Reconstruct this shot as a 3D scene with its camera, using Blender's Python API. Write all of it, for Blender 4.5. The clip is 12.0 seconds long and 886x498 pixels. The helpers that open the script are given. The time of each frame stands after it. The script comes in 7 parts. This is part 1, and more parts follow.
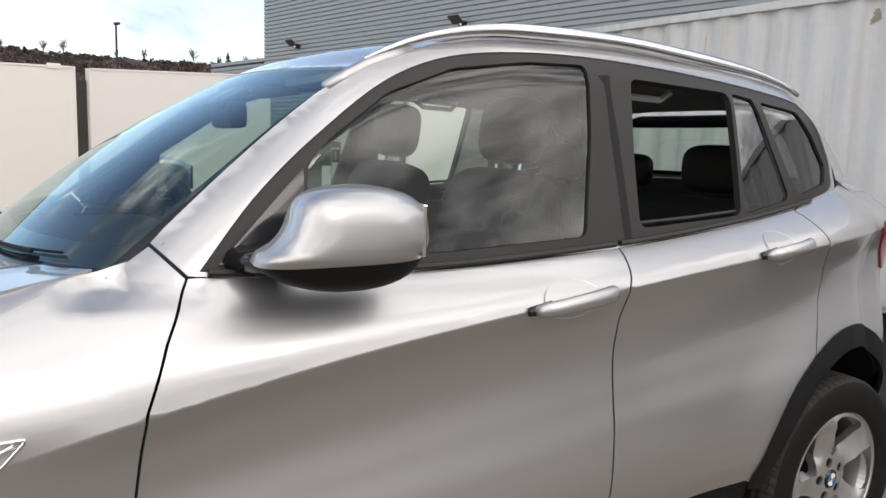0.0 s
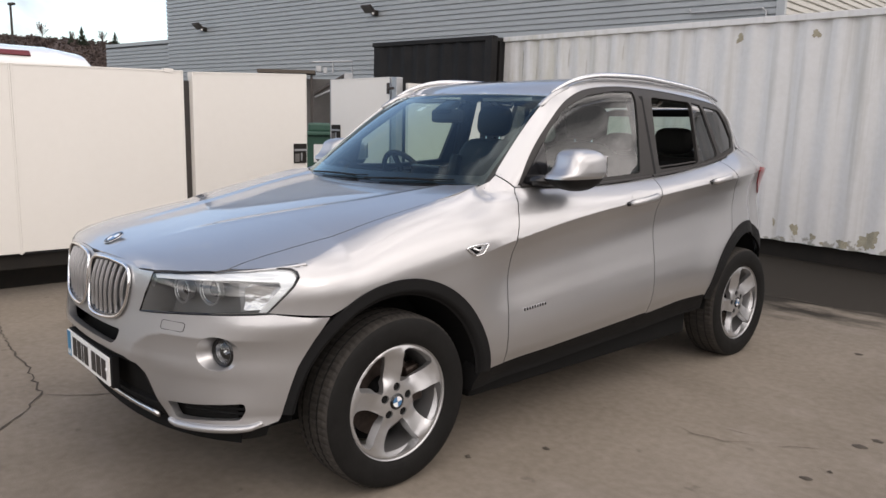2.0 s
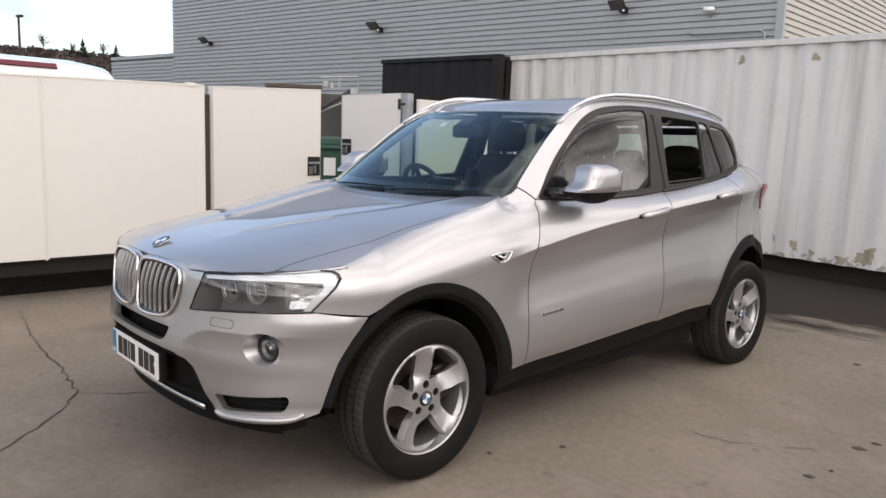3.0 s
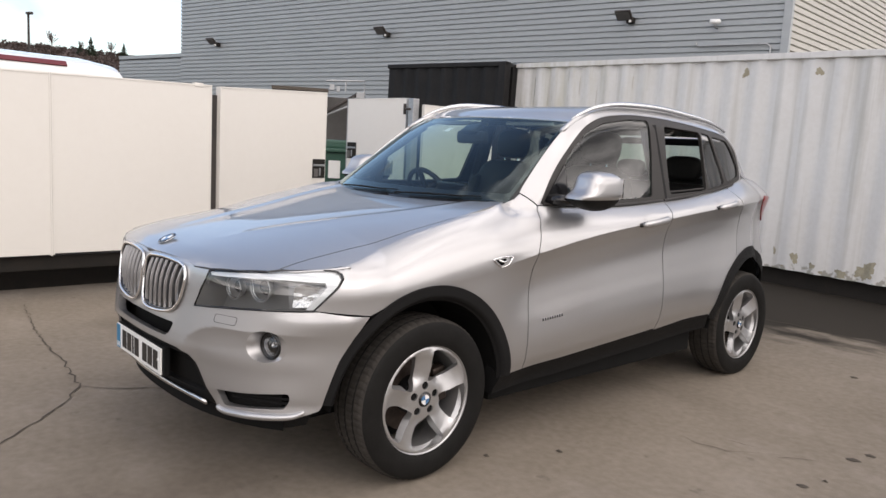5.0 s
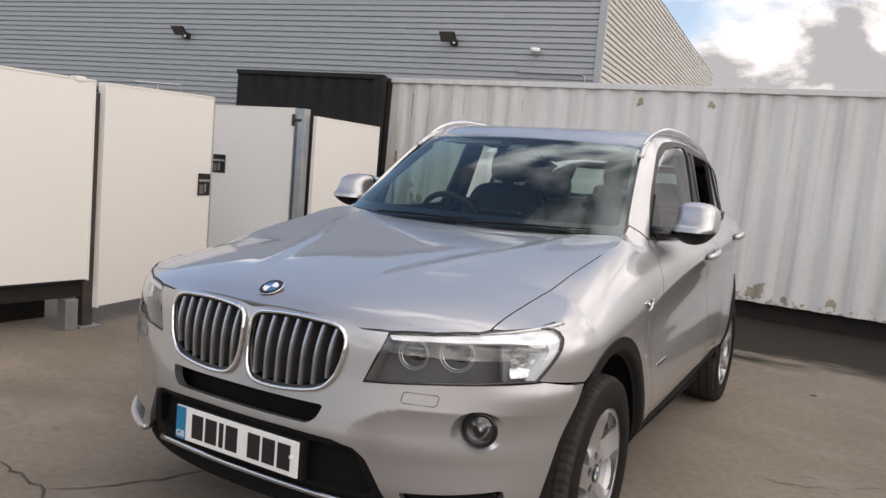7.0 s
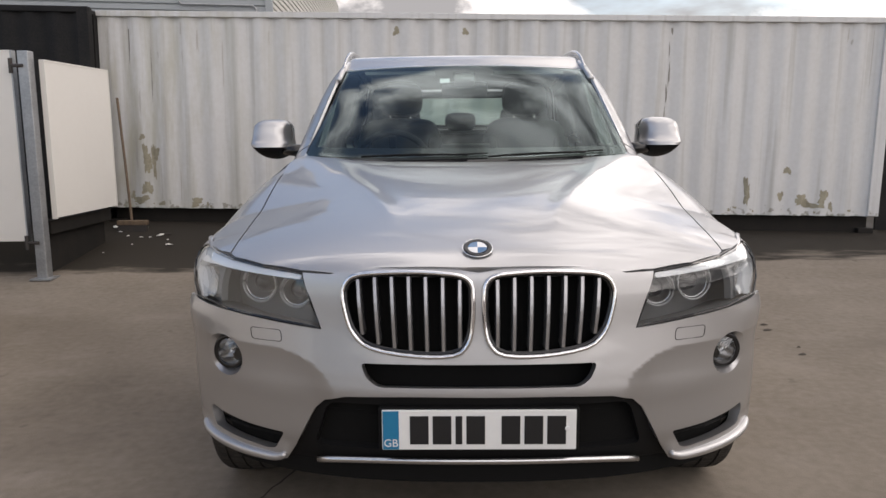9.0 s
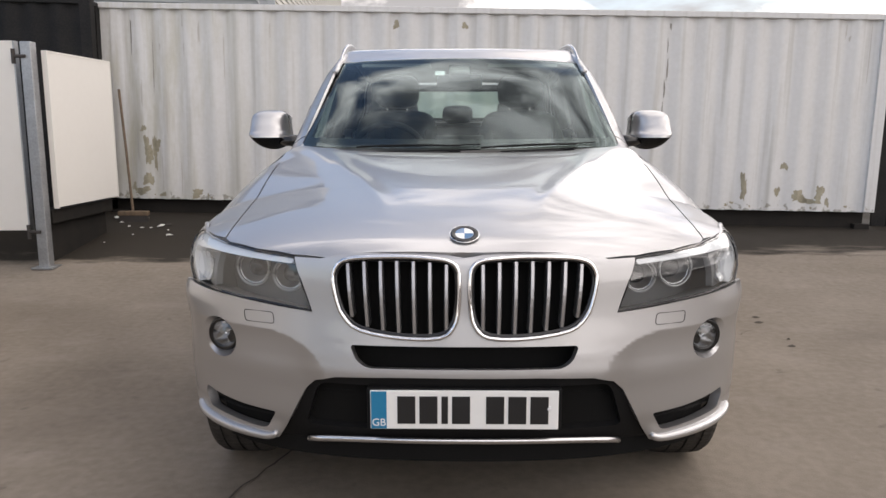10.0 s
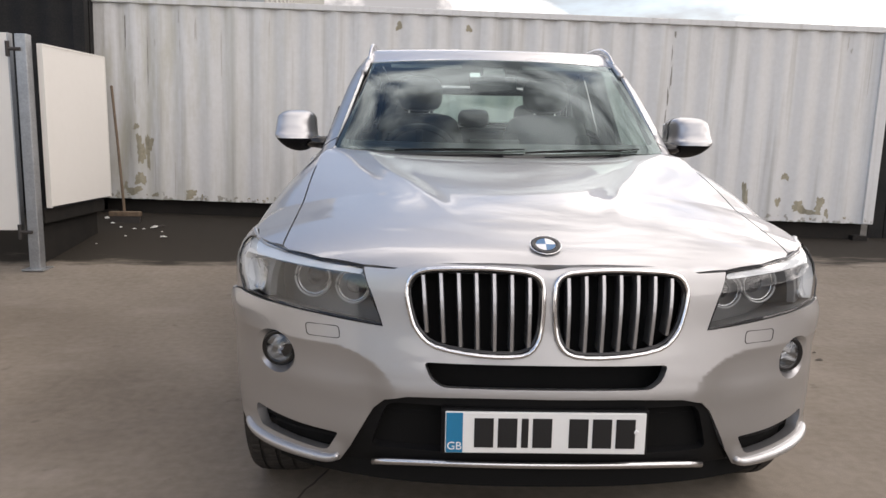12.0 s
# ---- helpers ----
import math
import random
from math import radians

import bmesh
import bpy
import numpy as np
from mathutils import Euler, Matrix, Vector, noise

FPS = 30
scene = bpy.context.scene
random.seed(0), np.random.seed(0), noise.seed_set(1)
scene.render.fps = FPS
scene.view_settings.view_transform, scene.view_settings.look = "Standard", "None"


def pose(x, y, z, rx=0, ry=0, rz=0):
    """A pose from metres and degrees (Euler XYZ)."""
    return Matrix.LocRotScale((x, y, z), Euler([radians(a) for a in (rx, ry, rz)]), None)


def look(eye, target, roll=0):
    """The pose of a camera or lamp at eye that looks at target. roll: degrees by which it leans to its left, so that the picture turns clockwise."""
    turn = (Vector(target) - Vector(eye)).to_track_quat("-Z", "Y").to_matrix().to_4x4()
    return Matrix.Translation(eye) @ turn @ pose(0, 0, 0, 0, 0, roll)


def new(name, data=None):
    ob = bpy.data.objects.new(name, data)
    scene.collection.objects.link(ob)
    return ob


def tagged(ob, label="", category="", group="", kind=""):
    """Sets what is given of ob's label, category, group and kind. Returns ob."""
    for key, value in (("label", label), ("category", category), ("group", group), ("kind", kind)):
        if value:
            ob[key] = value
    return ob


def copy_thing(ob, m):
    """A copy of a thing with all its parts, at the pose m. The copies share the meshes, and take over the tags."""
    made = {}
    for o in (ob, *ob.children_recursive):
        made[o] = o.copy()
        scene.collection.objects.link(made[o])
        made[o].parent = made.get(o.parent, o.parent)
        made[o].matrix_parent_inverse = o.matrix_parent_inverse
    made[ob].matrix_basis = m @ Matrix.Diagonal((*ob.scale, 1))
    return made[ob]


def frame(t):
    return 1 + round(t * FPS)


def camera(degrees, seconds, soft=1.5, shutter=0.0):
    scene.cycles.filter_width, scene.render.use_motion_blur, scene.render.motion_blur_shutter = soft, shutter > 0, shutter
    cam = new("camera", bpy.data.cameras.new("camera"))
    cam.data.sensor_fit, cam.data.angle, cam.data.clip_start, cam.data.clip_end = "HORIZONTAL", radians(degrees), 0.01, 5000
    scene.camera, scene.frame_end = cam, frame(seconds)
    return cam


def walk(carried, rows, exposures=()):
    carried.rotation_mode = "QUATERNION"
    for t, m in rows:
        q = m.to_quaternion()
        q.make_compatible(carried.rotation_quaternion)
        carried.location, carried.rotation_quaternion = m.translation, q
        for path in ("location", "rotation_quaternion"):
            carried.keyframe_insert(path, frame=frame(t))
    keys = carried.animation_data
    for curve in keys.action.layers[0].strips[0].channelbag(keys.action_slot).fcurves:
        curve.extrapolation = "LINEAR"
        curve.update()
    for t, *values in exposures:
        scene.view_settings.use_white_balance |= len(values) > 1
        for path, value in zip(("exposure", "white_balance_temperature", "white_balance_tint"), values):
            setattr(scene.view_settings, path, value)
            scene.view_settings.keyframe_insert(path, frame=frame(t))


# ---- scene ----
cam = camera(61.5, 12.0)
PATH = [
    (0, (2.188, 0.433, 1.417), (0.504, 1.476, 1.142), 1.8),
    (0.5, (2.567, -0.153, 1.423), (0.924, 0.942, 1.102), 2.1),
    (1, (2.832, -0.784, 1.431), (1.232, 0.366, 1.089), 1.6),
    (1.5, (3.029, -1.287, 1.419), (1.454, -0.113, 1.042), 1.2),
    (2, (3.097, -1.733, 1.428), (1.625, -0.419, 1.103), 1.2),
    (2.5, (3.138, -1.917, 1.422), (1.663, -0.599, 1.125), 1.2),
    (3, (3.16, -1.966, 1.419), (1.689, -0.641, 1.135), 1.9),
    (5, (3.192, -1.994, 1.414), (1.715, -0.672, 1.145), 3.2),
    (5.5, (3.146, -2.006, 1.408), (1.687, -0.675, 1.096), 3.4),
    (6, (2.832, -2.172, 1.394), (1.462, -0.745, 1.1), 4.5),
    (6.5, (2.292, -2.331, 1.324), (1.065, -0.776, 1.042), 5.1),
    (7, (1.638, -2.541, 1.348), (0.655, -0.809, 1.163), 4.8),
    (7.2, (1.371, -2.587, 1.347), (0.504, -0.794, 1.167), 3.1),
    (8.8, (-0.081, -2.745, 1.292), (-0.079, -0.768, 0.992), -0.9),
    (9, (-0.073, -2.767, 1.275), (-0.094, -0.791, 0.964), -0.4),
    (9.5, (-0.042, -2.813, 1.26), (-0.096, -0.842, 0.922), -0.0),
    (10, (-0.033, -2.832, 1.259), (-0.059, -0.859, 0.935), -0.0),
    (10.5, (-0.038, -2.842, 1.259), (-0.066, -0.868, 0.939), -0.1),
    (11, (-0.037, -2.847, 1.261), (-0.068, -0.871, 0.949), 0.0),
    (11.5, (-0.048, -2.827, 1.262), (-0.064, -0.853, 0.946), 0.3),
    (12, (-0.314, -2.695, 1.252), (-0.271, -0.72, 0.94), 1.1),
]
walk(cam, [(t, look(eye, target, roll)) for t, eye, target, roll in PATH], exposures=((0.0, 0.17, 6570, 12), (0.5, -0.18, 6620, 13), (1.0, -0.04, 6720, 14), (1.5, 0.08, 6720, 15), (2.5, 0.20, 6720, 15), (5.5, 0.25, 6720, 15), (7.0, 0.10, 6770, 15), (9.0, -0.06, 6770, 15), (9.5, 0.16, 6770, 15), (10.5, 0.20, 6770, 15), (12.0, 0.20, 6770, 15)))
from mathutils.geometry import delaunay_2d_cdt

# ---- world, sun, exposure ----
SUN_ELEV, SUN_AZ = 30.0, 80.0          # degrees; azimuth from +y towards +x
world = bpy.data.worlds.new("sky_world")
scene.world = world
world.use_nodes = True
wn, wl = world.node_tree.nodes, world.node_tree.links
wn.clear()
w_out = wn.new("ShaderNodeOutputWorld")
w_bg = wn.new("ShaderNodeBackground")
w_sky = wn.new("ShaderNodeTexSky")
w_sky.sky_type, w_sky.sun_disc = "NISHITA", False
w_sky.sun_elevation, w_sky.sun_rotation = radians(SUN_ELEV), radians(SUN_AZ)
w_sky.dust_density, w_sky.air_density = 2.0, 1.0
w_co = wn.new("ShaderNodeTexCoord")
w_map = wn.new("ShaderNodeMapping")
w_map.inputs["Scale"].default_value = (1.0, 1.0, 2.6)
w_map.inputs["Location"].default_value = (19.957, -6.655, 3.515)
w_noise = wn.new("ShaderNodeTexNoise")
w_noise.inputs["Scale"].default_value, w_noise.inputs["Detail"].default_value = 1.9, 6.0
w_noise.inputs["Roughness"].default_value, w_noise.inputs["Distortion"].default_value = 0.55, 0.4
w_ramp = wn.new("ShaderNodeValToRGB")
w_ramp.color_ramp.elements[0].position, w_ramp.color_ramp.elements[1].position = 0.405, 0.53
w_noise2 = wn.new("ShaderNodeTexNoise")
w_noise2.inputs["Scale"].default_value, w_noise2.inputs["Detail"].default_value = 2.6, 9.0
w_noise2.inputs["Roughness"].default_value, w_noise2.inputs["Distortion"].default_value = 0.6, 0.5
w_ramp2 = wn.new("ShaderNodeValToRGB")
w_ramp2.color_ramp.elements[0].position, w_ramp2.color_ramp.elements[1].position = 0.42, 0.63
w_ramp2.color_ramp.elements[0].color, w_ramp2.color_ramp.elements[1].color = (3.2, 3.22, 3.28, 1), (21.0, 20.4, 19.8, 1)
w_mix = wn.new("ShaderNodeMixRGB")
wl.new(w_co.outputs["Generated"], w_map.inputs["Vector"])
wl.new(w_map.outputs["Vector"], w_noise.inputs["Vector"])
wl.new(w_map.outputs["Vector"], w_noise2.inputs["Vector"])
w_sep = wn.new("ShaderNodeSeparateXYZ")
wl.new(w_co.outputs["Generated"], w_sep.inputs[0])
w_lean = wn.new("ShaderNodeVectorMath")
w_lean.operation = "DOT_PRODUCT"
w_lean.inputs[1].default_value = (0.20, -0.02, 0.0)
wl.new(w_co.outputs["Generated"], w_lean.inputs[0])
w_tilt = wn.new("ShaderNodeMath")
w_tilt.operation = "ADD"
wl.new(w_lean.outputs["Value"], w_tilt.inputs[0])
wl.new(w_noise.outputs["Fac"], w_tilt.inputs[1])
w_high = wn.new("ShaderNodeMapRange")
w_high.inputs["From Min"].default_value, w_high.inputs["From Max"].default_value, w_high.inputs["To Max"].default_value = 0.80, 0.98, 0.06
w_sum = wn.new("ShaderNodeMath")
w_sum.operation = "ADD"
wl.new(w_sep.outputs["Z"], w_high.inputs["Value"])
wl.new(w_tilt.outputs[0], w_sum.inputs[0])
wl.new(w_high.outputs[0], w_sum.inputs[1])
wl.new(w_sum.outputs[0], w_ramp.inputs["Fac"])
wl.new(w_noise2.outputs["Fac"], w_ramp2.inputs["Fac"])
wl.new(w_ramp.outputs["Color"], w_mix.inputs["Fac"])
w_haze = wn.new("ShaderNodeMixRGB")
w_haze.blend_type = "MULTIPLY"
w_haze.inputs["Fac"].default_value = 1.0
w_haze.inputs[2].default_value = (1.65, 1.57, 1.50, 1)
wl.new(w_sky.outputs["Color"], w_haze.inputs[1])
wl.new(w_haze.outputs["Color"], w_mix.inputs[1])
wl.new(w_ramp2.outputs["Color"], w_mix.inputs[2])
wl.new(w_mix.outputs["Color"], w_bg.inputs["Color"])
w_bg.inputs["Strength"].default_value = 0.149
wl.new(w_bg.outputs["Background"], w_out.inputs["Surface"])

sun = new("sun", bpy.data.lights.new("sun", "SUN"))
sun.data.energy, sun.data.angle, sun.data.color = 0.34, radians(16.0), (1.0, 0.94, 0.87)
_a, _e = radians(SUN_AZ), radians(SUN_ELEV)
sun.matrix_world = look((30 * math.sin(_a) * math.cos(_e), 30 * math.cos(_a) * math.cos(_e), 30 * math.sin(_e)), (0, 0, 0))
scene.view_settings.exposure = 0.0


# ---- materials ----
def mat(name, base, rough=0.5, metal=0.0, vary=0.12, scale=6.0, fine=60.0, bump=0.0, bscale=40.0, coat=0.0, tint=None, spot=0.0, by_object=0.0, stretch=(1, 1, 1), spec=0.5):
    """Principled surface with two scales of noise in colour, roughness and relief."""
    m = bpy.data.materials.new(name)
    m.use_nodes = True
    n, l = m.node_tree.nodes, m.node_tree.links
    b = n["Principled BSDF"]
    b.inputs["Roughness"].default_value, b.inputs["Metallic"].default_value = rough, metal
    b.inputs["Coat Weight"].default_value, b.inputs["Coat Roughness"].default_value = coat, 0.03
    b.inputs["Specular IOR Level"].default_value = spec
    co, mp = n.new("ShaderNodeTexCoord"), n.new("ShaderNodeMapping")
    mp.inputs["Scale"].default_value = stretch
    l.new(co.outputs["Object"], mp.inputs["Vector"])
    n1, n2 = n.new("ShaderNodeTexNoise"), n.new("ShaderNodeTexNoise")
    n1.inputs["Scale"].default_value, n1.inputs["Detail"].default_value = scale, 5.0
    n2.inputs["Scale"].default_value, n2.inputs["Detail"].default_value = fine, 3.0
    for t in (n1, n2):
        l.new(mp.outputs["Vector"], t.inputs["Vector"])
    add = n.new("ShaderNodeMath")
    add.operation = "MULTIPLY_ADD"
    add.inputs[1].default_value = 0.5
    l.new(n2.outputs["Fac"], add.inputs[0])
    half = n.new("ShaderNodeMath")
    half.operation = "MULTIPLY"
    half.inputs[1].default_value = 0.5
    l.new(n1.outputs["Fac"], half.inputs[0])
    l.new(half.outputs[0], add.inputs[2])
    mix = n.new("ShaderNodeMixRGB")
    other = tint or tuple(c * 0.55 for c in base)
    lo = tuple(c + (o - c) * vary * 2 for c, o in zip(base, other))
    mix.inputs[1].default_value, mix.inputs[2].default_value = (*lo, 1), (*(min(1, c * (1 + vary * 0.3)) for c in base), 1)
    ramp = n.new("ShaderNodeMapRange")
    ramp.inputs["From Min"].default_value, ramp.inputs["From Max"].default_value = 0.32, 0.64
    l.new(add.outputs[0], ramp.inputs["Value"])
    l.new(ramp.outputs[0], mix.inputs["Fac"])
    colour = mix.outputs["Color"]
    if by_object:
        inf, hs = n.new("ShaderNodeObjectInfo"), n.new("ShaderNodeHueSaturation")
        mr = n.new("ShaderNodeMapRange")
        mr.inputs["To Min"].default_value, mr.inputs["To Max"].default_value = 1 - by_object, 1 + by_object
        l.new(inf.outputs["Random"], mr.inputs["Value"])
        l.new(mr.outputs[0], hs.inputs["Value"])
        l.new(colour, hs.inputs["Color"])
        colour = hs.outputs["Color"]
    l.new(colour, b.inputs["Base Color"])
    rr = n.new("ShaderNodeMapRange")
    rr.inputs["To Min"].default_value, rr.inputs["To Max"].default_value = max(0.02, rough - 0.08 * (vary > 0.03)), min(1, rough + 0.08 * (vary > 0.03))
    l.new(n1.outputs["Fac"], rr.inputs["Value"])
    l.new(rr.outputs[0], b.inputs["Roughness"])
    if bump:
        nb, bp = n.new("ShaderNodeTexNoise"), n.new("ShaderNodeBump")
        nb.inputs["Scale"].default_value, nb.inputs["Detail"].default_value = bscale, 6.0
        l.new(mp.outputs["Vector"], nb.inputs["Vector"])
        l.new(nb.outputs["Fac"], bp.inputs["Height"])
        bp.inputs["Strength"].default_value, bp.inputs["Distance"].default_value = bump, 0.01
        l.new(bp.outputs["Normal"], b.inputs["Normal"])
    return m


def glass_mat(name, tint, gloss, rough=0.0, sheen=(1, 1, 1)):
    """Thin pane: tinted straight-through light, and a mirror gloss that grows towards grazing angles (Schlick)."""
    m = bpy.data.materials.new(name)
    m.use_nodes = True
    n, l = m.node_tree.nodes, m.node_tree.links
    n.clear()
    out, tr, gl, mx, lw = (n.new(k) for k in ("ShaderNodeOutputMaterial", "ShaderNodeBsdfTransparent", "ShaderNodeBsdfGlossy", "ShaderNodeMixShader", "ShaderNodeLayerWeight"))
    pw, mr = n.new("ShaderNodeMath"), n.new("ShaderNodeMapRange")
    tr.inputs["Color"].default_value = (*tint, 1)
    gl.inputs["Roughness"].default_value = rough
    gl.inputs["Color"].default_value = (*sheen, 1)
    lw.inputs["Blend"].default_value = 0.5
    pw.operation = "POWER"
    pw.inputs[1].default_value = 4.6
    mr.inputs["To Min"].default_value = gloss
    l.new(lw.outputs["Facing"], pw.inputs[0])
    l.new(pw.outputs[0], mr.inputs["Value"])
    l.new(mr.outputs[0], mx.inputs[0])
    l.new(tr.outputs[0], mx.inputs[1])
    l.new(gl.outputs[0], mx.inputs[2])
    l.new(mx.outputs[0], out.inputs["Surface"])
    return m


def paint_mat(name, base):
    """Metallic car paint: aluminium flake under a clear coat."""
    m = mat(name, base, rough=0.40, metal=0.86, vary=0.02, scale=1.2, fine=900, coat=1.0)
    n, l = m.node_tree.nodes, m.node_tree.links
    vo, bp = n.new("ShaderNodeTexVoronoi"), n.new("ShaderNodeBump")
    co = n.new("ShaderNodeTexCoord")
    vo.inputs["Scale"].default_value = 1100
    l.new(co.outputs["Object"], vo.inputs["Vector"])
    l.new(vo.outputs["Color"], bp.inputs["Height"])
    bp.inputs["Strength"].default_value, bp.inputs["Distance"].default_value = 0.08, 0.001
    l.new(bp.outputs["Normal"], n["Principled BSDF"].inputs["Normal"])
    return m


PAINT = paint_mat("silver_paint", (0.475, 0.473, 0.478))
BLACK = mat("black_plastic", (0.009, 0.009, 0.0094), 0.6, vary=0.15, bump=0.15, bscale=500, spec=0.14)
TRIM = mat("grey_trim", (0.022, 0.020, 0.019), 0.5, vary=0.08, spec=0.35)
GLOSSBLACK = mat("gloss_black", (0.01, 0.01, 0.011), 0.12, vary=0.02)
CHROME = mat("chrome", (0.82, 0.82, 0.83), 0.08, 1.0, vary=0.02)
SATIN = mat("satin_aluminium", (0.62, 0.62, 0.63), 0.24, 1.0, vary=0.03)
SLAT = mat("grille_slat_metal", (0.42, 0.42, 0.43), 0.32, 0.9, vary=0.03)
DARKHOLE = mat("dark_void", (0.008, 0.008, 0.008), 0.95, vary=0.05, spec=0.15)
RUBBER = mat("tyre_rubber", (0.0055, 0.0053, 0.005), 0.7, vary=0.3, scale=12, bump=0.12, bscale=160, tint=(0.011, 0.0105, 0.010), spec=0.2)
TREAD = mat("worn_tread", (0.030, 0.028, 0.026), 0.85, vary=0.35, scale=14, bump=0.15, bscale=160, tint=(0.062, 0.055, 0.048), spec=0.13)
RIM = mat("alloy_silver", (0.50, 0.50, 0.505), 0.36, 0.8, vary=0.03, scale=8)
BRAKE = mat("brake_steel", (0.09, 0.07, 0.06), 0.45, 0.7, vary=0.4)
# gloss tinted blue: part of the sky's reflection is put into its colour
WINDSCREEN = glass_mat("windscreen_glass", (0.72, 0.82, 0.79), 0.060, sheen=(0.82, 0.96, 1.0))
SIDEGLASS = glass_mat("side_glass", (0.55, 0.66, 0.60), 0.065)
DARKGLASS = glass_mat("dark_glass", (0.22, 0.24, 0.23), 0.11)
LENS = glass_mat("lamp_lens", (0.88, 0.90, 0.91), 0.085)
FRIT = mat("glass_frit", (0.012, 0.012, 0.013), 0.15, vary=0.02)
CABIN = mat("cabin_black", (0.017, 0.017, 0.018), 0.7, vary=0.2, bump=0.2, bscale=300, spec=0.25)
SEAT = mat("seat_leather", (0.018, 0.0172, 0.0172), 0.55, vary=0.25, bump=0.2, bscale=120, spec=0.25)
LINER = mat("headliner", (0.40, 0.40, 0.39), 0.9, vary=0.05)
LAMPDARK = mat("lamp_inner_bezel", (0.20, 0.203, 0.207), 0.38, vary=0.06)
# the chrome's mirrored sky is painted in as a near-white diffuse colour
BROW = mat("sky_white_surround", (0.80, 0.81, 0.82), 0.22, 0.15, vary=0.03, coat=0.3)
FOGCUP = mat("fog_bowl", (0.38, 0.38, 0.385), 0.14, 0.9, vary=0.05)
LAMPGREY = mat("lamp_bezel", (0.32, 0.322, 0.325), 0.4, vary=0.06)
FACETS = mat("faceted_reflector", (0.62, 0.625, 0.63), 0.12, 1.0, vary=0.05, scale=40, bump=1.0, bscale=30)
RED = mat("red_lens", (0.22, 0.015, 0.018), 0.12, vary=0.1, coat=0.6)
PLATEWHITE = mat("plate_white", (0.78, 0.78, 0.76), 0.35, vary=0.03)
PLATEBLUE = mat("plate_blue", (0.012, 0.18, 0.34), 0.35, vary=0.03)
INK = mat("plate_ink", (0.012, 0.012, 0.013), 0.4, vary=0.05)
EMBLUE = mat("emblem_blue", (0.05, 0.15, 0.30), 0.2, vary=0.03, coat=0.5)
EMWHITE = mat("emblem_white", (0.80, 0.80, 0.80), 0.2, vary=0.03, coat=0.5)
REFLECT = mat("lamp_reflector", (0.42, 0.425, 0.43), 0.32, 0.7, vary=0.03, coat=0.4)
STICKER = mat("sticker_white", (0.75, 0.78, 0.75), 0.6, vary=0.03)

PANELWHITE = mat("white_panel", (0.72, 0.70, 0.66), 0.45, vary=0.05, scale=1.5, fine=18, tint=(0.66, 0.62, 0.56))
GALV = mat("galvanised_steel", (0.42, 0.43, 0.44), 0.45, 0.8, vary=0.25, scale=9)
# near-black steel: shade under container and panels is put into its colour
UNDERSTEEL = mat("shade_black_steel", (0.017, 0.016, 0.015), 0.8, vary=0.3, tint=(0.03, 0.025, 0.02), spec=0.2)
DARKSTEEL = mat("dark_steel_skid", (0.030, 0.029, 0.028), 0.7, vary=0.3, tint=(0.07, 0.05, 0.04))
ROOFEDGE = mat("brown_roof_edge", (0.085, 0.07, 0.055), 0.7, vary=0.2)
CLAD = mat("grey_cladding", (0.34, 0.365, 0.38), 0.40, 0.15, vary=0.07, scale=0.7, fine=9)
# the grey cladding again, with warm sunlight painted into its colour
CLADSUN = mat("sunlit_cladding", (0.50, 0.49, 0.45), 0.45, 0.05, vary=0.06, scale=0.7, fine=9)
DARKBOX = mat("charcoal_container", (0.0075, 0.008, 0.009), 0.7, vary=0.3, scale=3, tint=(0.03, 0.027, 0.025), spec=0.25)
WOOD = mat("broom_wood", (0.16, 0.11, 0.07), 0.7, vary=0.3, scale=30, stretch=(1, 1, 0.1))
# dark grey: the shade on the lean-to's wall is put into this colour
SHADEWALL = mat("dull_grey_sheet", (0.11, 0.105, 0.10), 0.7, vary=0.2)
BINGREEN = mat("bin_green", (0.03, 0.085, 0.06), 0.5, vary=0.2)
VANWHITE = mat("van_white", (0.80, 0.81, 0.80), 0.25, vary=0.03, coat=0.6)
VANRED = mat("van_stripe_red", (0.13, 0.018, 0.022), 0.35, vary=0.08)
TWIGS = mat("bare_twigs", (0.12, 0.095, 0.085), 0.9, vary=0.3, scale=0.5)
FOLIAGE = mat("far_foliage", (0.060, 0.046, 0.042), 0.9, vary=0.45, scale=0.15, fine=2.0, tint=(0.075, 0.05, 0.04))
CONIFER = mat("conifer_green", (0.022, 0.035, 0.018), 0.9, vary=0.4, scale=1.0)
BARK = mat("bark", (0.06, 0.045, 0.035), 0.9, vary=0.3)
HOUSE = mat("far_render_wall", (0.55, 0.48, 0.40), 0.8, vary=0.1)
ROOFTILE = mat("far_roof", (0.16, 0.09, 0.07), 0.8, vary=0.2)
LITTER = mat("pale_litter", (0.65, 0.64, 0.60), 0.7, vary=0.2)
CRACKM = mat("crack_dirt", (0.07, 0.058, 0.046), 0.95, vary=0.3)


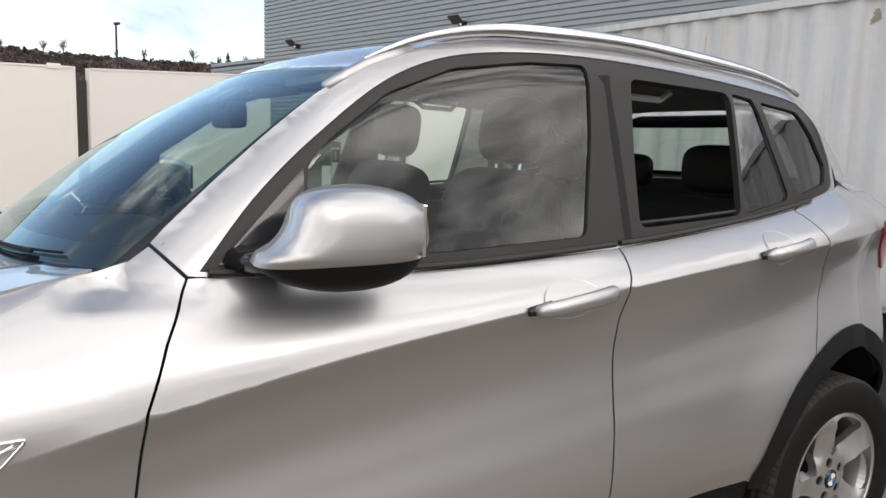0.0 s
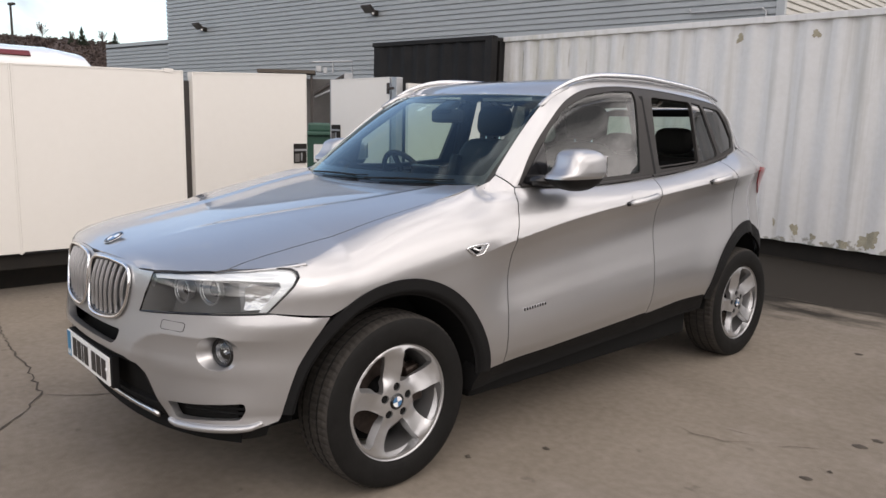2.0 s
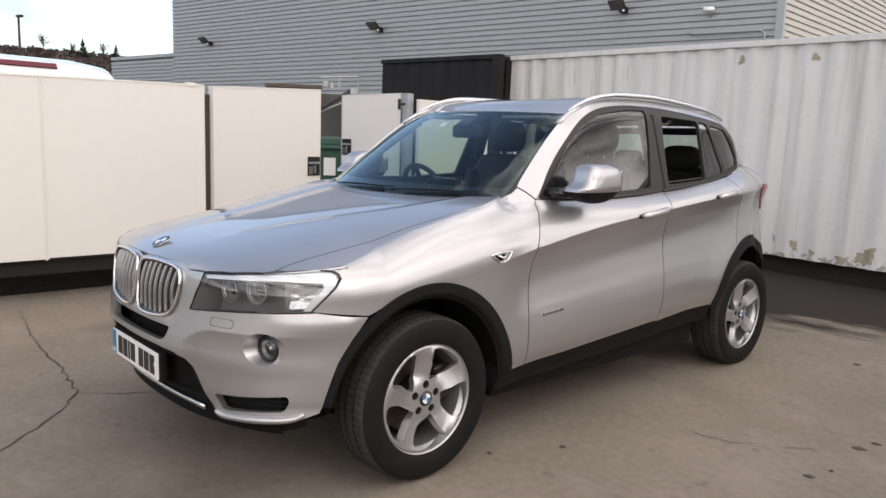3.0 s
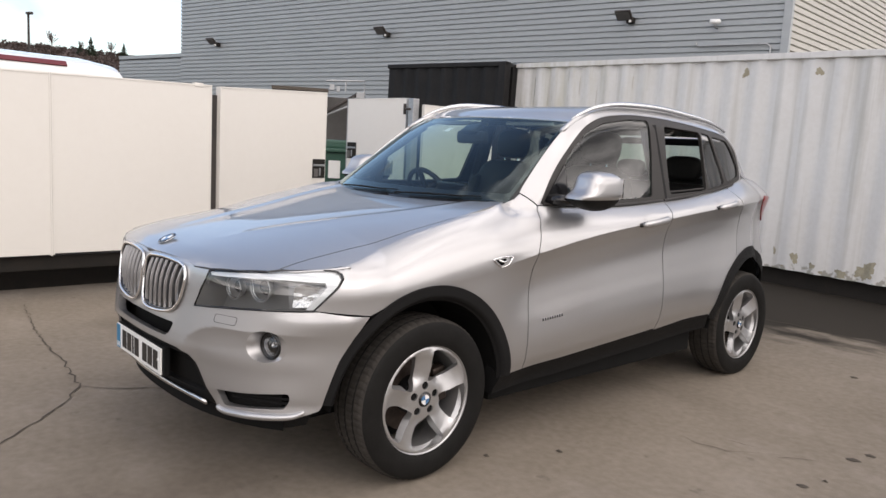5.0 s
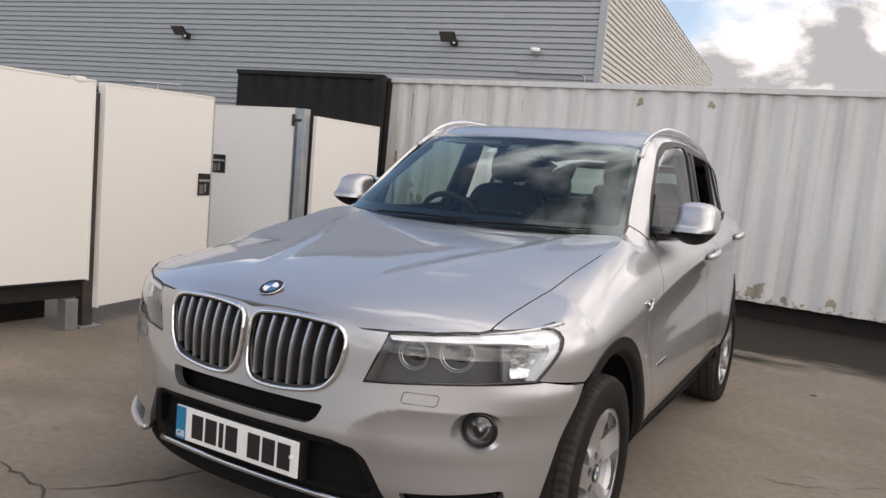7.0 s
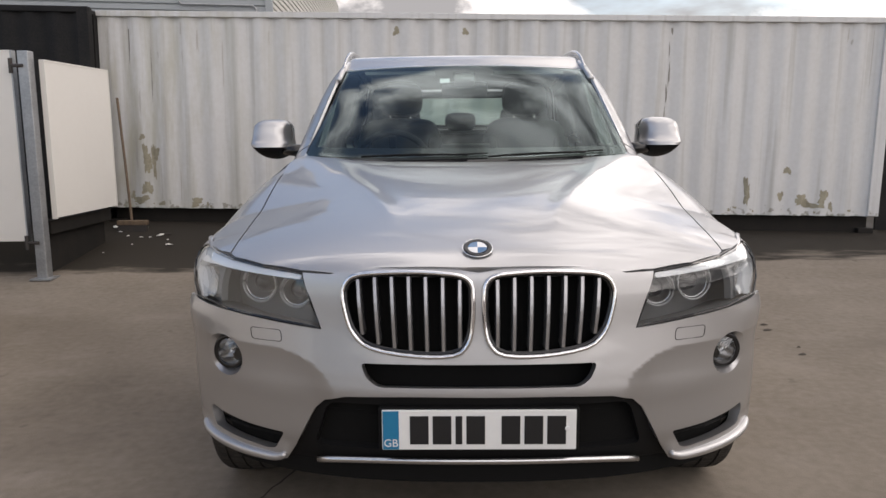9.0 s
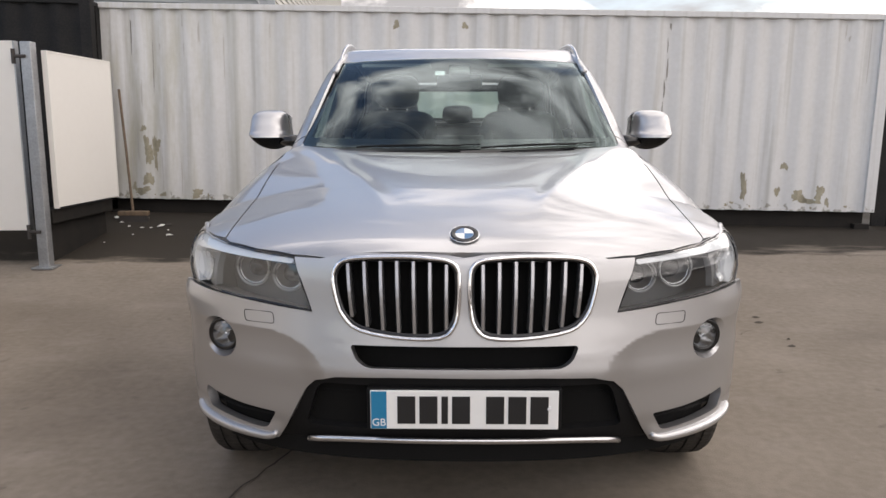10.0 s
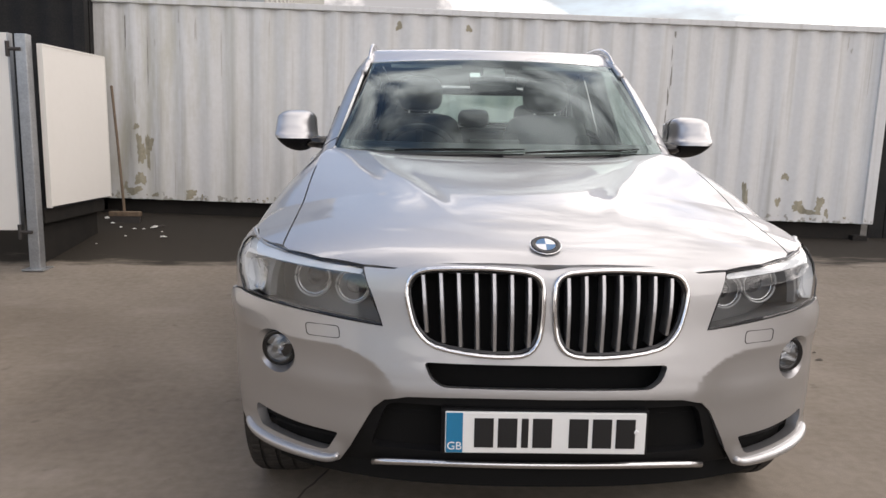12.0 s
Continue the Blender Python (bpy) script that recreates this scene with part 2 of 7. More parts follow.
def container_white():
    """Old white container paint with vertical run streaks, grime and green-brown flaked patches."""
    m = mat("weathered_white_paint", (0.64, 0.64, 0.635), 0.5, vary=0.10, scale=1.2, fine=22, tint=(0.45, 0.43, 0.38), bump=0.08, bscale=30)
    n, l = m.node_tree.nodes, m.node_tree.links
    b = n["Principled BSDF"]
    src = b.inputs["Base Color"].links[0].from_socket
    co = n.new("ShaderNodeTexCoord")
    mp = n.new("ShaderNodeMapping")
    mp.inputs["Scale"].default_value = (9.0, 9.0, 0.35)
    l.new(co.outputs["Object"], mp.inputs["Vector"])
    ns = n.new("ShaderNodeTexNoise")
    ns.inputs["Scale"].default_value, ns.inputs["Detail"].default_value = 1.4, 6.0
    l.new(mp.outputs["Vector"], ns.inputs["Vector"])
    r = n.new("ShaderNodeValToRGB")
    r.color_ramp.elements[0].position, r.color_ramp.elements[1].position = 0.54, 0.78
    l.new(ns.outputs["Fac"], r.inputs["Fac"])
    mx = n.new("ShaderNodeMixRGB")
    mx.inputs[2].default_value = (0.34, 0.325, 0.28, 1)
    k = n.new("ShaderNodeMath")
    k.operation = "MULTIPLY"
    k.inputs[1].default_value = 0.55
    l.new(r.outputs["Color"], k.inputs[0])
    l.new(k.outputs[0], mx.inputs["Fac"])
    l.new(src, mx.inputs[1])
    # mossy yellowing that climbs from the foot at the end by the broom, and grime freckles near the foot
    sp = n.new("ShaderNodeSeparateXYZ")
    l.new(co.outputs["Object"], sp.inputs[0])
    ends = n.new("ShaderNodeMapRange")
    ends.inputs["From Min"].default_value, ends.inputs["From Max"].default_value = 2.6, 0.2
    ends.inputs["To Max"].default_value = 0.75
    l.new(sp.outputs["X"], ends.inputs["Value"])
    n6 = n.new("ShaderNodeTexNoise")
    n6.inputs["Scale"].default_value, n6.inputs["Detail"].default_value, n6.inputs["Roughness"].default_value = 1.0, 8.0, 0.65
    mp6 = n.new("ShaderNodeMapping")
    mp6.inputs["Scale"].default_value = (6.0, 6.0, 0.9)
    l.new(co.outputs["Object"], mp6.inputs["Vector"])
    l.new(mp6.outputs["Vector"], n6.inputs["Vector"])
    r6 = n.new("ShaderNodeMapRange")
    r6.inputs["From Min"].default_value, r6.inputs["From Max"].default_value = 0.42, 0.66
    l.new(n6.outputs["Fac"], r6.inputs["Value"])
    k6 = n.new("ShaderNodeMath")
    k6.operation = "MULTIPLY"
    l.new(ends.outputs[0], k6.inputs[0])
    l.new(r6.outputs[0], k6.inputs[1])
    mx6 = n.new("ShaderNodeMixRGB")
    mx6.inputs[2].default_value = (0.42, 0.40, 0.30, 1)
    l.new(k6.outputs[0], mx6.inputs["Fac"])
    l.new(mx.outputs["Color"], mx6.inputs[1])
    foot = n.new("ShaderNodeMapRange")
    foot.inputs["From Min"].default_value, foot.inputs["From Max"].default_value, foot.inputs["To Max"].default_value = 0.16, 0.0, 0.30
    l.new(sp.outputs["Z"], foot.inputs["Value"])
    n7 = n.new("ShaderNodeTexNoise")
    n7.inputs["Scale"].default_value, n7.inputs["Detail"].default_value = 16.0, 6.0
    l.new(co.outputs["Object"], n7.inputs["Vector"])
    a7 = n.new("ShaderNodeMath")
    l.new(n7.outputs["Fac"], a7.inputs[0])
    l.new(foot.outputs[0], a7.inputs[1])
    r7 = n.new("ShaderNodeMapRange")
    r7.inputs["From Min"].default_value, r7.inputs["From Max"].default_value, r7.inputs["To Max"].default_value = 0.78, 0.86, 0.7
    l.new(a7.outputs[0], r7.inputs["Value"])
    mx7 = n.new("ShaderNodeMixRGB")
    mx7.inputs[2].default_value = (0.20, 0.185, 0.14, 1)
    l.new(r7.outputs[0], mx7.inputs["Fac"])
    l.new(mx6.outputs["Color"], mx7.inputs[1])
    l.new(mx7.outputs["Color"], b.inputs["Base Color"])
    return m


def concrete_ground():
    """Worn yard concrete: brown-grey with broad stains, damp patches, fine grit, and painted shade by the containers.
    """
    m = mat("yard_concrete", (0.214, 0.184, 0.151), 0.8, vary=0.25, scale=1.3, fine=22, tint=(0.12, 0.10, 0.075), bump=0.22, bscale=150)
    n, l = m.node_tree.nodes, m.node_tree.links
    b = n["Principled BSDF"]
    src = b.inputs["Base Color"].links[0].from_socket
    co = n.new("ShaderNodeTexCoord")
    ns = n.new("ShaderNodeTexNoise")
    ns.inputs["Scale"].default_value, ns.inputs["Detail"].default_value, ns.inputs["Distortion"].default_value = 0.45, 8.0, 0.6
    l.new(co.outputs["Object"], ns.inputs["Vector"])
    r = n.new("ShaderNodeValToRGB")
    r.color_ramp.elements[0].position, r.color_ramp.elements[1].position = 0.52, 0.72
    l.new(ns.outputs["Fac"], r.inputs["Fac"])
    mx = n.new("ShaderNodeMixRGB")
    mx.blend_type = "MULTIPLY"
    mx.inputs[2].default_value = (0.58, 0.56, 0.54, 1)
    l.new(r.outputs["Color"], mx.inputs["Fac"])
    l.new(src, mx.inputs[1])
    n3 = n.new("ShaderNodeTexNoise")
    n3.inputs["Scale"].default_value, n3.inputs["Detail"].default_value = 7.0, 4.0
    l.new(co.outputs["Object"], n3.inputs["Vector"])
    r3 = n.new("ShaderNodeValToRGB")
    r3.color_ramp.elements[0].position, r3.color_ramp.elements[1].position = 0.68, 0.74
    l.new(n3.outputs["Fac"], r3.inputs["Fac"])
    mx3 = n.new("ShaderNodeMixRGB")
    mx3.inputs[2].default_value = (0.10, 0.085, 0.07, 1)
    k3 = n.new("ShaderNodeMath")
    k3.operation = "MULTIPLY"
    k3.inputs[1].default_value = 0.5
    l.new(r3.outputs["Color"], k3.inputs[0])
    l.new(k3.outputs[0], mx3.inputs["Fac"])
    l.new(mx.outputs["Color"], mx3.inputs[1])
    # pale scuffs, drawn out along the yard
    mp = n.new("ShaderNodeMapping")
    mp.inputs["Scale"].default_value, mp.inputs["Rotation"].default_value = (0.9, 1.5, 1.0), (0, 0, 0.6)
    l.new(co.outputs["Object"], mp.inputs["Vector"])
    n4 = n.new("ShaderNodeTexNoise")
    n4.inputs["Scale"].default_value, n4.inputs["Detail"].default_value = 2.4, 8.0
    l.new(mp.outputs["Vector"], n4.inputs["Vector"])
    r4 = n.new("ShaderNodeMapRange")
    r4.inputs["From Min"].default_value, r4.inputs["From Max"].default_value, r4.inputs["To Max"].default_value = 0.54, 0.74, 0.26
    l.new(n4.outputs["Fac"], r4.inputs["Value"])
    mx4 = n.new("ShaderNodeMixRGB")
    mx4.inputs[2].default_value = (0.30, 0.265, 0.235, 1)
    l.new(r4.outputs[0], mx4.inputs["Fac"])
    l.new(mx3.outputs["Color"], mx4.inputs[1])
    # damp dirt and the containers' painted shade, running out from their foot in tongues
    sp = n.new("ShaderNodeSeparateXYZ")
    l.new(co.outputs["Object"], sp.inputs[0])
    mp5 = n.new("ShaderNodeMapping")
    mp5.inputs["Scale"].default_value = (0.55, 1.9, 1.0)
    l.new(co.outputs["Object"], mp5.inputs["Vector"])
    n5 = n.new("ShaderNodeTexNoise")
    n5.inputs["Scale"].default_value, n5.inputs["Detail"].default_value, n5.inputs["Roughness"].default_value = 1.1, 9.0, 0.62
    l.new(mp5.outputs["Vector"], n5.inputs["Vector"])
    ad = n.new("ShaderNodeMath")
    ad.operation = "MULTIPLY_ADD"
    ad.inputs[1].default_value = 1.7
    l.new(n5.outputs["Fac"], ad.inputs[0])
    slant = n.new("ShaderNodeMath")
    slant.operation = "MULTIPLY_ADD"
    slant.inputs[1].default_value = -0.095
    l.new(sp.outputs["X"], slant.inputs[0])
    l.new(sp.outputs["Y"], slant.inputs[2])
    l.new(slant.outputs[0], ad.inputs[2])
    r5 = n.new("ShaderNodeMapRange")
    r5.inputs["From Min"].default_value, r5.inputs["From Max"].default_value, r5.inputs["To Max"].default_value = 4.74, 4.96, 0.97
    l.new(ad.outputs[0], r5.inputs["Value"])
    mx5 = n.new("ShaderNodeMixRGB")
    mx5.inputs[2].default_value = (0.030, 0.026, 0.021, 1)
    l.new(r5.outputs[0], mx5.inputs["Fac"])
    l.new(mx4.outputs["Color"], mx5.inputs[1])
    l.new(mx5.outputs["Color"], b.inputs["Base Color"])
    rr = n.new("ShaderNodeMapRange")
    rr.inputs["To Min"].default_value, rr.inputs["To Max"].default_value = 0.85, 0.55
    l.new(r.outputs["Color"], rr.inputs["Value"])
    band_rough = n.new("ShaderNodeMath")
    band_rough.operation = "MULTIPLY_ADD"
    band_rough.inputs[1].default_value = -0.06
    l.new(r5.outputs[0], band_rough.inputs[0])
    l.new(rr.outputs[0], band_rough.inputs[2])
    l.new(band_rough.outputs[0], b.inputs["Roughness"])
    b.inputs["Specular IOR Level"].default_value = 0.15
    return m


CONTAINER = container_white()
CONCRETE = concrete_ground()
STREAK = mat("stain_shade_streak", (0.48, 0.465, 0.43), 0.8, vary=0.3, scale=8, tint=(0.50, 0.48, 0.45))
DARKSTREAK = mat("dark_stain_shade", (0.20, 0.19, 0.165), 0.85, vary=0.3, scale=9, tint=(0.36, 0.345, 0.31))
FLAKE = mat("flaked_undercoat", (0.35, 0.325, 0.245), 0.8, vary=0.3, scale=14, fine=70, tint=(0.20, 0.17, 0.115))


# ---- mesh tools ----
def spline(*knots):
    """Smooth one-variable curve through (t, value) knots."""
    ts, vs = np.array([k[0] for k in knots], float), np.array([k[1] for k in knots], float)
    d = np.diff(vs) / np.diff(ts)
    s = np.zeros(len(ts))
    s[0], s[-1] = d[0], d[-1]
    for i in range(1, len(ts) - 1):
        s[i] = 0 if d[i - 1] * d[i] <= 0 else 2 * d[i - 1] * d[i] / (d[i - 1] + d[i])

    def f(t):
        t = min(max(t, ts[0]), ts[-1])
        i = min(max(int(np.searchsorted(ts, t) - 1), 0), len(ts) - 2)
        h = ts[i + 1] - ts[i]
        q = (t - ts[i]) / h
        return float(vs[i] * (1 + 2 * q) * (1 - q) ** 2 + s[i] * h * q * (1 - q) ** 2 + vs[i + 1] * q * q * (3 - 2 * q) + s[i + 1] * h * q * q * (q - 1))
    return f


def rounded(points, n=6, closed=True):
    """Catmull-Rom curve through points (any dimension)."""
    p = [Vector(q) for q in points]
    out, m = [], len(p)
    for i in range(m if closed else m - 1):
        a, b, c, d = (p[(i + k) % m] if closed else p[min(max(i + k, 0), m - 1)] for k in (-1, 0, 1, 2))
        for j in range(n):
            t = j / n
            out.append(0.5 * ((2 * b) + (c - a) * t + (2 * a - 5 * b + 4 * c - d) * t * t + (3 * b - a - 3 * c + d) * t ** 3))
    if not closed:
        out.append(p[-1])
    return [tuple(v) for v in out]


def corners(points, r, n=4):
    """Closed polygon with its corners rounded by about r."""
    p = [Vector(q) for q in points]
    out, m = [], len(p)
    for i in range(m):
        a, b, c = p[i - 1], p[i], p[(i + 1) % m]
        ra, rc = min(r, (a - b).length * 0.45), min(r, (c - b).length * 0.45)
        s, e = b + (a - b).normalized() * ra, b + (c - b).normalized() * rc
        for j in range(n + 1):
            t = j / n
            out.append(tuple(s * (1 - t) ** 2 + b * 2 * t * (1 - t) + e * t * t))
    return out


class Loops(list):
    """An outer loop that also carries holes."""
    holes = ()


def with_hole(outer, hole):
    both = Loops(outer)
    both.holes = (*(outer.holes if isinstance(outer, Loops) else ()), list(hole))
    return both


def inside(points, loops):
    """Even-odd test of many points against closed loops."""
    p = np.asarray(points, float)
    res = np.zeros(len(p), bool)
    for loop in loops:
        q = np.asarray(loop, float)
        for (ax, ay), (bx, by) in zip(np.roll(q, 1, axis=0), q):
            if ay == by:
                continue
            hit = ((ay > p[:, 1]) != (by > p[:, 1])) & (p[:, 0] < (bx - ax) * (p[:, 1] - ay) / (by - ay) + ax)
            res ^= hit
    return res


def skin(name, outline, surf, du, dv, material, parent=None, label="", rim=0.012, flip=False, lines=()):
    """A panel: the part of the surface surf(u, v) inside the outline and outside its holes, with its edges turned in by rim.
    lines: creases that the mesh has to follow."""
    holes = outline.holes if isinstance(outline, Loops) else ()
    loops = [[(float(p[0]), float(p[1])) for p in lp] for lp in (outline, *holes)]
    pts, edges = [], []

    def chain(lp, closed):
        ids = []
        for k, b in enumerate(lp):
            if ids or (closed and k):
                a = lp[k - 1]
                n = max(1, math.ceil(max(abs(a[0] - b[0]) / du, abs(a[1] - b[1]) / dv)))
                for q in range(1, n):
                    pts.append((a[0] + (b[0] - a[0]) * q / n, a[1] + (b[1] - a[1]) * q / n))
                    ids.append(len(pts) - 1)
            pts.append(b)
            ids.append(len(pts) - 1)
        edges.extend(zip(ids, ids[1:]))
        if closed:
            edges.append((ids[-1], ids[0]))
    for lp in loops:
        lp = [q for k, q in enumerate(lp) if (q[0] - lp[k - 1][0]) ** 2 + (q[1] - lp[k - 1][1]) ** 2 > 1e-12]
        chain(lp, True)
    for ln in lines:
        chain([(float(a), float(b)) for a, b in ln], False)
    near = np.array(pts) / (du, dv)
    o = np.array(loops[0])
    us, vs = np.arange(o[:, 0].min() + du / 2, o[:, 0].max(), du), np.arange(o[:, 1].min() + dv / 2, o[:, 1].max(), dv)
    if len(us) and len(vs):
        grid = np.array([(u, v) for u in us for v in vs])
        grid = grid[inside(grid, loops)]
        for u, v in grid:
            if np.min(np.abs(near[:, 0] - u / du) + np.abs(near[:, 1] - v / dv)) > 0.5:
                pts.append((float(u), float(v)))
    res = delaunay_2d_cdt([Vector((a / du, b / dv)) for a, b in pts], edges, [], 0, 1e-6)
    uv = [(q.x * du, q.y * dv) for q in res[0]]
    tri = [tuple(f) for f in res[2]]
    mid = [(sum(uv[k][0] for k in f) / 3, sum(uv[k][1] for k in f) / 3) for f in tri]
    keep = inside(mid, loops)
    faces = [f for f, ok in zip(tri, keep) if ok]
    ep = 0.002
    verts, norms = [], []
    for u, v in uv:
        p = Vector(surf(u, v))
        tu, tv = Vector(surf(u + ep, v)) - Vector(surf(u - ep, v)), Vector(surf(u, v + ep)) - Vector(surf(u, v - ep))
        k = tu.cross(tv)
        k = k.normalized() if k.length > 1e-12 else Vector((0, 0, 1))
        verts.append(p)
        norms.append(-k if flip else k)
    if flip:
        faces = [f[::-1] for f in faces]
    if rim:
        count = set()
        for f in faces:
            for i in range(3):
                count.add((f[i - 1], f[i]))
        low = {}
        for a, b in [e for e in sorted(count) if (e[1], e[0]) not in count]:
            for k in (a, b):
                if k not in low:
                    low[k] = (len(verts), len(verts) + 1)
                    verts.append(verts[k].copy())
                    verts.append(verts[k] - norms[k] * rim)
                    norms.append(norms[k])
                    norms.append(norms[k])
            faces.append((low[b][0], low[a][0], low[a][1], low[b][1]))
    me = bpy.data.meshes.new(name)
    me.from_pydata([tuple(v) for v in verts], [], faces)
    me.polygons.foreach_set("use_smooth", [len(f) == 3 for f in faces])
    split = []
    for p in me.polygons:
        split += [tuple(p.normal)] * 4 if len(p.vertices) == 4 else [tuple(norms[k]) for k in p.vertices]
    me.normals_split_custom_set(split)
    me.materials.append(material)
    return place(name, me, parent, label)


def place(name, me, parent=None, label=""):
    ob = new(name, me)
    if parent is not None:
        ob.parent = parent
    if label:
        ob["label"] = label
    return ob


def part(name, bm, material, parent=None, label="", smooth=False):
    me = bpy.data.meshes.new(name)
    bm.normal_update()
    bm.to_mesh(me)
    bm.free()
    if smooth:
        me.polygons.foreach_set("use_smooth", [True] * len(me.polygons))
    me.materials.append(material)
    return place(name, me, parent, label)


def thing(name, label, category, group="", kind="", at=(0, 0, 0)):
    ob = new(name)
    ob.location = at
    ob.empty_display_size = 0.1
    return tagged(ob, label, category, group, kind)


def box_bm(size, at=(0, 0, 0), bevel=0.0, turn=None, bm=None):
    own = bm is None
    bm = bm or bmesh.new()
    m = Matrix.Translation(at) @ (turn or Matrix()) @ Matrix.Diagonal((*size, 1))
    r = bmesh.ops.create_cube(bm, size=1, matrix=m)
    if bevel:
        edges = list({e for v in r["verts"] for e in v.link_edges})
        bmesh.ops.bevel(bm, geom=edges, offset=bevel, segments=2, affect="EDGES", profile=0.6)
    return bm


def tube_bm(points, r, sides=8, closed=False, bm=None, flat=1.0):
    """A round bar along the points; r may be a function of the share along it."""
    bm = bm or bmesh.new()
    p = [Vector(q) for q in points]
    m = len(p)
    rings, up = [], Vector((0, 0, 1))
    for i in range(m):
        t = (p[(i + 1) % m] - p[i - 1]) if closed else (p[min(i + 1, m - 1)] - p[max(i - 1, 0)])
        t = t.normalized() if t.length else Vector((0, 1, 0))
        a = t.cross(up)
        a = a.normalized() if a.length > 0.05 else t.cross(Vector((1, 0, 0))).normalized()
        b = a.cross(t)
        rad = r(i / (m - 1)) if callable(r) else r
        rings.append([bm.verts.new(p[i] + a * (math.cos(k * math.tau / sides) * rad) + b * (math.sin(k * math.tau / sides) * rad * flat)) for k in range(sides)])
    for i in range(m if closed else m - 1):
        A, B = rings[i], rings[(i + 1) % m]
        for k in range(sides):
            bm.faces.new((A[k], A[(k + 1) % sides], B[(k + 1) % sides], B[k]))
    if not closed:
        bm.faces.new(rings[0][::-1])
        bm.faces.new(rings[-1])
    return bm


def revolve_bm(profile, seg=64, wobble=None, bm=None):
    """Turns a closed or open (x, r) profile about the x axis. wobble(i, j) changes r."""
    bm = bm or bmesh.new()
    rings = []
    for i in range(seg):
        a = math.tau * i / seg
        ring = []
        for j, (x, r) in enumerate(profile):
            q = r + (wobble(i, j) if wobble else 0)
            ring.append(bm.verts.new((x, q * math.cos(a), q * math.sin(a))))
        rings.append(ring)
    for i in range(seg):
        A, B = rings[i], rings[(i + 1) % seg]
        for j in range(len(profile) - 1):
            bm.faces.new((A[j], A[j + 1], B[j + 1], B[j]))
    bmesh.ops.recalc_face_normals(bm, faces=bm.faces)
    return bm


def smoothstep(a, b, t):
    t = min(1.0, max(0.0, (t - a) / (b - a)))
    return t * t * (3 - 2 * t)


def ground_z(x, y):
    """The yard is flat under the car and rises gently towards the containers."""
    return smoothstep(2.6, 6.0, y) * (0.24 - 0.022 * max(-6, min(6, x)))


# ---- ground ----
def build_ground():
    xs = [-900, -300, -100, -40, -20] + [i * 0.5 for i in range(-24, 25)] + [20, 40, 100, 300, 900]
    ys = [-900, -300, -100, -40, -20] + [i * 0.5 for i in range(-16, 33)] + [25, 40, 100, 300, 900]
    verts = [(x, y, ground_z(x, y)) for y in ys for x in xs]
    n = len(xs)
    faces = [(j * n + i, j * n + i + 1, (j + 1) * n + i + 1, (j + 1) * n + i) for j in range(len(ys) - 1) for i in range(n - 1)]
    me = bpy.data.meshes.new("ground")
    me.from_pydata(verts, [], faces)
    me.polygons.foreach_set("use_smooth", [True] * len(me.polygons))
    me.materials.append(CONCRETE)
    tagged(place("ground", me), "worn brown-grey concrete yard with stains and cracks", "ground", kind="structure")


def build_crack(points, width, seed):
    """A jagged open crack, a thin dirt-filled ribbon that wanders between its points."""
    rnd = random.Random(seed)
    path = []
    for (x0, y0), (x1, y1) in zip(points, points[1:]):
        k = max(2, int(math.hypot(x1 - x0, y1 - y0) / 0.05))
        for i in range(k):
            t = i / k
            path.append((x0 + (x1 - x0) * t + rnd.uniform(-1, 1) * 0.016, y0 + (y1 - y0) * t + rnd.uniform(-1, 1) * 0.016))
    path.append(points[-1])
    bm = bmesh.new()
    last = None
    for i, (x, y) in enumerate(path):
        a, b = path[max(0, i - 1)], path[min(len(path) - 1, i + 1)]
        d = Vector((b[0] - a[0], b[1] - a[1])).normalized()
        w = width * rnd.uniform(0.35, 1.0) * min(1, 0.3 + 3 * min(i, len(path) - 1 - i) / len(path))
        v = [bm.verts.new((x - d.y * w * s, y + d.x * w * s, ground_z(x, y) + 0.004)) for s in (-1, 1)]
        if last:
            bm.faces.new((last[0], v[0], v[1], last[1]))
        last = v
    tagged(part("ground_crack", bm, CRACKM), "jagged dirt-filled crack in the concrete", "crack", kind="structure")


def build_spot(x, y, size, seed):
    rnd = random.Random(seed)
    bm = bmesh.new()
    c = bm.verts.new((x, y, ground_z(x, y) + 0.012))
    ring = []
    for i in range(10):
        a, r = math.tau * i / 10, size * rnd.uniform(0.5, 1.1)
        px, py = x + r * math.cos(a) * 1.4, y + r * math.sin(a)
        ring.append(bm.verts.new((px, py, ground_z(px, py) + 0.003)))
    for i in range(10):
        bm.faces.new((c, ring[i], ring[(i + 1) % 10]))
    tagged(part("dead_leaf", bm, CRACKM, smooth=True), "dark dead leaf lying on the concrete", "leaf", "leaves on the yard")


build_ground()


# ---- containers ----
RIB = 0.032


def corrugated(length, height, depth=RIB, pitch=0.262, at=(0, 0, 0), bm=None):
    """Upright trapezoid corrugation along +x, facing -y."""
    bm = bm or bmesh.new()
    xs, n = [], int(length / pitch)
    pitch = length / n
    for i in range(n):
        for f, d in ((0.0, 0), (0.26, 0), (0.5, 1), (0.76, 1)):
            xs.append((i * pitch + f * pitch, d * depth))
    xs.append((length, 0))
    rows = [[bm.verts.new((at[0] + x, at[1] + d, at[2] + z)) for x, d in xs] for z in (0, height)]
    for i in range(len(xs) - 1):
        bm.faces.new((rows[0][i], rows[0][i + 1], rows[1][i + 1], rows[1][i]))
    return bm


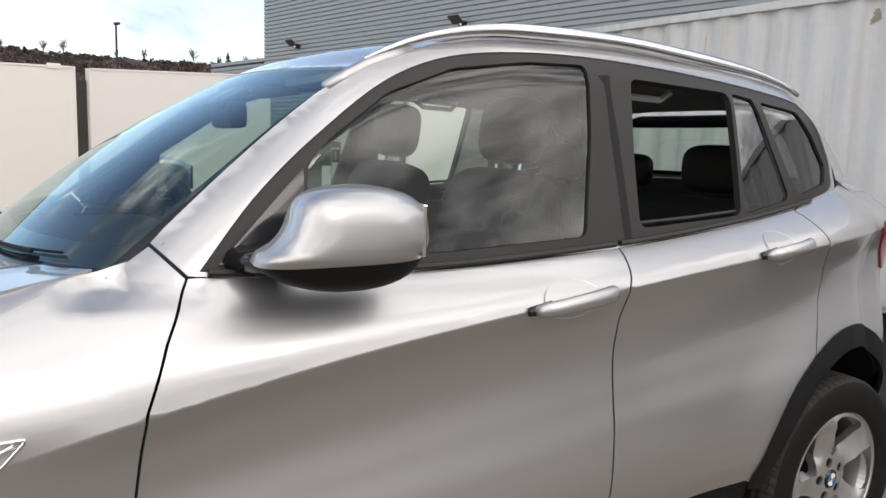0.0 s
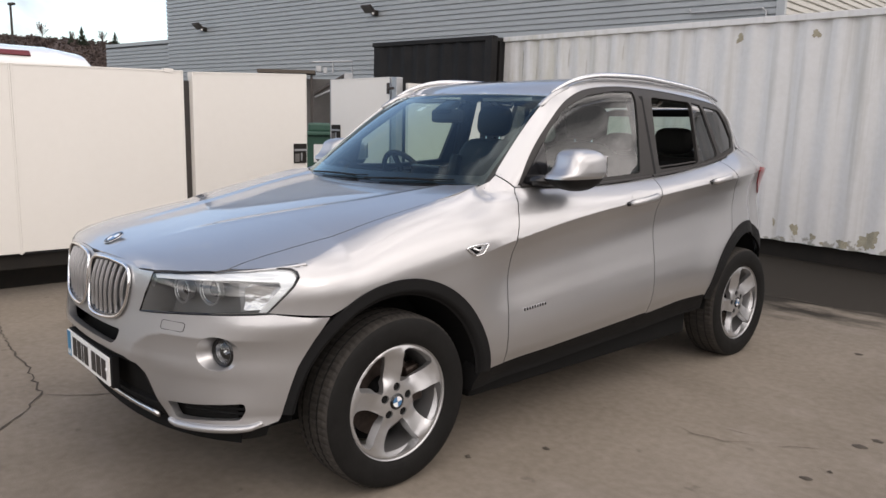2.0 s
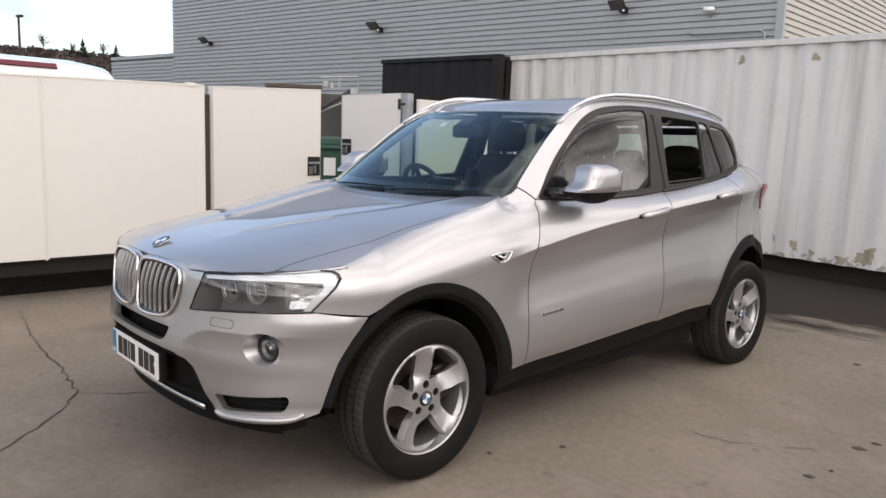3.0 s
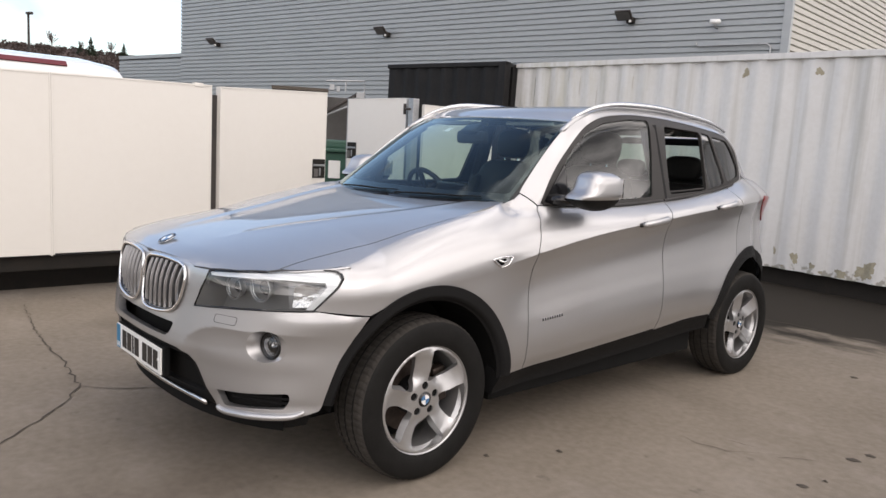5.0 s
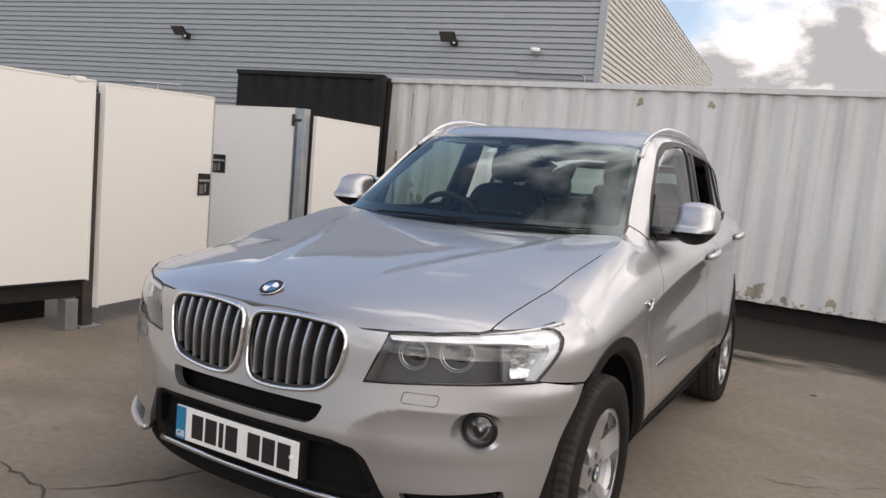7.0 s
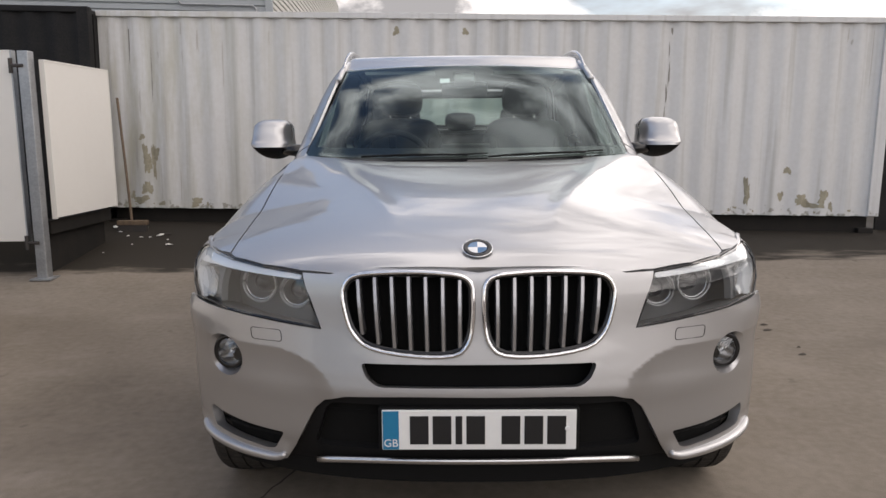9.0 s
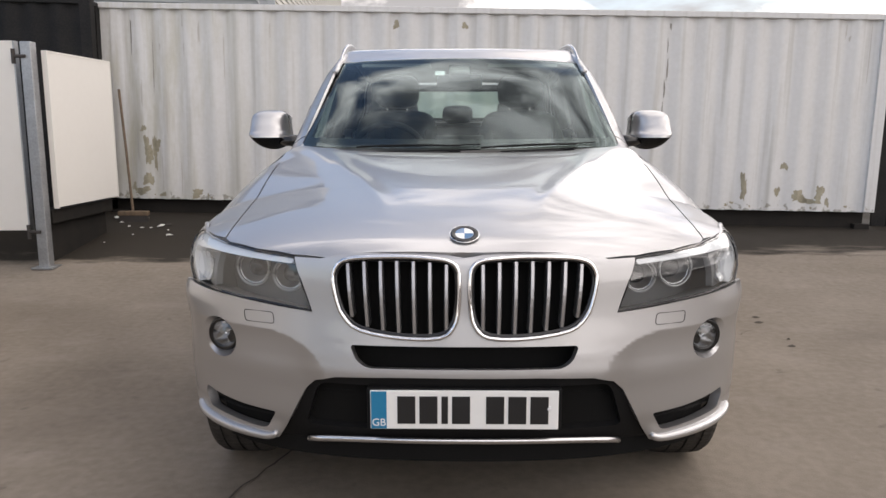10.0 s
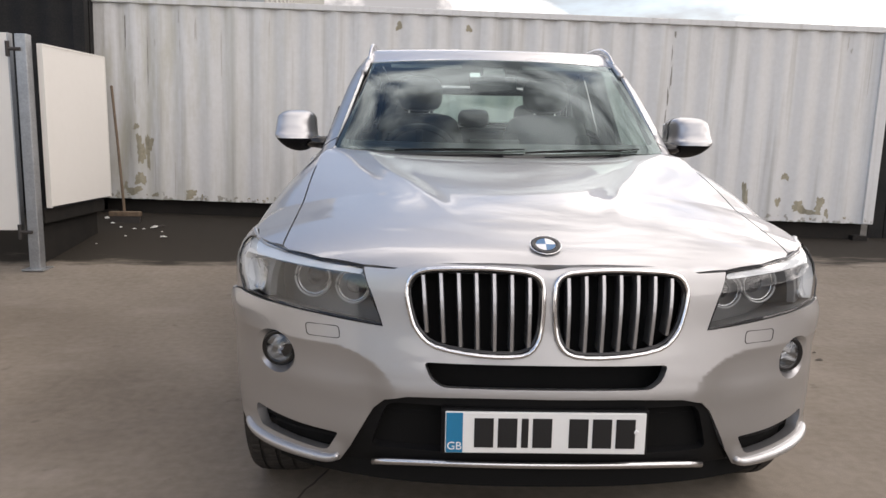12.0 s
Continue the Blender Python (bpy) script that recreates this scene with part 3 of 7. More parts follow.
def build_container(name, label, m, length, z0, z1, paint, base, rail_h=0.06, depth_y=2.4):
    root = thing(name, label, "container")
    h = z1 - z0
    part("side_panel", corrugated(length - 0.24, h - rail_h, at=(0.12, 0.02, z0)), paint, root, smooth=True)
    part("top_rail", box_bm((length, 0.06, rail_h), (length / 2, 0.03, z1 - rail_h / 2), 0.006), paint, root)
    # rail, feet and floor frame carry the underside's shade as near-black paint
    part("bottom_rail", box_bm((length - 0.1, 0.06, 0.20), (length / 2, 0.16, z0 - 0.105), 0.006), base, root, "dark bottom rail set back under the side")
    part("corner_post", box_bm((0.12, 0.12, h - 0.002), (length - 0.06, 0.055, z0 + h / 2), 0.01), paint, root)
    part("end_strip", box_bm((0.12, 0.05, h - 0.002), (0.06, 0.06, z0 + h / 2), 0.006), paint, root)
    for x in (0.09, length - 0.09):
        part("corner_foot", box_bm((0.17, 0.17, 0.13), (x, 0.14, z0 - 0.20), 0.012), base, root)
    part("roof", box_bm((length - 0.02, depth_y, 0.04), (length / 2, depth_y / 2 + 0.09, z1 - 0.04)), paint, root)
    for x in (0.03, length - 0.03):
        part("end_wall", box_bm((0.04, depth_y - 0.1, h - 0.1), (x, depth_y / 2 + 0.12, z0 + h / 2)), paint, root)
    part("back_wall", box_bm((length - 0.1, 0.04, h - 0.1), (length / 2, depth_y + 0.1, z0 + h / 2)), paint, root)
    part("floor_frame", box_bm((length - 0.2, depth_y - 0.2, 0.12), (length / 2, depth_y / 2 + 0.12, z0 - 0.07)), base, root)
    root.matrix_world = m
    return root


W_TILT = 1.0
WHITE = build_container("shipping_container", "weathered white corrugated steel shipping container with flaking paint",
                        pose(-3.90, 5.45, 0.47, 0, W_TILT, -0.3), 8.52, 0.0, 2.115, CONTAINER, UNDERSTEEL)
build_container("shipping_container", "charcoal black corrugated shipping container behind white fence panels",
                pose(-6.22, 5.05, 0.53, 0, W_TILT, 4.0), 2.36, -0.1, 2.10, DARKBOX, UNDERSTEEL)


def flake(x, z, w, h, seed, material=None):
    """A patch where the paint has come off, with a ragged outline, on the container's ribs."""
    rnd = random.Random(seed)
    ph = [rnd.uniform(0, math.tau) for _ in range(4)]
    out = []
    for i in range(54):
        a = math.tau * i / 54
        k = 0.76 + 0.17 * math.sin(2 * a + ph[0]) + 0.15 * math.sin(3 * a + ph[1]) + 0.09 * math.sin(7 * a + ph[2]) + 0.05 * math.sin(13 * a + ph[3]) + rnd.uniform(-0.06, 0.06)
        c, q = math.cos(a), math.sin(a)
        out.append((x + w * k * math.copysign(abs(c) ** 0.7, c), z + h * k * math.copysign(abs(q) ** 0.8, q)))
    pitch, depth = (8.52 - 0.24) / int((8.52 - 0.24) / 0.262), RIB

    def surf(u, v):
        f = ((u - 0.12) / pitch) % 1.0
        d = 0 if f < 0.26 else (f - 0.26) / 0.24 if f < 0.5 else 1 if f < 0.76 else (1 - f) / 0.24
        return (u, 0.02 + d * depth - 0.003, v)
    if material:
        return skin("stain_shade_streak", out, surf, 0.02, 0.05, material, WHITE, "grey-brown run stain, in places painted groove shade", rim=0)
    return skin("paint_flake", out, surf, 0.02, 0.05, FLAKE, WHITE, "bare olive-brown patch of flaked paint", rim=0)


# container-local places: along the wall, height, half-width, half-height
FLAKES = ((3.96, 0.13, 0.038, 0.066), (4.14, 0.08, 0.031, 0.038), (4.41, 0.05, 0.074, 0.042), (4.62, 0.11, 0.1, 0.1), (4.89, 0.06, 0.04, 0.05), (5.3, 0.1, 0.047, 0.059), (3.22, 1.93, 0.045, 0.05), (3.96, 1.93, 0.035, 0.05), (3.75, 0.17, 0.017, 0.045), (0.43, 0.78, 0.038, 0.043), (0.47, 0.53, 0.05, 0.186), (0.46, 0.22, 0.057, 0.099), (0.57, 0.6, 0.038, 0.087), (0.54, 0.53, 0.032, 0.211), (1, 0.04, 0.069, 0.062), (0.38, 0.09, 0.10, 0.06), (0.29, 0.14, 0.03, 0.05), (0.62, 0.05, 0.05, 0.03), (7.07, 0.26, 0.043, 0.171), (7.45, 0.21, 0.037, 0.073), (7.51, 0.49, 0.043, 0.055), (7.69, 0.16, 0.104, 0.085), (7.91, 0.21, 0.067, 0.092), (7.81, 0.11, 0.134, 0.037), (8.01, 0.1, 0.031, 0.061))
for k, (fx, fz, fw, fh) in enumerate(FLAKES):
    flake(fx, max(fz, fh + 0.008), fw, fh, 40 + k)
# first few streaks paint groove shadows near the left end; others are run stains
for k, (fx, fz, fh) in enumerate(((0.08, 1.75, 0.25), (0.33, 1.78, 0.24), (0.57, 1.78, 0.22), (0.56, 1.42, 0.28), (0.65, 1.66, 0.04), (0.9, 1.93, 0.07), (0.91, 1.65, 0.08), (0.43, 1.15, 0.2), (6.17, 1.96, 0.05), (6.15, 1.76, 0.1), (6.16, 1.51, 0.16), (6.14, 1.3, 0.1), (6.13, 1.09, 0.1), (8.04, 1.93, 0.08), (8.08, 1.86, 0.03), (8.31, 1.7, 0.33), (1.34, 1.6, 0.24), (1.07, 1.82, 0.16), (1.85, 1.86, 0.14), (0.36, 0.62, 0.3), (0.28, 0.35, 0.25), (0.62, 0.30, 0.22), (0.12, 0.42, 0.3), (0.70, 0.95, 0.3), (0.40, 0.9, 0.4), (0.83, 0.25, 0.2))):
    flake(fx, min(fz, 2.02 - fh), 0.006 + 0.003 * (k % 3), fh, 90 + k, DARKSTREAK if k in (1, 3, 8, 9, 10, 11, 12) else STREAK)
_r = random.Random(31)
for k in range(44):
    fh = _r.uniform(0.008, 0.022)
    flake(_r.uniform(0.15, 8.3), fh + 0.008 + abs(_r.gauss(0, 0.02)), _r.uniform(0.008, 0.026), fh, 200 + k)


# ---- white insulated fence panels ----
def build_board(label, a, b, z0, z1, thick=0.06, edge=True, plate=None, slope=0.0):
    """An upright sandwich panel from a to b (plan), with metal edge strips."""
    (ax, ay), (bx, by) = a, b
    ln = math.hypot(bx - ax, by - ay)
    root = thing("fence_panel", label, "fence panel", "white fence panels")
    strips = [part("board", box_bm((ln - 0.024, thick, z1 - z0 - 0.02), (ln / 2, 0, (z0 + z1) / 2), 0.004), PANELWHITE, root),
              part("top_strip", box_bm((ln - 0.03, thick + 0.008, 0.014), (ln / 2, 0, z1 - 0.007), 0.002), PANELWHITE, root)]
    for x in (0.006, ln - 0.006):
        strips.append(part("edge_strip", box_bm((0.014, thick + 0.008, z1 - z0), (x, 0, (z0 + z1) / 2), 0.003), GALV if edge else PANELWHITE, root, "galvanised edge strip" if edge else ""))
    for ob in strips:
        for v in ob.data.vertices:
            if v.co.z > (z0 + z1) / 2:
                v.co.z -= slope * (ln - v.co.x)
    if plate:
        for side in (-1, 1):
            # cut-out drawn as a dark plate, with a dull plate for what lies behind
            lp = part("latch_plate", box_bm((0.18, 0.008, 0.20), (plate[0], side * (thick / 2 + 0.005), plate[1]), 0.002), UNDERSTEEL, root, "dark latch opening with steel bars")
            part("latch_bar", box_bm((0.172, 0.010, 0.022), (plate[0], side * (thick / 2 + 0.012), plate[1] + 0.035), 0.003), GALV, lp)
            part("latch_bar", box_bm((0.018, 0.010, 0.08), (plate[0] + 0.01, side * (thick / 2 + 0.013), plate[1] - 0.035), 0.003), GALV, lp)
            part("opening_view", box_bm((0.060, 0.012, 0.085), (plate[0] - 0.05, side * (thick / 2 + 0.012), plate[1] - 0.045), 0.004), SHADEWALL, lp, "dull plate drawn for the view through the opening")
    root.matrix_world = pose(ax, ay, 0, 0, 0, math.degrees(math.atan2(by - ay, bx - ax)))
    return root


build_board("long white sandwich fence panel raised over a dark skid", (-3.46, -3.4), (-3.445, -0.358), 0.36, 1.835, edge=False, slope=0.02)
build_board("white sandwich fence panel raised over a dark skid", (-3.445, -0.355), (-3.44, 0.985), 0.37, 1.862, edge=False, slope=0.02)
build_board("white gate panel standing ajar with a steel latch plate", (-3.44, 1.06), (-3.77, 2.42), 0.15, 1.93, plate=(1.30, 1.12), edge=False, slope=0.052)
build_board("shaded white gate panel swung inward, grey in shadow", (-4.80, 3.44), (-3.66, 3.49), 0.37, 1.96, plate=(0.12, 1.32))
build_board("white sandwich fence panel running to the container", (-3.46, 3.54), (-3.42, 4.62), 0.56, 1.89, thick=0.04, edge=False)


_clip = thing("metal_bracket", "small pale bracket on the fence top", "bracket")
part("plate", box_bm((0.06, 0.08, 0.010), (-3.44, 0.86, 1.867), 0.003), PANELWHITE, _clip)
part("lip", box_bm((0.006, 0.08, 0.03), (-3.406, 0.86, 1.852), 0.002), PANELWHITE, _clip)


def build_skid(a, b, top, back=0.45, feet=1):
    (ax, ay), (bx, by) = a, b
    ln = math.hypot(bx - ax, by - ay)
    root = thing("steel_skid", "dark steel skid frame under the fence panels, with a dark sheet drawn for shade and plinth", "skid")
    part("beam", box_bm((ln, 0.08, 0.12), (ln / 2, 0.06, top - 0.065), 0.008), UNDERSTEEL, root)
    # sheet drawn dark for the shade beneath; at the second skid, a plinth
    part("shade_plinth_plate", box_bm((ln, 0.03, top), (ln / 2, back + 0.04, top / 2), 0.004), UNDERSTEEL, root)
    for i in range(feet):
        part("foot", box_bm((0.10, 0.10, top - 0.125), (ln - 0.12 - i * 1.4, 0.0, (top - 0.125) / 2), 0.006), GALV, root)
    root.matrix_world = pose(ax, ay, 0, 0, 0, math.degrees(math.atan2(by - ay, bx - ax)))


build_skid((-3.47, -3.4), (-3.46, 0.98), 0.36)
build_skid((-3.49, 3.56), (-3.45, 4.62), 0.55, 0.075, 0)


def build_post(x, y, h, label, steel=None):
    steel = steel or GALV
    root = thing("gate_post", label, "post", at=(x, y, ground_z(x, y)))
    part("box_section", box_bm((0.09, 0.09, h), (0, 0, h / 2), 0.008), steel, root)
    part("base_plate", box_bm((0.18, 0.18, 0.014), (0, 0, 0.007), 0.003), GALV, root)
    for z in (0.32, h - 0.12):
        bm = tube_bm([(-0.10, -0.05, z), (0.0, -0.055, z)], 0.014, 8)
        tube_bm([(-0.10, -0.05, z - 0.06), (-0.10, -0.05, z + 0.06)], 0.017, 8, bm=bm)
        part("hinge", bm, DARKSTEEL, root)


build_post(-3.55, 3.47, 1.90, "galvanised steel gate post with hinges")
build_post(-3.50, 1.02, 1.78, "dark gap post between two white fence panels", DARKSTEEL)


# ---- building ----
def build_building():
    root = thing("warehouse", "grey profiled-metal clad warehouse with a sunlit end wall", "building")
    H, L = 6.8, 20.0

    def clad(length, z0, z1, pitch=0.128, depth=0.040):
        bm = bmesh.new()
        n = int((z1 - z0) / pitch)
        prof = []
        for i in range(n):
            z = z0 + i * pitch
            prof += [(z, 0), (z + pitch * 0.66, 0), (z + pitch * 0.74, depth), (z + pitch * 0.90, depth)]
        prof.append((z0 + n * pitch, 0))
        rows = [[bm.verts.new((x, d, z)) for z, d in prof] for x in (0, length)]
        for i in range(len(prof) - 1):
            bm.faces.new((rows[0][i], rows[1][i], rows[1][i + 1], rows[0][i + 1]))
        return bm
    part("wall", clad(L, 0, H), CLAD, root).matrix_basis = pose(-L, 0, 0)
    part("wall", clad(18.5, 0, H), CLADSUN, root, "end wall in cladding painted cream for sunlight").matrix_basis = pose(0.06, 0.06, 0, 0, 0, 82)
    part("corner_flashing", box_bm((0.16, 0.16, H), (0.0, 0.03, H / 2), 0.01), CLAD, root)
    part("roof", box_bm((L, 18, 0.15), (-L / 2, 9.1, H - 0.1)), CLAD, root)
    part("wall", box_bm((0.1, 18, H - 0.2), (-L, 9.1, H / 2 - 0.1)), CLAD, root)
    part("eaves_gutter", tube_bm([(-L, -0.1, H), (0.1, -0.1, H)], 0.09), CLAD, root)
    low = clad(4.4, 0, 4.15)
    part("low_wing", low, CLAD, root, "lower clad wing").matrix_basis = pose(-L - 4.5, 0.3, 0)
    part("low_roof", box_bm((4.4, 12, 0.12), (-L - 2.3, 6.3, 4.2)), CLAD, root)
    part("conduit", tube_bm([(-0.25, -0.06, 3.2), (-0.25, -0.06, 3.75), (-0.32, -0.06, 3.82), (-1.7, -0.06, 3.82), (-1.75, -0.06, 3.9)], 0.022), GALV, root)
    root.matrix_world = pose(-3.75, 12.95, 0, 0, 0, 12)
    return root


WAREHOUSE_M = pose(-3.75, 12.95, 0, 0, 0, 12)
build_building()


def build_floodlight(s, z):
    root = thing("floodlight", "dark wall-mounted floodlight on grey cladding", "floodlight", "wall floodlights")
    lean = pose(0, 0, 0, -38).to_3x3().to_4x4()
    part("bracket", box_bm((0.15, 0.16, 0.13), (0.07, -0.08, -0.10), 0.015), UNDERSTEEL, root)
    part("housing", box_bm((0.36, 0.27, 0.045), (-0.03, -0.24, -0.01), 0.012, lean), DARKSTEEL, root)
    part("glass", box_bm((0.30, 0.21, 0.012), (-0.03, -0.262, -0.035), 0.003, lean), SHADEWALL, root, "dull grey lamp glass")
    part("sensor", box_bm((0.05, 0.05, 0.05), (0.10, -0.18, -0.13), 0.012), PLATEWHITE, root, "small pale sensor")
    root.matrix_world = WAREHOUSE_M @ pose(s, 0, z)


for s in (-3.3, -10.4, -17.9):
    build_floodlight(s, 4.52)


def build_cctv():
    root = thing("security_camera", "small white wall camera on grey cladding", "camera")
    part("arm", tube_bm([(0, 0, 0), (0, -0.14, 0.0), (0, -0.16, 0.06)], 0.02), GALV, root)
    part("dome", revolve_bm([(-0.11, 0.02), (-0.10, 0.055), (0.08, 0.055), (0.11, 0.03)], 16), VANWHITE, root, smooth=True).matrix_basis = pose(0, -0.18, 0.10, 0, 0, 20)
    root.matrix_world = WAREHOUSE_M @ pose(-1.35, 0, 4.18)


build_cctv()


# ---- yard clutter ----
def build_broom():
    root = thing("broom", "wooden yard broom leaning against the white container", "broom")
    part("handle", tube_bm([(-3.47, 5.09, 0.34), (-3.57, 5.25, 1.02), (-3.67, 5.40, 1.66)], 0.014, 8), WOOD, root)
    part("head", box_bm((0.32, 0.07, 0.05), (-3.45, 5.06, 0.345), 0.01), WOOD, root)
    part("bristles", box_bm((0.30, 0.06, 0.10), (-3.45, 5.06, 0.275), 0.004), DARKSTEEL, root)


build_broom()
_r = random.Random(5)
for k, (bx, by, bs) in enumerate(((-3.91, 5.0, 0.045), (-3.84, 5.1, 0.03), (-3.7, 5.2, 0.03), (-3.25, 4.77, 0.022), (-3.08, 4.85, 0.040), (-3.02, 4.92, 0.028), (-2.87, 4.51, 0.030), (-3.16, 4.78, 0.018), (-3.36, 5.18, 0.025), (-3.41, 4.83, 0.015), (-3.44, 4.25, 0.012), (-3.40, 4.24, 0.010), (-3.24, 4.52, 0.012), (-2.95, 4.70, 0.014), (-3.55, 4.98, 0.02), (-3.6, 4.6, 0.010))):
    bm = bmesh.new()
    ring = [bm.verts.new((bx + bs * _r.uniform(0.5, 1.1) * math.cos(a) * 1.3, by + bs * _r.uniform(0.5, 1.1) * math.sin(a), 0.004 + bs * _r.uniform(0.0, 0.5))) for a in [math.tau * i / 7 for i in range(7)]]
    top = bm.verts.new((bx, by, 0.006 + bs * 0.6))
    for i in range(7):
        bm.faces.new((ring[i], ring[(i + 1) % 7], top))
    for v in bm.verts:
        v.co.z += ground_z(v.co.x, v.co.y)
    tagged(part("litter", bm, LITTER if k % 5 else DARKSTEEL), "scrap of litter on the damp dirty concrete", "litter", "litter by the container")


def build_shelter():
    """Steel-framed lean-to seen through the gap of the gate."""
    root = thing("steel_shelter", "dark steel-framed lean-to with a brown roof edge", "shelter")
    part("back_panel", box_bm((1.9, 0.05, 2.36), (-0.35, 0.55, 1.18), 0.004), SHADEWALL, root, "dull grey back panel")
    part("side_panel", box_bm((0.05, 0.6, 2.36), (0.30, 0.25, 1.18), 0.004), SHADEWALL, root)
    part("roof_beam", box_bm((1.15, 0.5, 0.07), (-0.80, 0.2, 2.46), 0.006), ROOFEDGE, root, "brown roof edge")
    for x, z, w in ((-0.15, 2.53, 0.10), (-0.02, 2.50, 0.07), (0.44, 2.40, 0.16)):
        part("bracket", box_bm((w, 0.10, 0.12), (x, 0.0, z), 0.006), GALV, root)
    part("frame_bar", tube_bm([(-0.28, 0, 2.66), (0.52, 0, 2.70), (0.52, 0, 2.33)], 0.020), GALV, root)
    part("frame_bar", tube_bm([(0.13, 0, 2.68), (0.13, 0, 2.45)], 0.018), GALV, root)
    part("strut", tube_bm([(-0.26, 0.02, 2.02), (0.40, 0.02, 2.43)], 0.038), DARKSTEEL, root)
    part("strut", tube_bm([(-0.24, 0.05, 1.96), (0.28, 0.05, 2.20)], 0.020), GALV, root)
    for x in (-0.30, 0.52):
        part("upright", box_bm((0.05, 0.05, 2.4), (x, 0.05, 1.2), 0.004), DARKSTEEL, root)
    sign = part("sign_plate", box_bm((0.46, 0.012, 0.11), (-1.10, 0.515, 1.14), 0.003), PLATEWHITE, root, "small white sign with dark bars")
    for k in range(6):
        part("sign_bar", box_bm((0.045, 0.006, 0.05), (-1.26 + 0.06 * k + (0.02 if k > 1 else 0), 0.507, 1.14), 0.001), INK, sign)
    root.matrix_world = pose(-10.15, 6.80, 0.0, 0, 0, 56.5)


build_shelter()


def build_bin(x, y, z=0.0):
    root = thing("wheeled_bin", "large dark green plastic wheeled bin behind the fence", "bin")
    bm = bmesh.new()
    lo = [bm.verts.new((sx * 0.50, sy * 0.28, 0.22)) for sx, sy in ((-1, -1), (1, -1), (1, 1), (-1, 1))]
    hi = [bm.verts.new((sx * 0.60, sy * 0.36, 1.26)) for sx, sy in ((-1, -1), (1, -1), (1, 1), (-1, 1))]
    bm.faces.new(lo[::-1])
    bm.faces.new(hi)
    for k in range(4):
        bm.faces.new((lo[k], lo[(k + 1) % 4], hi[(k + 1) % 4], hi[k]))
    bmesh.ops.bevel(bm, geom=bm.edges[:], offset=0.03, segments=2, affect="EDGES")
    part("body", bm, BINGREEN, root)
    part("rim", box_bm((1.28, 0.80, 0.05), (0, 0, 1.27), 0.015), BINGREEN, root)
    part("lid", box_bm((1.05, 0.66, 0.12), (0.05, 0.03, 1.35), 0.03), BINGREEN, root, "raised green lid")
    part("label_plate", box_bm((0.16, 0.01, 0.26), (-0.32, -0.345, 1.02), 0.003), PLATEWHITE, root, "pale label")
    for sx in (-0.42, 0.42):
        for sy in (-0.22, 0.22):
            part("wheel", revolve_bm([(-0.025, 0.02), (-0.025, 0.1), (0.025, 0.1), (0.025, 0.02)], 20), RUBBER, root).matrix_basis = pose(sx, sy, 0.1)
    root.matrix_world = pose(x, y, z, 0, 0, 56)


build_bin(-5.55, 4.12, 0.03)


def build_van():
    root = thing("van", "white van with a dark red stripe parked beyond the fence", "van")
    prof = rounded([(-0.98, 0.35), (-1.0, 1.0), (-0.96, 1.80), (-0.84, 2.09), (0, 2.18), (0.84, 2.09), (0.96, 1.80), (1.0, 1.0), (0.98, 0.35)], 6, closed=False)
    bm = bmesh.new()
    rings = []
    for y, k, dz in ((-4.9, 0.9, -0.9), (-4.6, 0.97, -0.75), (-3.9, 1.0, -0.6), (-3.1, 1.0, -0.05), (-2.5, 1, 0), (-0.5, 1, 0), (0.6, 1.0, -0.01), (0.85, 0.98, -0.05), (0.95, 0.93, -0.16)):
        rings.append([bm.verts.new((x * k, y, z + (dz * max(0, (z - 0.9) / 1.3)))) for x, z in prof])
    for A, B in zip(rings, rings[1:]):
        for i in range(len(prof) - 1):
            bm.faces.new((A[i], A[i + 1], B[i + 1], B[i]))
    bm.faces.new(rings[0])
    bm.faces.new(rings[-1][::-1])
    bmesh.ops.recalc_face_normals(bm, faces=bm.faces)
    part("body", bm, VANWHITE, root, smooth=True)
    for sx in (-1, 1):
        part("stripe", box_bm((0.016, 2.6, 0.066), (sx * 0.924, -0.92, 2.046), 0.006, Matrix.Rotation(radians(-sx * 49), 4, "Y")), VANRED, root, "dark red stripe")
        for y in (-3.6, -0.2):
            part("wheel", revolve_bm([(-0.1, 0.12), (-0.1, 0.33), (0.1, 0.33), (0.1, 0.12)], 28), RUBBER, root).matrix_basis = pose(sx * 0.85, y, 0.34)
        part("side_window", box_bm((0.012, 0.9, 0.5), (sx * 0.965, -3.0, 1.45), 0.003, Matrix.Rotation(radians(-sx * 6), 4, "Y")), GLOSSBLACK, root)
    root.matrix_world = pose(-5.15, -0.40, 0) @ Matrix.Diagonal((1, 1, 0.965, 1))


build_van()


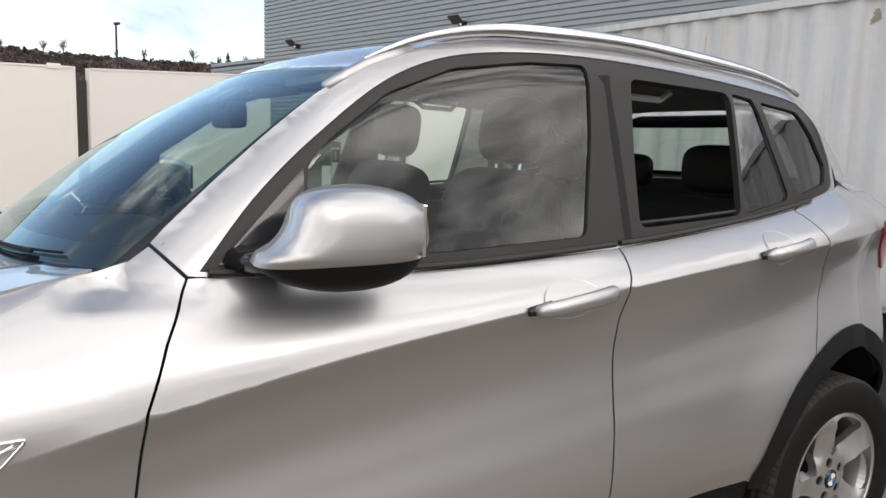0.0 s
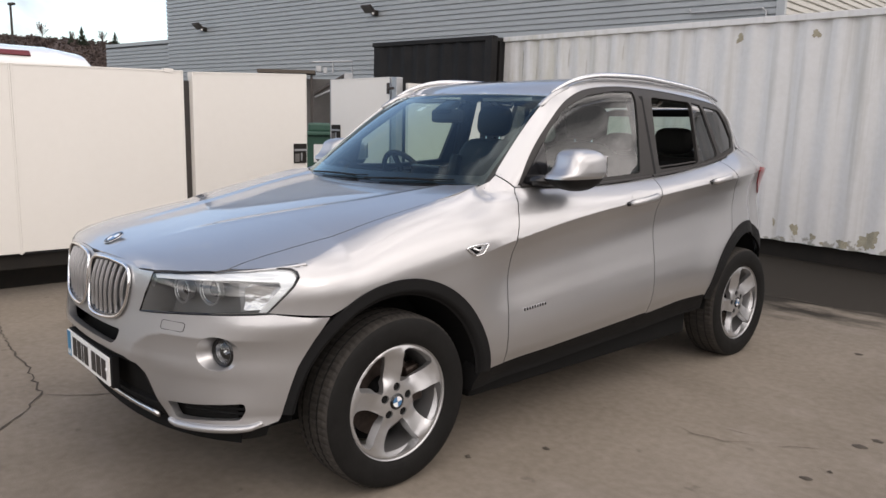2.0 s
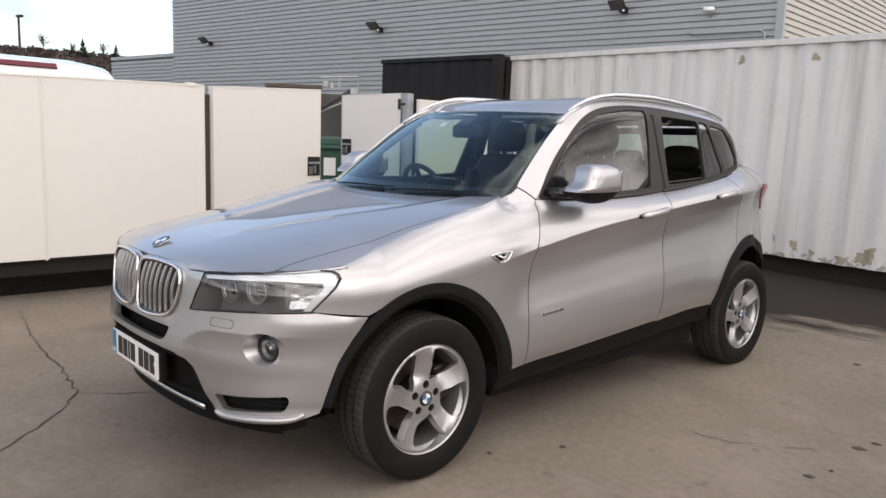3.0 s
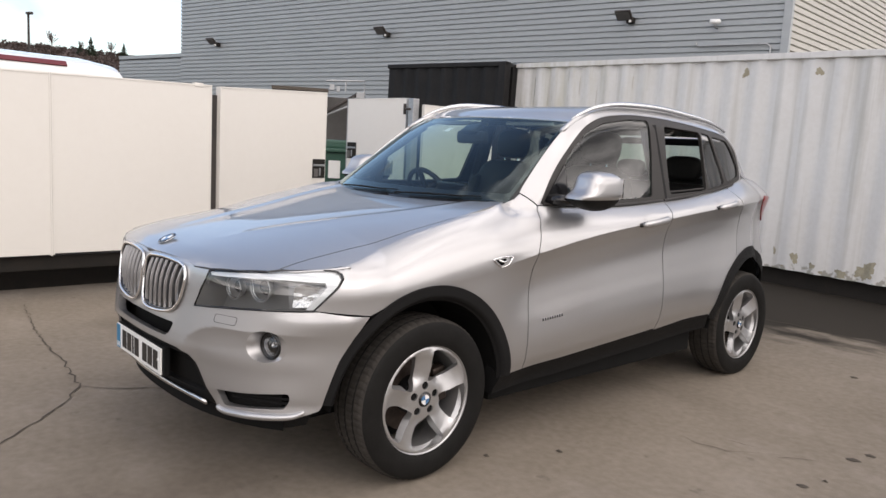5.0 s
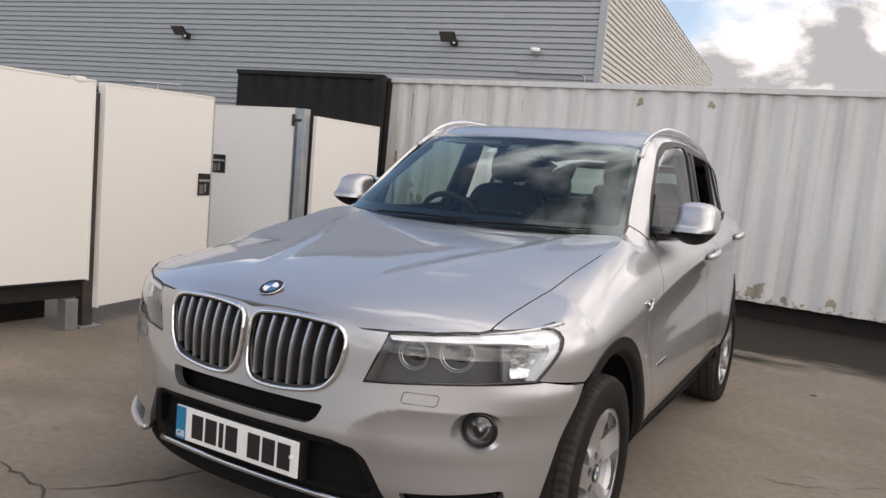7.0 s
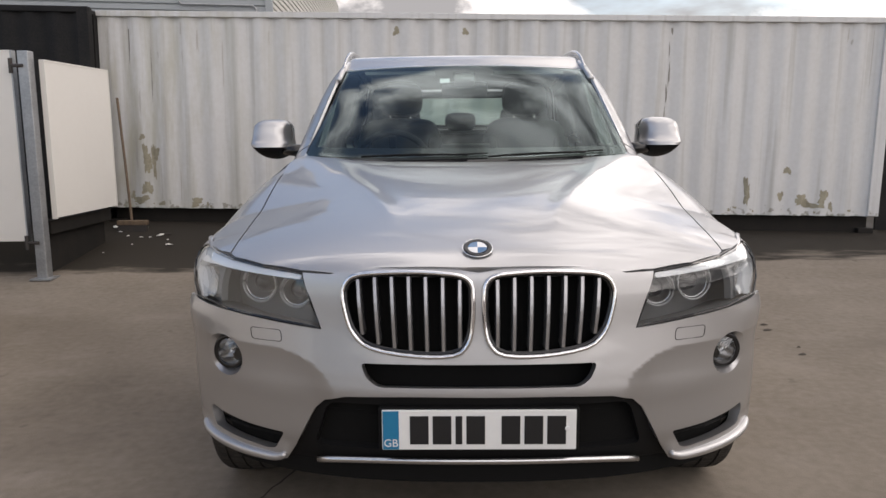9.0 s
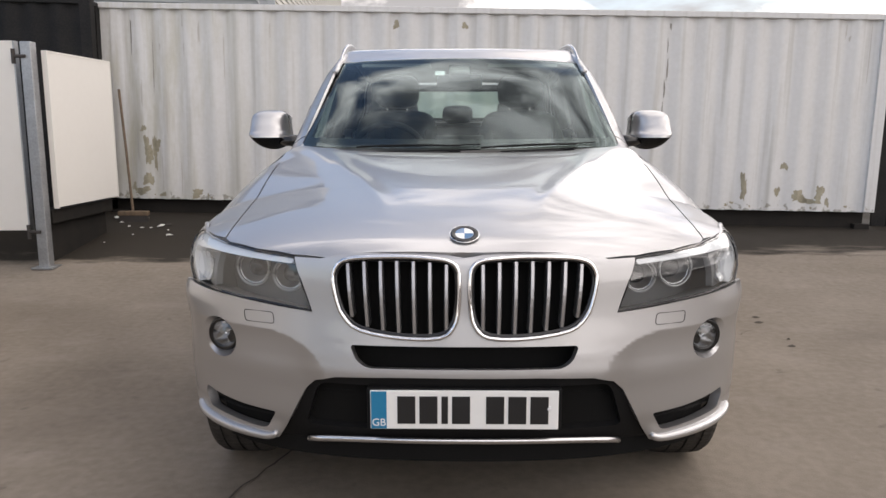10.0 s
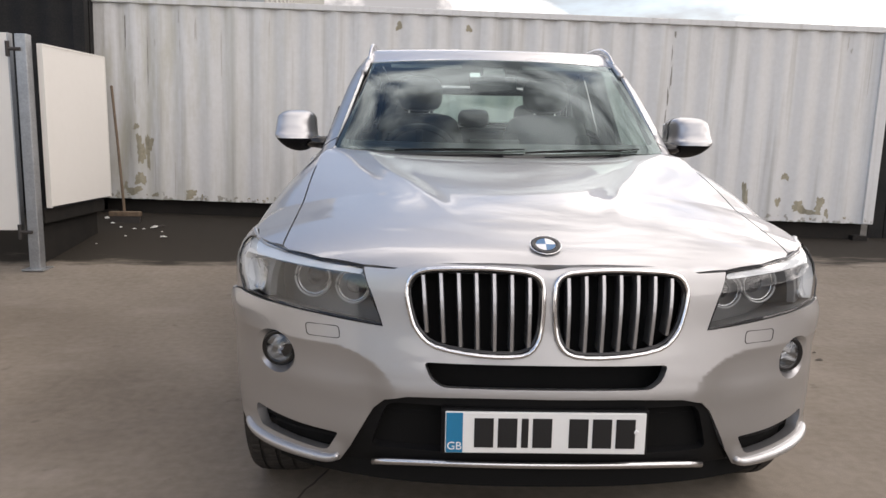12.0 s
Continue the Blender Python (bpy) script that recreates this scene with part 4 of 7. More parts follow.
# ---- far distance ----
def build_hill():
    """Wooded ridge round the horizon, highest beyond the fence."""
    verts, faces, n = [], [], 240
    for i in range(n):
        a = math.tau * i / n
        ca, sa = math.cos(a), math.sin(a)
        west = max(0.0, -ca) ** 2
        ridge = 5.6 + 10.6 * west + 0.9 * noise.noise((ca * 4, sa * 4, 0)) + 0.8 * noise.noise((ca * 21, sa * 21, 3))
        for r, h in ((110, -0.5), (130, 0.45 * ridge), (155, ridge), (200, ridge + 1.0), (260, 0)):
            verts.append((r * ca, r * sa, h))
    for i in range(n):
        for j in range(4):
            faces.append((i * 5 + j, ((i + 1) % n) * 5 + j, ((i + 1) % n) * 5 + j + 1, i * 5 + j + 1))
    me = bpy.data.meshes.new("hillside")
    me.from_pydata(verts, [], faces)
    me.polygons.foreach_set("use_smooth", [True] * len(me.polygons))
    me.materials.append(FOLIAGE)
    tagged(place("hillside", me), "brown winter hillside on the horizon", "hill", kind="structure")
    rnd = random.Random(9)
    bm = bmesh.new()
    for k in range(7500):
        a = rnd.uniform(0, math.tau) if k < 1400 else math.pi + radians(rnd.uniform(-32, 8))
        ca, sa = math.cos(a), math.sin(a)
        west = max(0.0, -ca) ** 2
        ridge = 5.6 + 10.6 * west + 0.9 * noise.noise((ca * 4, sa * 4, 0))
        r = rnd.uniform(125, 160)
        base = ridge * (0.45 + 0.55 * (r - 130) / 25) if r < 155 else ridge
        s = rnd.uniform(0.2, 0.6)
        for q in range(5):
            o = Vector((r * ca + rnd.uniform(-1, 1) * s, r * sa + rnd.uniform(-1, 1) * s, base + s * rnd.uniform(0.1, 1.2)))
            bmesh_tri_clump(bm, o, s * rnd.uniform(0.4, 0.7), rnd)
    tagged(part("far_woods", bm, FOLIAGE), "bare brown woods along the ridge", "woods", kind="stuff")


def bmesh_tri_clump(bm, o, s, rnd):
    pts = [bm.verts.new(o + Vector((rnd.uniform(-s, s), rnd.uniform(-s, s), rnd.uniform(-s, s)))) for _ in range(6)]
    for a, b, c in ((0, 1, 2), (2, 3, 4), (4, 5, 0), (1, 3, 5), (0, 3, 2)):
        bm.faces.new((pts[a], pts[b], pts[c]))


def build_conifer(x, y, z, h, seed):
    rnd = random.Random(seed)
    root = thing("conifer", "dark pointed conifer on the far ridge", "tree", "trees on the ridge")
    part("trunk", tube_bm([(x, y, z - 1), (x, y, z + h * 0.9)], lambda t: 0.22 * (1 - 0.8 * t), 6), BARK, root)
    bm = bmesh.new()
    for k in range(420):
        t = rnd.random() ** 1.3
        r = (1 - t) * h * 0.34 * rnd.uniform(0.3, 1.05)
        a = rnd.uniform(0, math.tau)
        bmesh_tri_clump(bm, Vector((x + r * math.cos(a), y + r * math.sin(a), z + h * (0.02 + 0.96 * t))), 0.055 * h * (1.1 - 0.6 * t), rnd)
    part("crown", bm, CONIFER, root)


def build_bare_tree(x, y, z, h, seed, label="leafless winter tree on the far ridge", group="trees on the ridge"):
    rnd = random.Random(seed)
    root = thing("bare_tree", label, "tree", group)
    part("trunk", tube_bm([(x, y, z - 1), (x + 0.1, y, z + h * 0.5)], lambda t: 0.08 - 0.05 * t, 5), BARK, root)
    bm = bmesh.new()
    for k in range(34):
        a, w = rnd.uniform(0, math.tau), h * rnd.uniform(0.05, 0.36)
        z0, z1 = z + h * rnd.uniform(0.15, 0.5), z + h * rnd.uniform(0.6, 1.0)
        tube_bm([(x, y, z0), (x + 0.5 * w * math.cos(a), y + 0.5 * w * math.sin(a), (z0 + z1) / 2), (x + w * math.cos(a), y + w * math.sin(a), z1)], 0.022, 3, bm=bm)
        for q in range(3):
            t = rnd.uniform(0.5, 1)
            bmesh_tri_clump(bm, Vector((x + t * w * math.cos(a), y + t * w * math.sin(a), z0 + (z1 - z0) * t)), h * 0.035, rnd)
    part("crown", bm, TWIGS, root)


def build_house(x, y, z, w, turn, seed):
    root = thing("house", "small rendered house far off on the hillside", "house", "houses on the ridge")
    part("wall", box_bm((w, w * 0.7, w * 0.5), (0, 0, w * 0.25)), HOUSE, root)
    bm = bmesh.new()
    a, b, h0, h1 = w * 0.54, w * 0.4, w * 0.5, w * 0.82
    v = [bm.verts.new(q) for q in ((-a, -b, h0), (a, -b, h0), (a, b, h0), (-a, b, h0), (-a, 0, h1), (a, 0, h1))]
    for f in ((0, 1, 5, 4), (2, 3, 4, 5), (1, 2, 5), (3, 0, 4), (3, 2, 1, 0)):
        bm.faces.new([v[i] for i in f])
    part("roof", bm, ROOFTILE, root)
    for k in (-0.25, 0.25):
        part("window", box_bm((w * 0.16, 0.05, w * 0.16), (k * w, -w * 0.352, w * 0.3)), GLOSSBLACK, root)
    root.matrix_world = pose(x, y, z, 0, 0, turn)


build_hill()


def on_ridge(deg, r):
    """A place on the ridge at a bearing (degrees from -x towards +y)."""
    a = math.pi - radians(deg)
    ca, sa = math.cos(a), math.sin(a)
    ridge = 5.6 + 10.6 * max(0.0, -ca) ** 2 + 0.9 * noise.noise((ca * 4, sa * 4, 0))
    return r * ca, r * sa, ridge * (0.45 + 0.55 * (r - 130) / 25)


for k, (deg, hh) in enumerate(((16.0, 3.6), (18.1, 3.2), (15.3, 2.2))):
    build_conifer(*on_ridge(deg, 152), hh, 70 + k)
for k, deg in enumerate((1.5, 4.0, 5.2, 8.5, 10.3, 13.6, 15.4, 17.3, 23.2, 26.5)):
    build_bare_tree(*on_ridge(deg, 154), 2.2 + 0.6 * (k % 3), 90 + k)
for k, (tx, ty, th) in enumerate(((26, 9, 2.6), (27, 11.5, 2.2), (28, 15, 2.9), (25, 6, 2.2), (27, 19, 2.5), (29, 24, 3.0))):
    build_bare_tree(tx, ty, 0, th, 300 + k, "leafless shrub tree beyond the open side of the yard", "shrubs beyond the yard")
for k, deg in enumerate((0.5, 2.8, 4.6, 7.4, 12.2, 15.5, 16.9)):
    hx, hy, hz = on_ridge(deg, 148)
    build_house(hx, hy, hz - 1.1, 1.5, 70 + 13 * k, k)


def build_lamp_post(x, y, h, turn):
    root = thing("street_lamp", "slim grey street lamp on a tall pole", "street lamp", "far street lamps")
    part("pole", tube_bm([(0, 0, -1), (0, 0, h * 0.5), (0, 0, h)], lambda t: 0.055 - 0.02 * t, 8), DARKSTEEL, root)
    part("head", box_bm((0.26, 0.12, 0.08), (0.06, 0, h + 0.02), 0.02), DARKSTEEL, root)
    root.matrix_world = pose(x, y, 0, 0, 0, turn)


build_lamp_post(-25.2, 4.4, 5.05, 20)
build_lamp_post(5.6, 45.0, 8.2, 0)
build_lamp_post(21.0, 30.0, 7.8, 180)


def build_fence_right():
    root = thing("dark_fence", "dark timber fence beside the container's end", "fence")
    for i in range(24):
        part("board", box_bm((0.17, 0.025, 1.75), (4.86 + i * 0.18, 5.75, 0.95), 0.003), DARKBOX, root)
    for i in range(3):
        part("post", box_bm((0.09, 0.09, 1.8), (5.0 + i * 1.8, 5.83, 0.92), 0.004), DARKBOX, root)


build_fence_right()


# ---- the car: body surfaces ----
# x to the car's left, y to the back from the front axle, z up; halves are mirrored by s = +1 / -1
NOSE_Y, NEXP = -0.20, 2.45
crease_z = spline((-0.6, 0.80), (-0.2, 0.82), (0.2, 0.865), (0.4, 0.90), (0.64, 0.944), (1.1, 1.020), (1.7, 1.087), (2.46, 1.155), (2.9, 1.18), (3.6, 1.19))
crease_x = spline((-0.6, 0.928), (-0.2, 0.930), (0.4, 0.922), (0.65, 0.918), (1.2, 0.925), (1.8, 0.935), (2.5, 0.930), (2.8, 0.895), (3.0, 0.835), (3.2, 0.73))
belt_z = spline((-0.6, 0.90), (-0.38, 0.932), (-0.2, 0.985), (0.0, 1.045), (0.25, 1.105), (0.53, 1.166), (0.66, 1.19), (0.74, 1.166), (1.17, 1.152), (1.77, 1.178), (2.25, 1.222), (2.6, 1.268), (2.85, 1.306), (3.2, 1.35))
belt_x = spline((-0.6, 0.79), (-0.40, 0.818), (-0.2, 0.812), (0.0, 0.806), (0.25, 0.790), (0.53, 0.755), (0.66, 0.765), (0.74, 0.80), (1.2, 0.818), (1.7, 0.83), (2.3, 0.82), (2.6, 0.797), (2.85, 0.742), (3.0, 0.672), (3.2, 0.58))
sill_z = spline((-0.5, 0.385), (0.5, 0.392), (2.27, 0.485), (3.2, 0.49))
low_f = spline((-0.6, -0.06), (-0.15, -0.045), (0.0, -0.026), (0.10, -0.008), (0.22, -0.003), (0.40, -0.013), (0.56, -0.030), (0.72, -0.041), (0.87, -0.030), (0.965, -0.009), (1.0, 0.0))
up_f = spline((0.0, 0.0), (0.25, 0.10), (0.6, 0.42), (0.85, 0.74), (1.0, 1.0), (1.4, 1.9))
nose_y = spline((0.20, -0.70), (0.30, -0.765), (0.36, -0.812), (0.45, -0.853), (0.58, -0.878), (0.62, -0.873), (0.67, -0.864), (0.75, -0.850), (0.85, -0.838), (0.90, -0.828), (0.925, -0.80), (0.95, -0.70), (1.0, -0.58))


def tail_b(z):
    """Depth of the rounded back end behind y = 3."""
    return 0.10 + 0.42 * smoothstep(1.62, 1.15, z) - 0.06 * smoothstep(0.7, 0.4, z)


def tail_th(y, z):
    return math.acos(min(1, max(0, (y - 3.0) / tail_b(z)) ** 1.15))


def flare(y, z):
    """The wheel-arch swelling."""
    out = 0
    for yc, k in ((0.0, 0.004), (2.81, 0.016)):
        d = math.hypot(y - yc, z - 0.345)
        out += k * smoothstep(0.75, 0.50, d)
    return out


def side_core(y, z):
    zc, zs, zb = crease_z(y), sill_z(y), belt_z(y)
    if z <= zc:
        q = (z - zs) / (zc - zs)
        front = smoothstep(0.72, 0.34, y)
        return crease_x(y) + low_f(q) * (1 - 0.9 * front) + flare(y, z) * (1 - smoothstep(zc - 0.1, zc, z)) + (0.0 if y < 2.6 else -0.02 * smoothstep(2.8, 3.2, y))
    q = (z - zc) / max(1e-4, zb - zc)
    k = smoothstep(0.66, 0.36, y)
    return crease_x(y) - (crease_x(y) - belt_x(y)) * (up_f(q) * (1 - k) + k * (q ** 2.3 if q > 0 else 0.0))


def body_x(y, z):
    if y > 3.0:
        t = min(1.0, (y - 3.0) / tail_b(z))
        return side_core(3.0, z) * max(0.0, 1 - t ** 2.3) ** (1 / 2.3)
    if y >= NOSE_Y:
        w = smoothstep(0.50, 0.60, y) * smoothstep(0.80, 0.745, y) * smoothstep(1.10, 1.16, z)
        return side_core(y, z) * (1 - w) + (cabin_x(y, z) * w if w else 0)
    a, b = side_core(NOSE_Y, z), NOSE_Y - nose_y(z)
    t = min(1.0, (NOSE_Y - y) / b)
    return a * max(0.0, 1 - t ** NEXP) ** (1 / NEXP)


def nose(th, z):
    """Front surface by angle th: 0 at the middle, pi/2 at the side."""
    s = 1 if th >= 0 else -1
    th = min(abs(th), math.pi / 2)
    a, b = side_core(NOSE_Y, z), NOSE_Y - nose_y(z)
    return (s * a * math.sin(th) ** (2 / NEXP), NOSE_Y - b * max(0.0, math.cos(th)) ** (2 / NEXP), z)


def th_x(x, z):
    a = side_core(NOSE_Y, z)
    return math.copysign(math.asin(min(1, (abs(x) / a) ** (NEXP / 2))), x)


def th_y(y, z):
    b = NOSE_Y - nose_y(z)
    return math.acos(min(1, max(0, (NOSE_Y - y) / b) ** (NEXP / 2)))


def front(points):
    """(x, z) places on the nose as (angle, z)."""
    return [(th_x(x, z), z) for x, z in points]


HOOD_TOP = [(0.375, 0.897), (0.481, 0.900), (0.60, 0.909), (0.70, 0.918), (0.775, 0.926), (0.815, 0.932), (0.836, 0.937)]
HOOD_LINE = [(x, nose(th_x(x, z), z)[1], z) for x, z in HOOD_TOP]
hood_c = spline((-0.90, 0.895), (-0.84, 0.912), (-0.80, 0.930), (-0.74, 0.954), (-0.5, 1.010), (0.0, 1.092), (0.4, 1.150), (0.66, 1.176))
hood_xf = spline((-0.90, 0.28), (-0.84, 0.33), *[(y, x) for x, y, z in HOOD_LINE if -0.82 < y < -0.3], (-0.2, 0.84))


def hood_xe(y):
    end = HOOD_LINE[-1][1]
    return hood_xf(y) if y <= end else hood_xf(end) + body_x(y, hood_ze(y)) - body_x(end, hood_ze(end))


hood_ze = spline((-0.90, 0.885), (-0.84, 0.893), *[(y, z) for x, y, z in HOOD_LINE if -0.82 < y < -0.3], (-0.2, 0.985), (0.0, 1.045), (0.25, 1.105), (0.53, 1.166), (0.66, 1.18))
seam_x = spline((-0.7, 0.722), (-0.58, 0.722), (-0.25, 0.730), (0.0, 0.742), (0.25, 0.754), (0.42, 0.758), (0.50, 0.750), (0.55, 0.735), (0.60, 0.712))
dome_x = spline((-0.8, 0.20), (-0.5, 0.25), (-0.15, 0.35), (0.2, 0.49), (0.55, 0.58))


def hood(x, y):
    xe, zc, ze = hood_xe(y), hood_c(y), hood_ze(y)
    q = abs(x) / xe
    z = zc - (zc - ze) * q ** 2.9
    d = abs(x) - dome_x(y)
    fade = smoothstep(-0.72, -0.2, y) * smoothstep(0.66, 0.45, y)
    z += 0.0028 * fade * math.exp(-abs(d / 0.028) ** 1.6) - 0.004 * fade * smoothstep(0.015, -0.07, d)
    return (x, y, z)


def glass_front(u, v):
    """Windscreen: u across -1..1, v from cowl 0 to roof 1."""
    x = u * (0.735 + (0.612 - 0.735) * v)
    wrap = 0.11 * u * u + 0.085 * u ** 4 * (1 - smoothstep(0.30, 0.98, v))
    y = 0.43 + wrap + (1.10 + 0.095 * u * u - 0.43 - 0.11 * u * u) * v
    z = (1.165 + 0.008 * u * u) + ((1.612 - 0.02 * u * u) - (1.165 + 0.008 * u * u)) * v
    bulge = 0.030 * math.sin(math.pi * min(1, max(0, v)))
    return (x, y - bulge * 0.55, z + bulge * 0.8)


top_z = spline((0.50, 1.070), (0.60, 1.145), (0.683, 1.212), (0.76, 1.281), (0.86, 1.368), (0.975, 1.462), (1.09, 1.545), (1.19, 1.600), (1.35, 1.652), (1.6, 1.687), (1.9, 1.694), (2.3, 1.674), (2.68, 1.640), (2.8, 1.615), (2.95, 1.562), (3.1, 1.46), (3.2, 1.28))
side_b = spline((0.5, 0.79), (0.74, 0.80), (1.2, 0.818), (1.7, 0.83), (2.3, 0.82), (2.6, 0.795), (2.8, 0.757), (2.9, 0.722), (3.0, 0.655), (3.2, 0.50))


def cabin_x(y, z):
    """Side of the greenhouse: leaning plane that rolls in at its upper edge."""
    base = side_b(y) - 0.285 * (z - belt_z(max(y, 0.74)))
    e = min(1.0, max(0.0, 1 - 0.84 * (top_z(y) - z) / 0.10))
    return base - 0.062 * e * e


roof_c = spline((1.0, 1.640), (1.08, 1.649), (1.3, 1.675), (1.6, 1.704), (2.0, 1.710), (2.5, 1.672), (2.9, 1.628), (3.1, 1.592), (3.25, 1.56))


roof_xe = spline((1.0, 0.625), (2.5, 0.62), (2.75, 0.607), (2.88, 0.588), (2.98, 0.545), (3.06, 0.48))


def roof(x, y):
    """Roof skin: it leaves the screen's head at the screen's own slope and levels out."""
    u, c = min(1.0, abs(x) / 0.612), roof_c(y)
    base = c - (c - top_z(max(y, 1.19)) - 0.006) * (abs(x) / roof_xe(y)) ** (2.4 + 2.2 * smoothstep(1.2, 1.7, y))
    yf = 1.080 + 0.105 * u * u
    zf = glass_front(u, (yf - 0.43 - 0.11 * u * u) / (0.67 - 0.015 * u * u))[2] + 0.003
    k = 1 - (1 - min(1.0, max(0.0, (y - yf) / 0.22))) ** 2
    return (x, y, zf + (base - zf) * k)


def tail(th, z):
    """Back surface by angle, like the nose."""
    s = 1 if th >= 0 else -1
    th = min(abs(th), math.pi / 2)
    a = body_x(3.0, z) if z < belt_z(3.0) else cabin_x(3.0, z)
    b = tail_b(z)
    return (s * a * math.sin(th) ** (2 / 2.3), 3.0 + b * math.cos(th) ** (2 / 2.3), z)


def arc(yc, r, a0, a1, n=16, zc=0.345, squash=1.0):
    return [(yc + r * math.cos(radians(a0 + (a1 - a0) * i / n)), zc + squash * r * math.sin(radians(a0 + (a1 - a0) * i / n))) for i in range(n + 1)]


CAR = thing("car", "silver metallic estate off-roader parked on concrete, rear window lowered", "car")
R_ARCH = 0.505
HL_END_Y = HOOD_LINE[-1][1]

# outlines in the side view (y, z)
DLO = rounded([(0.765, 1.172), (0.88, 1.304), (1.02, 1.428), (1.20, 1.556), (1.38, 1.626), (1.60, 1.655), (1.85, 1.660), (2.15, 1.647), (2.40, 1.627), (2.62, 1.606), (2.735, 1.590)], 5, closed=False) \
    + rounded([(2.735, 1.590), (2.80, 1.53), (2.855, 1.44), (2.882, 1.375), (2.85, 1.320), (2.69, 1.286), (2.545, 1.261), (2.25, 1.225), (1.77, 1.180), (1.17, 1.155), (0.90, 1.158), (0.765, 1.172)], 5, closed=False)[1:-1]
GAP_A = [(0.742, 1.160), (0.69, 1.06), (0.650, 0.955), (0.628, 0.75), (0.612, 0.55), (0.604, 0.395)]
GAP_B = [(1.790, 1.176), (1.745, 1.10), (1.739, 1.0), (1.735, 0.75), (1.721, 0.57), (1.702, 0.452)]
GAP_C = [(2.540, 1.254), (2.568, 1.17), (2.600, 1.05), (2.590, 0.93)]


def shift(points, d):
    return [(a + d, b) for a, b in points]


def rise(p):
    return [(y, sill_z(y)) for y in p]


def belt(y0, y1, n=10):
    return [(y0 + (y1 - y0) * i / n, belt_z(y0 + (y1 - y0) * i / n)) for i in range(n + 1)]


G = 0.0028


def CREASE(a, b, d):
    return [(a + (b - a) * i / 30, crease_z(a + (b - a) * i / 30) + d) for i in range(31)]


mir_z = spline((0, 1.207), (0.12, 1.218), (0.55, 1.298), (0.8, 1.332), (1.0, 1.343))
mir_f = spline((1.205, 0.815), (1.222, 0.823), (1.238, 0.850), (1.265, 0.872), (1.31, 0.890), (1.332, 0.915), (1.345, 0.955))
mir_b = spline((1.205, 1.135), (1.24, 1.148), (1.29, 1.142), (1.32, 1.118), (1.345, 1.06))
mir_o = spline((1.205, 1.036), (1.222, 1.045), (1.24, 1.047), (1.28, 1.045), (1.312, 1.037), (1.332, 1.018), (1.345, 0.995))
mir_i = spline((1.205, 0.856), (1.25, 0.866), (1.31, 0.870), (1.33, 0.878), (1.345, 0.895))

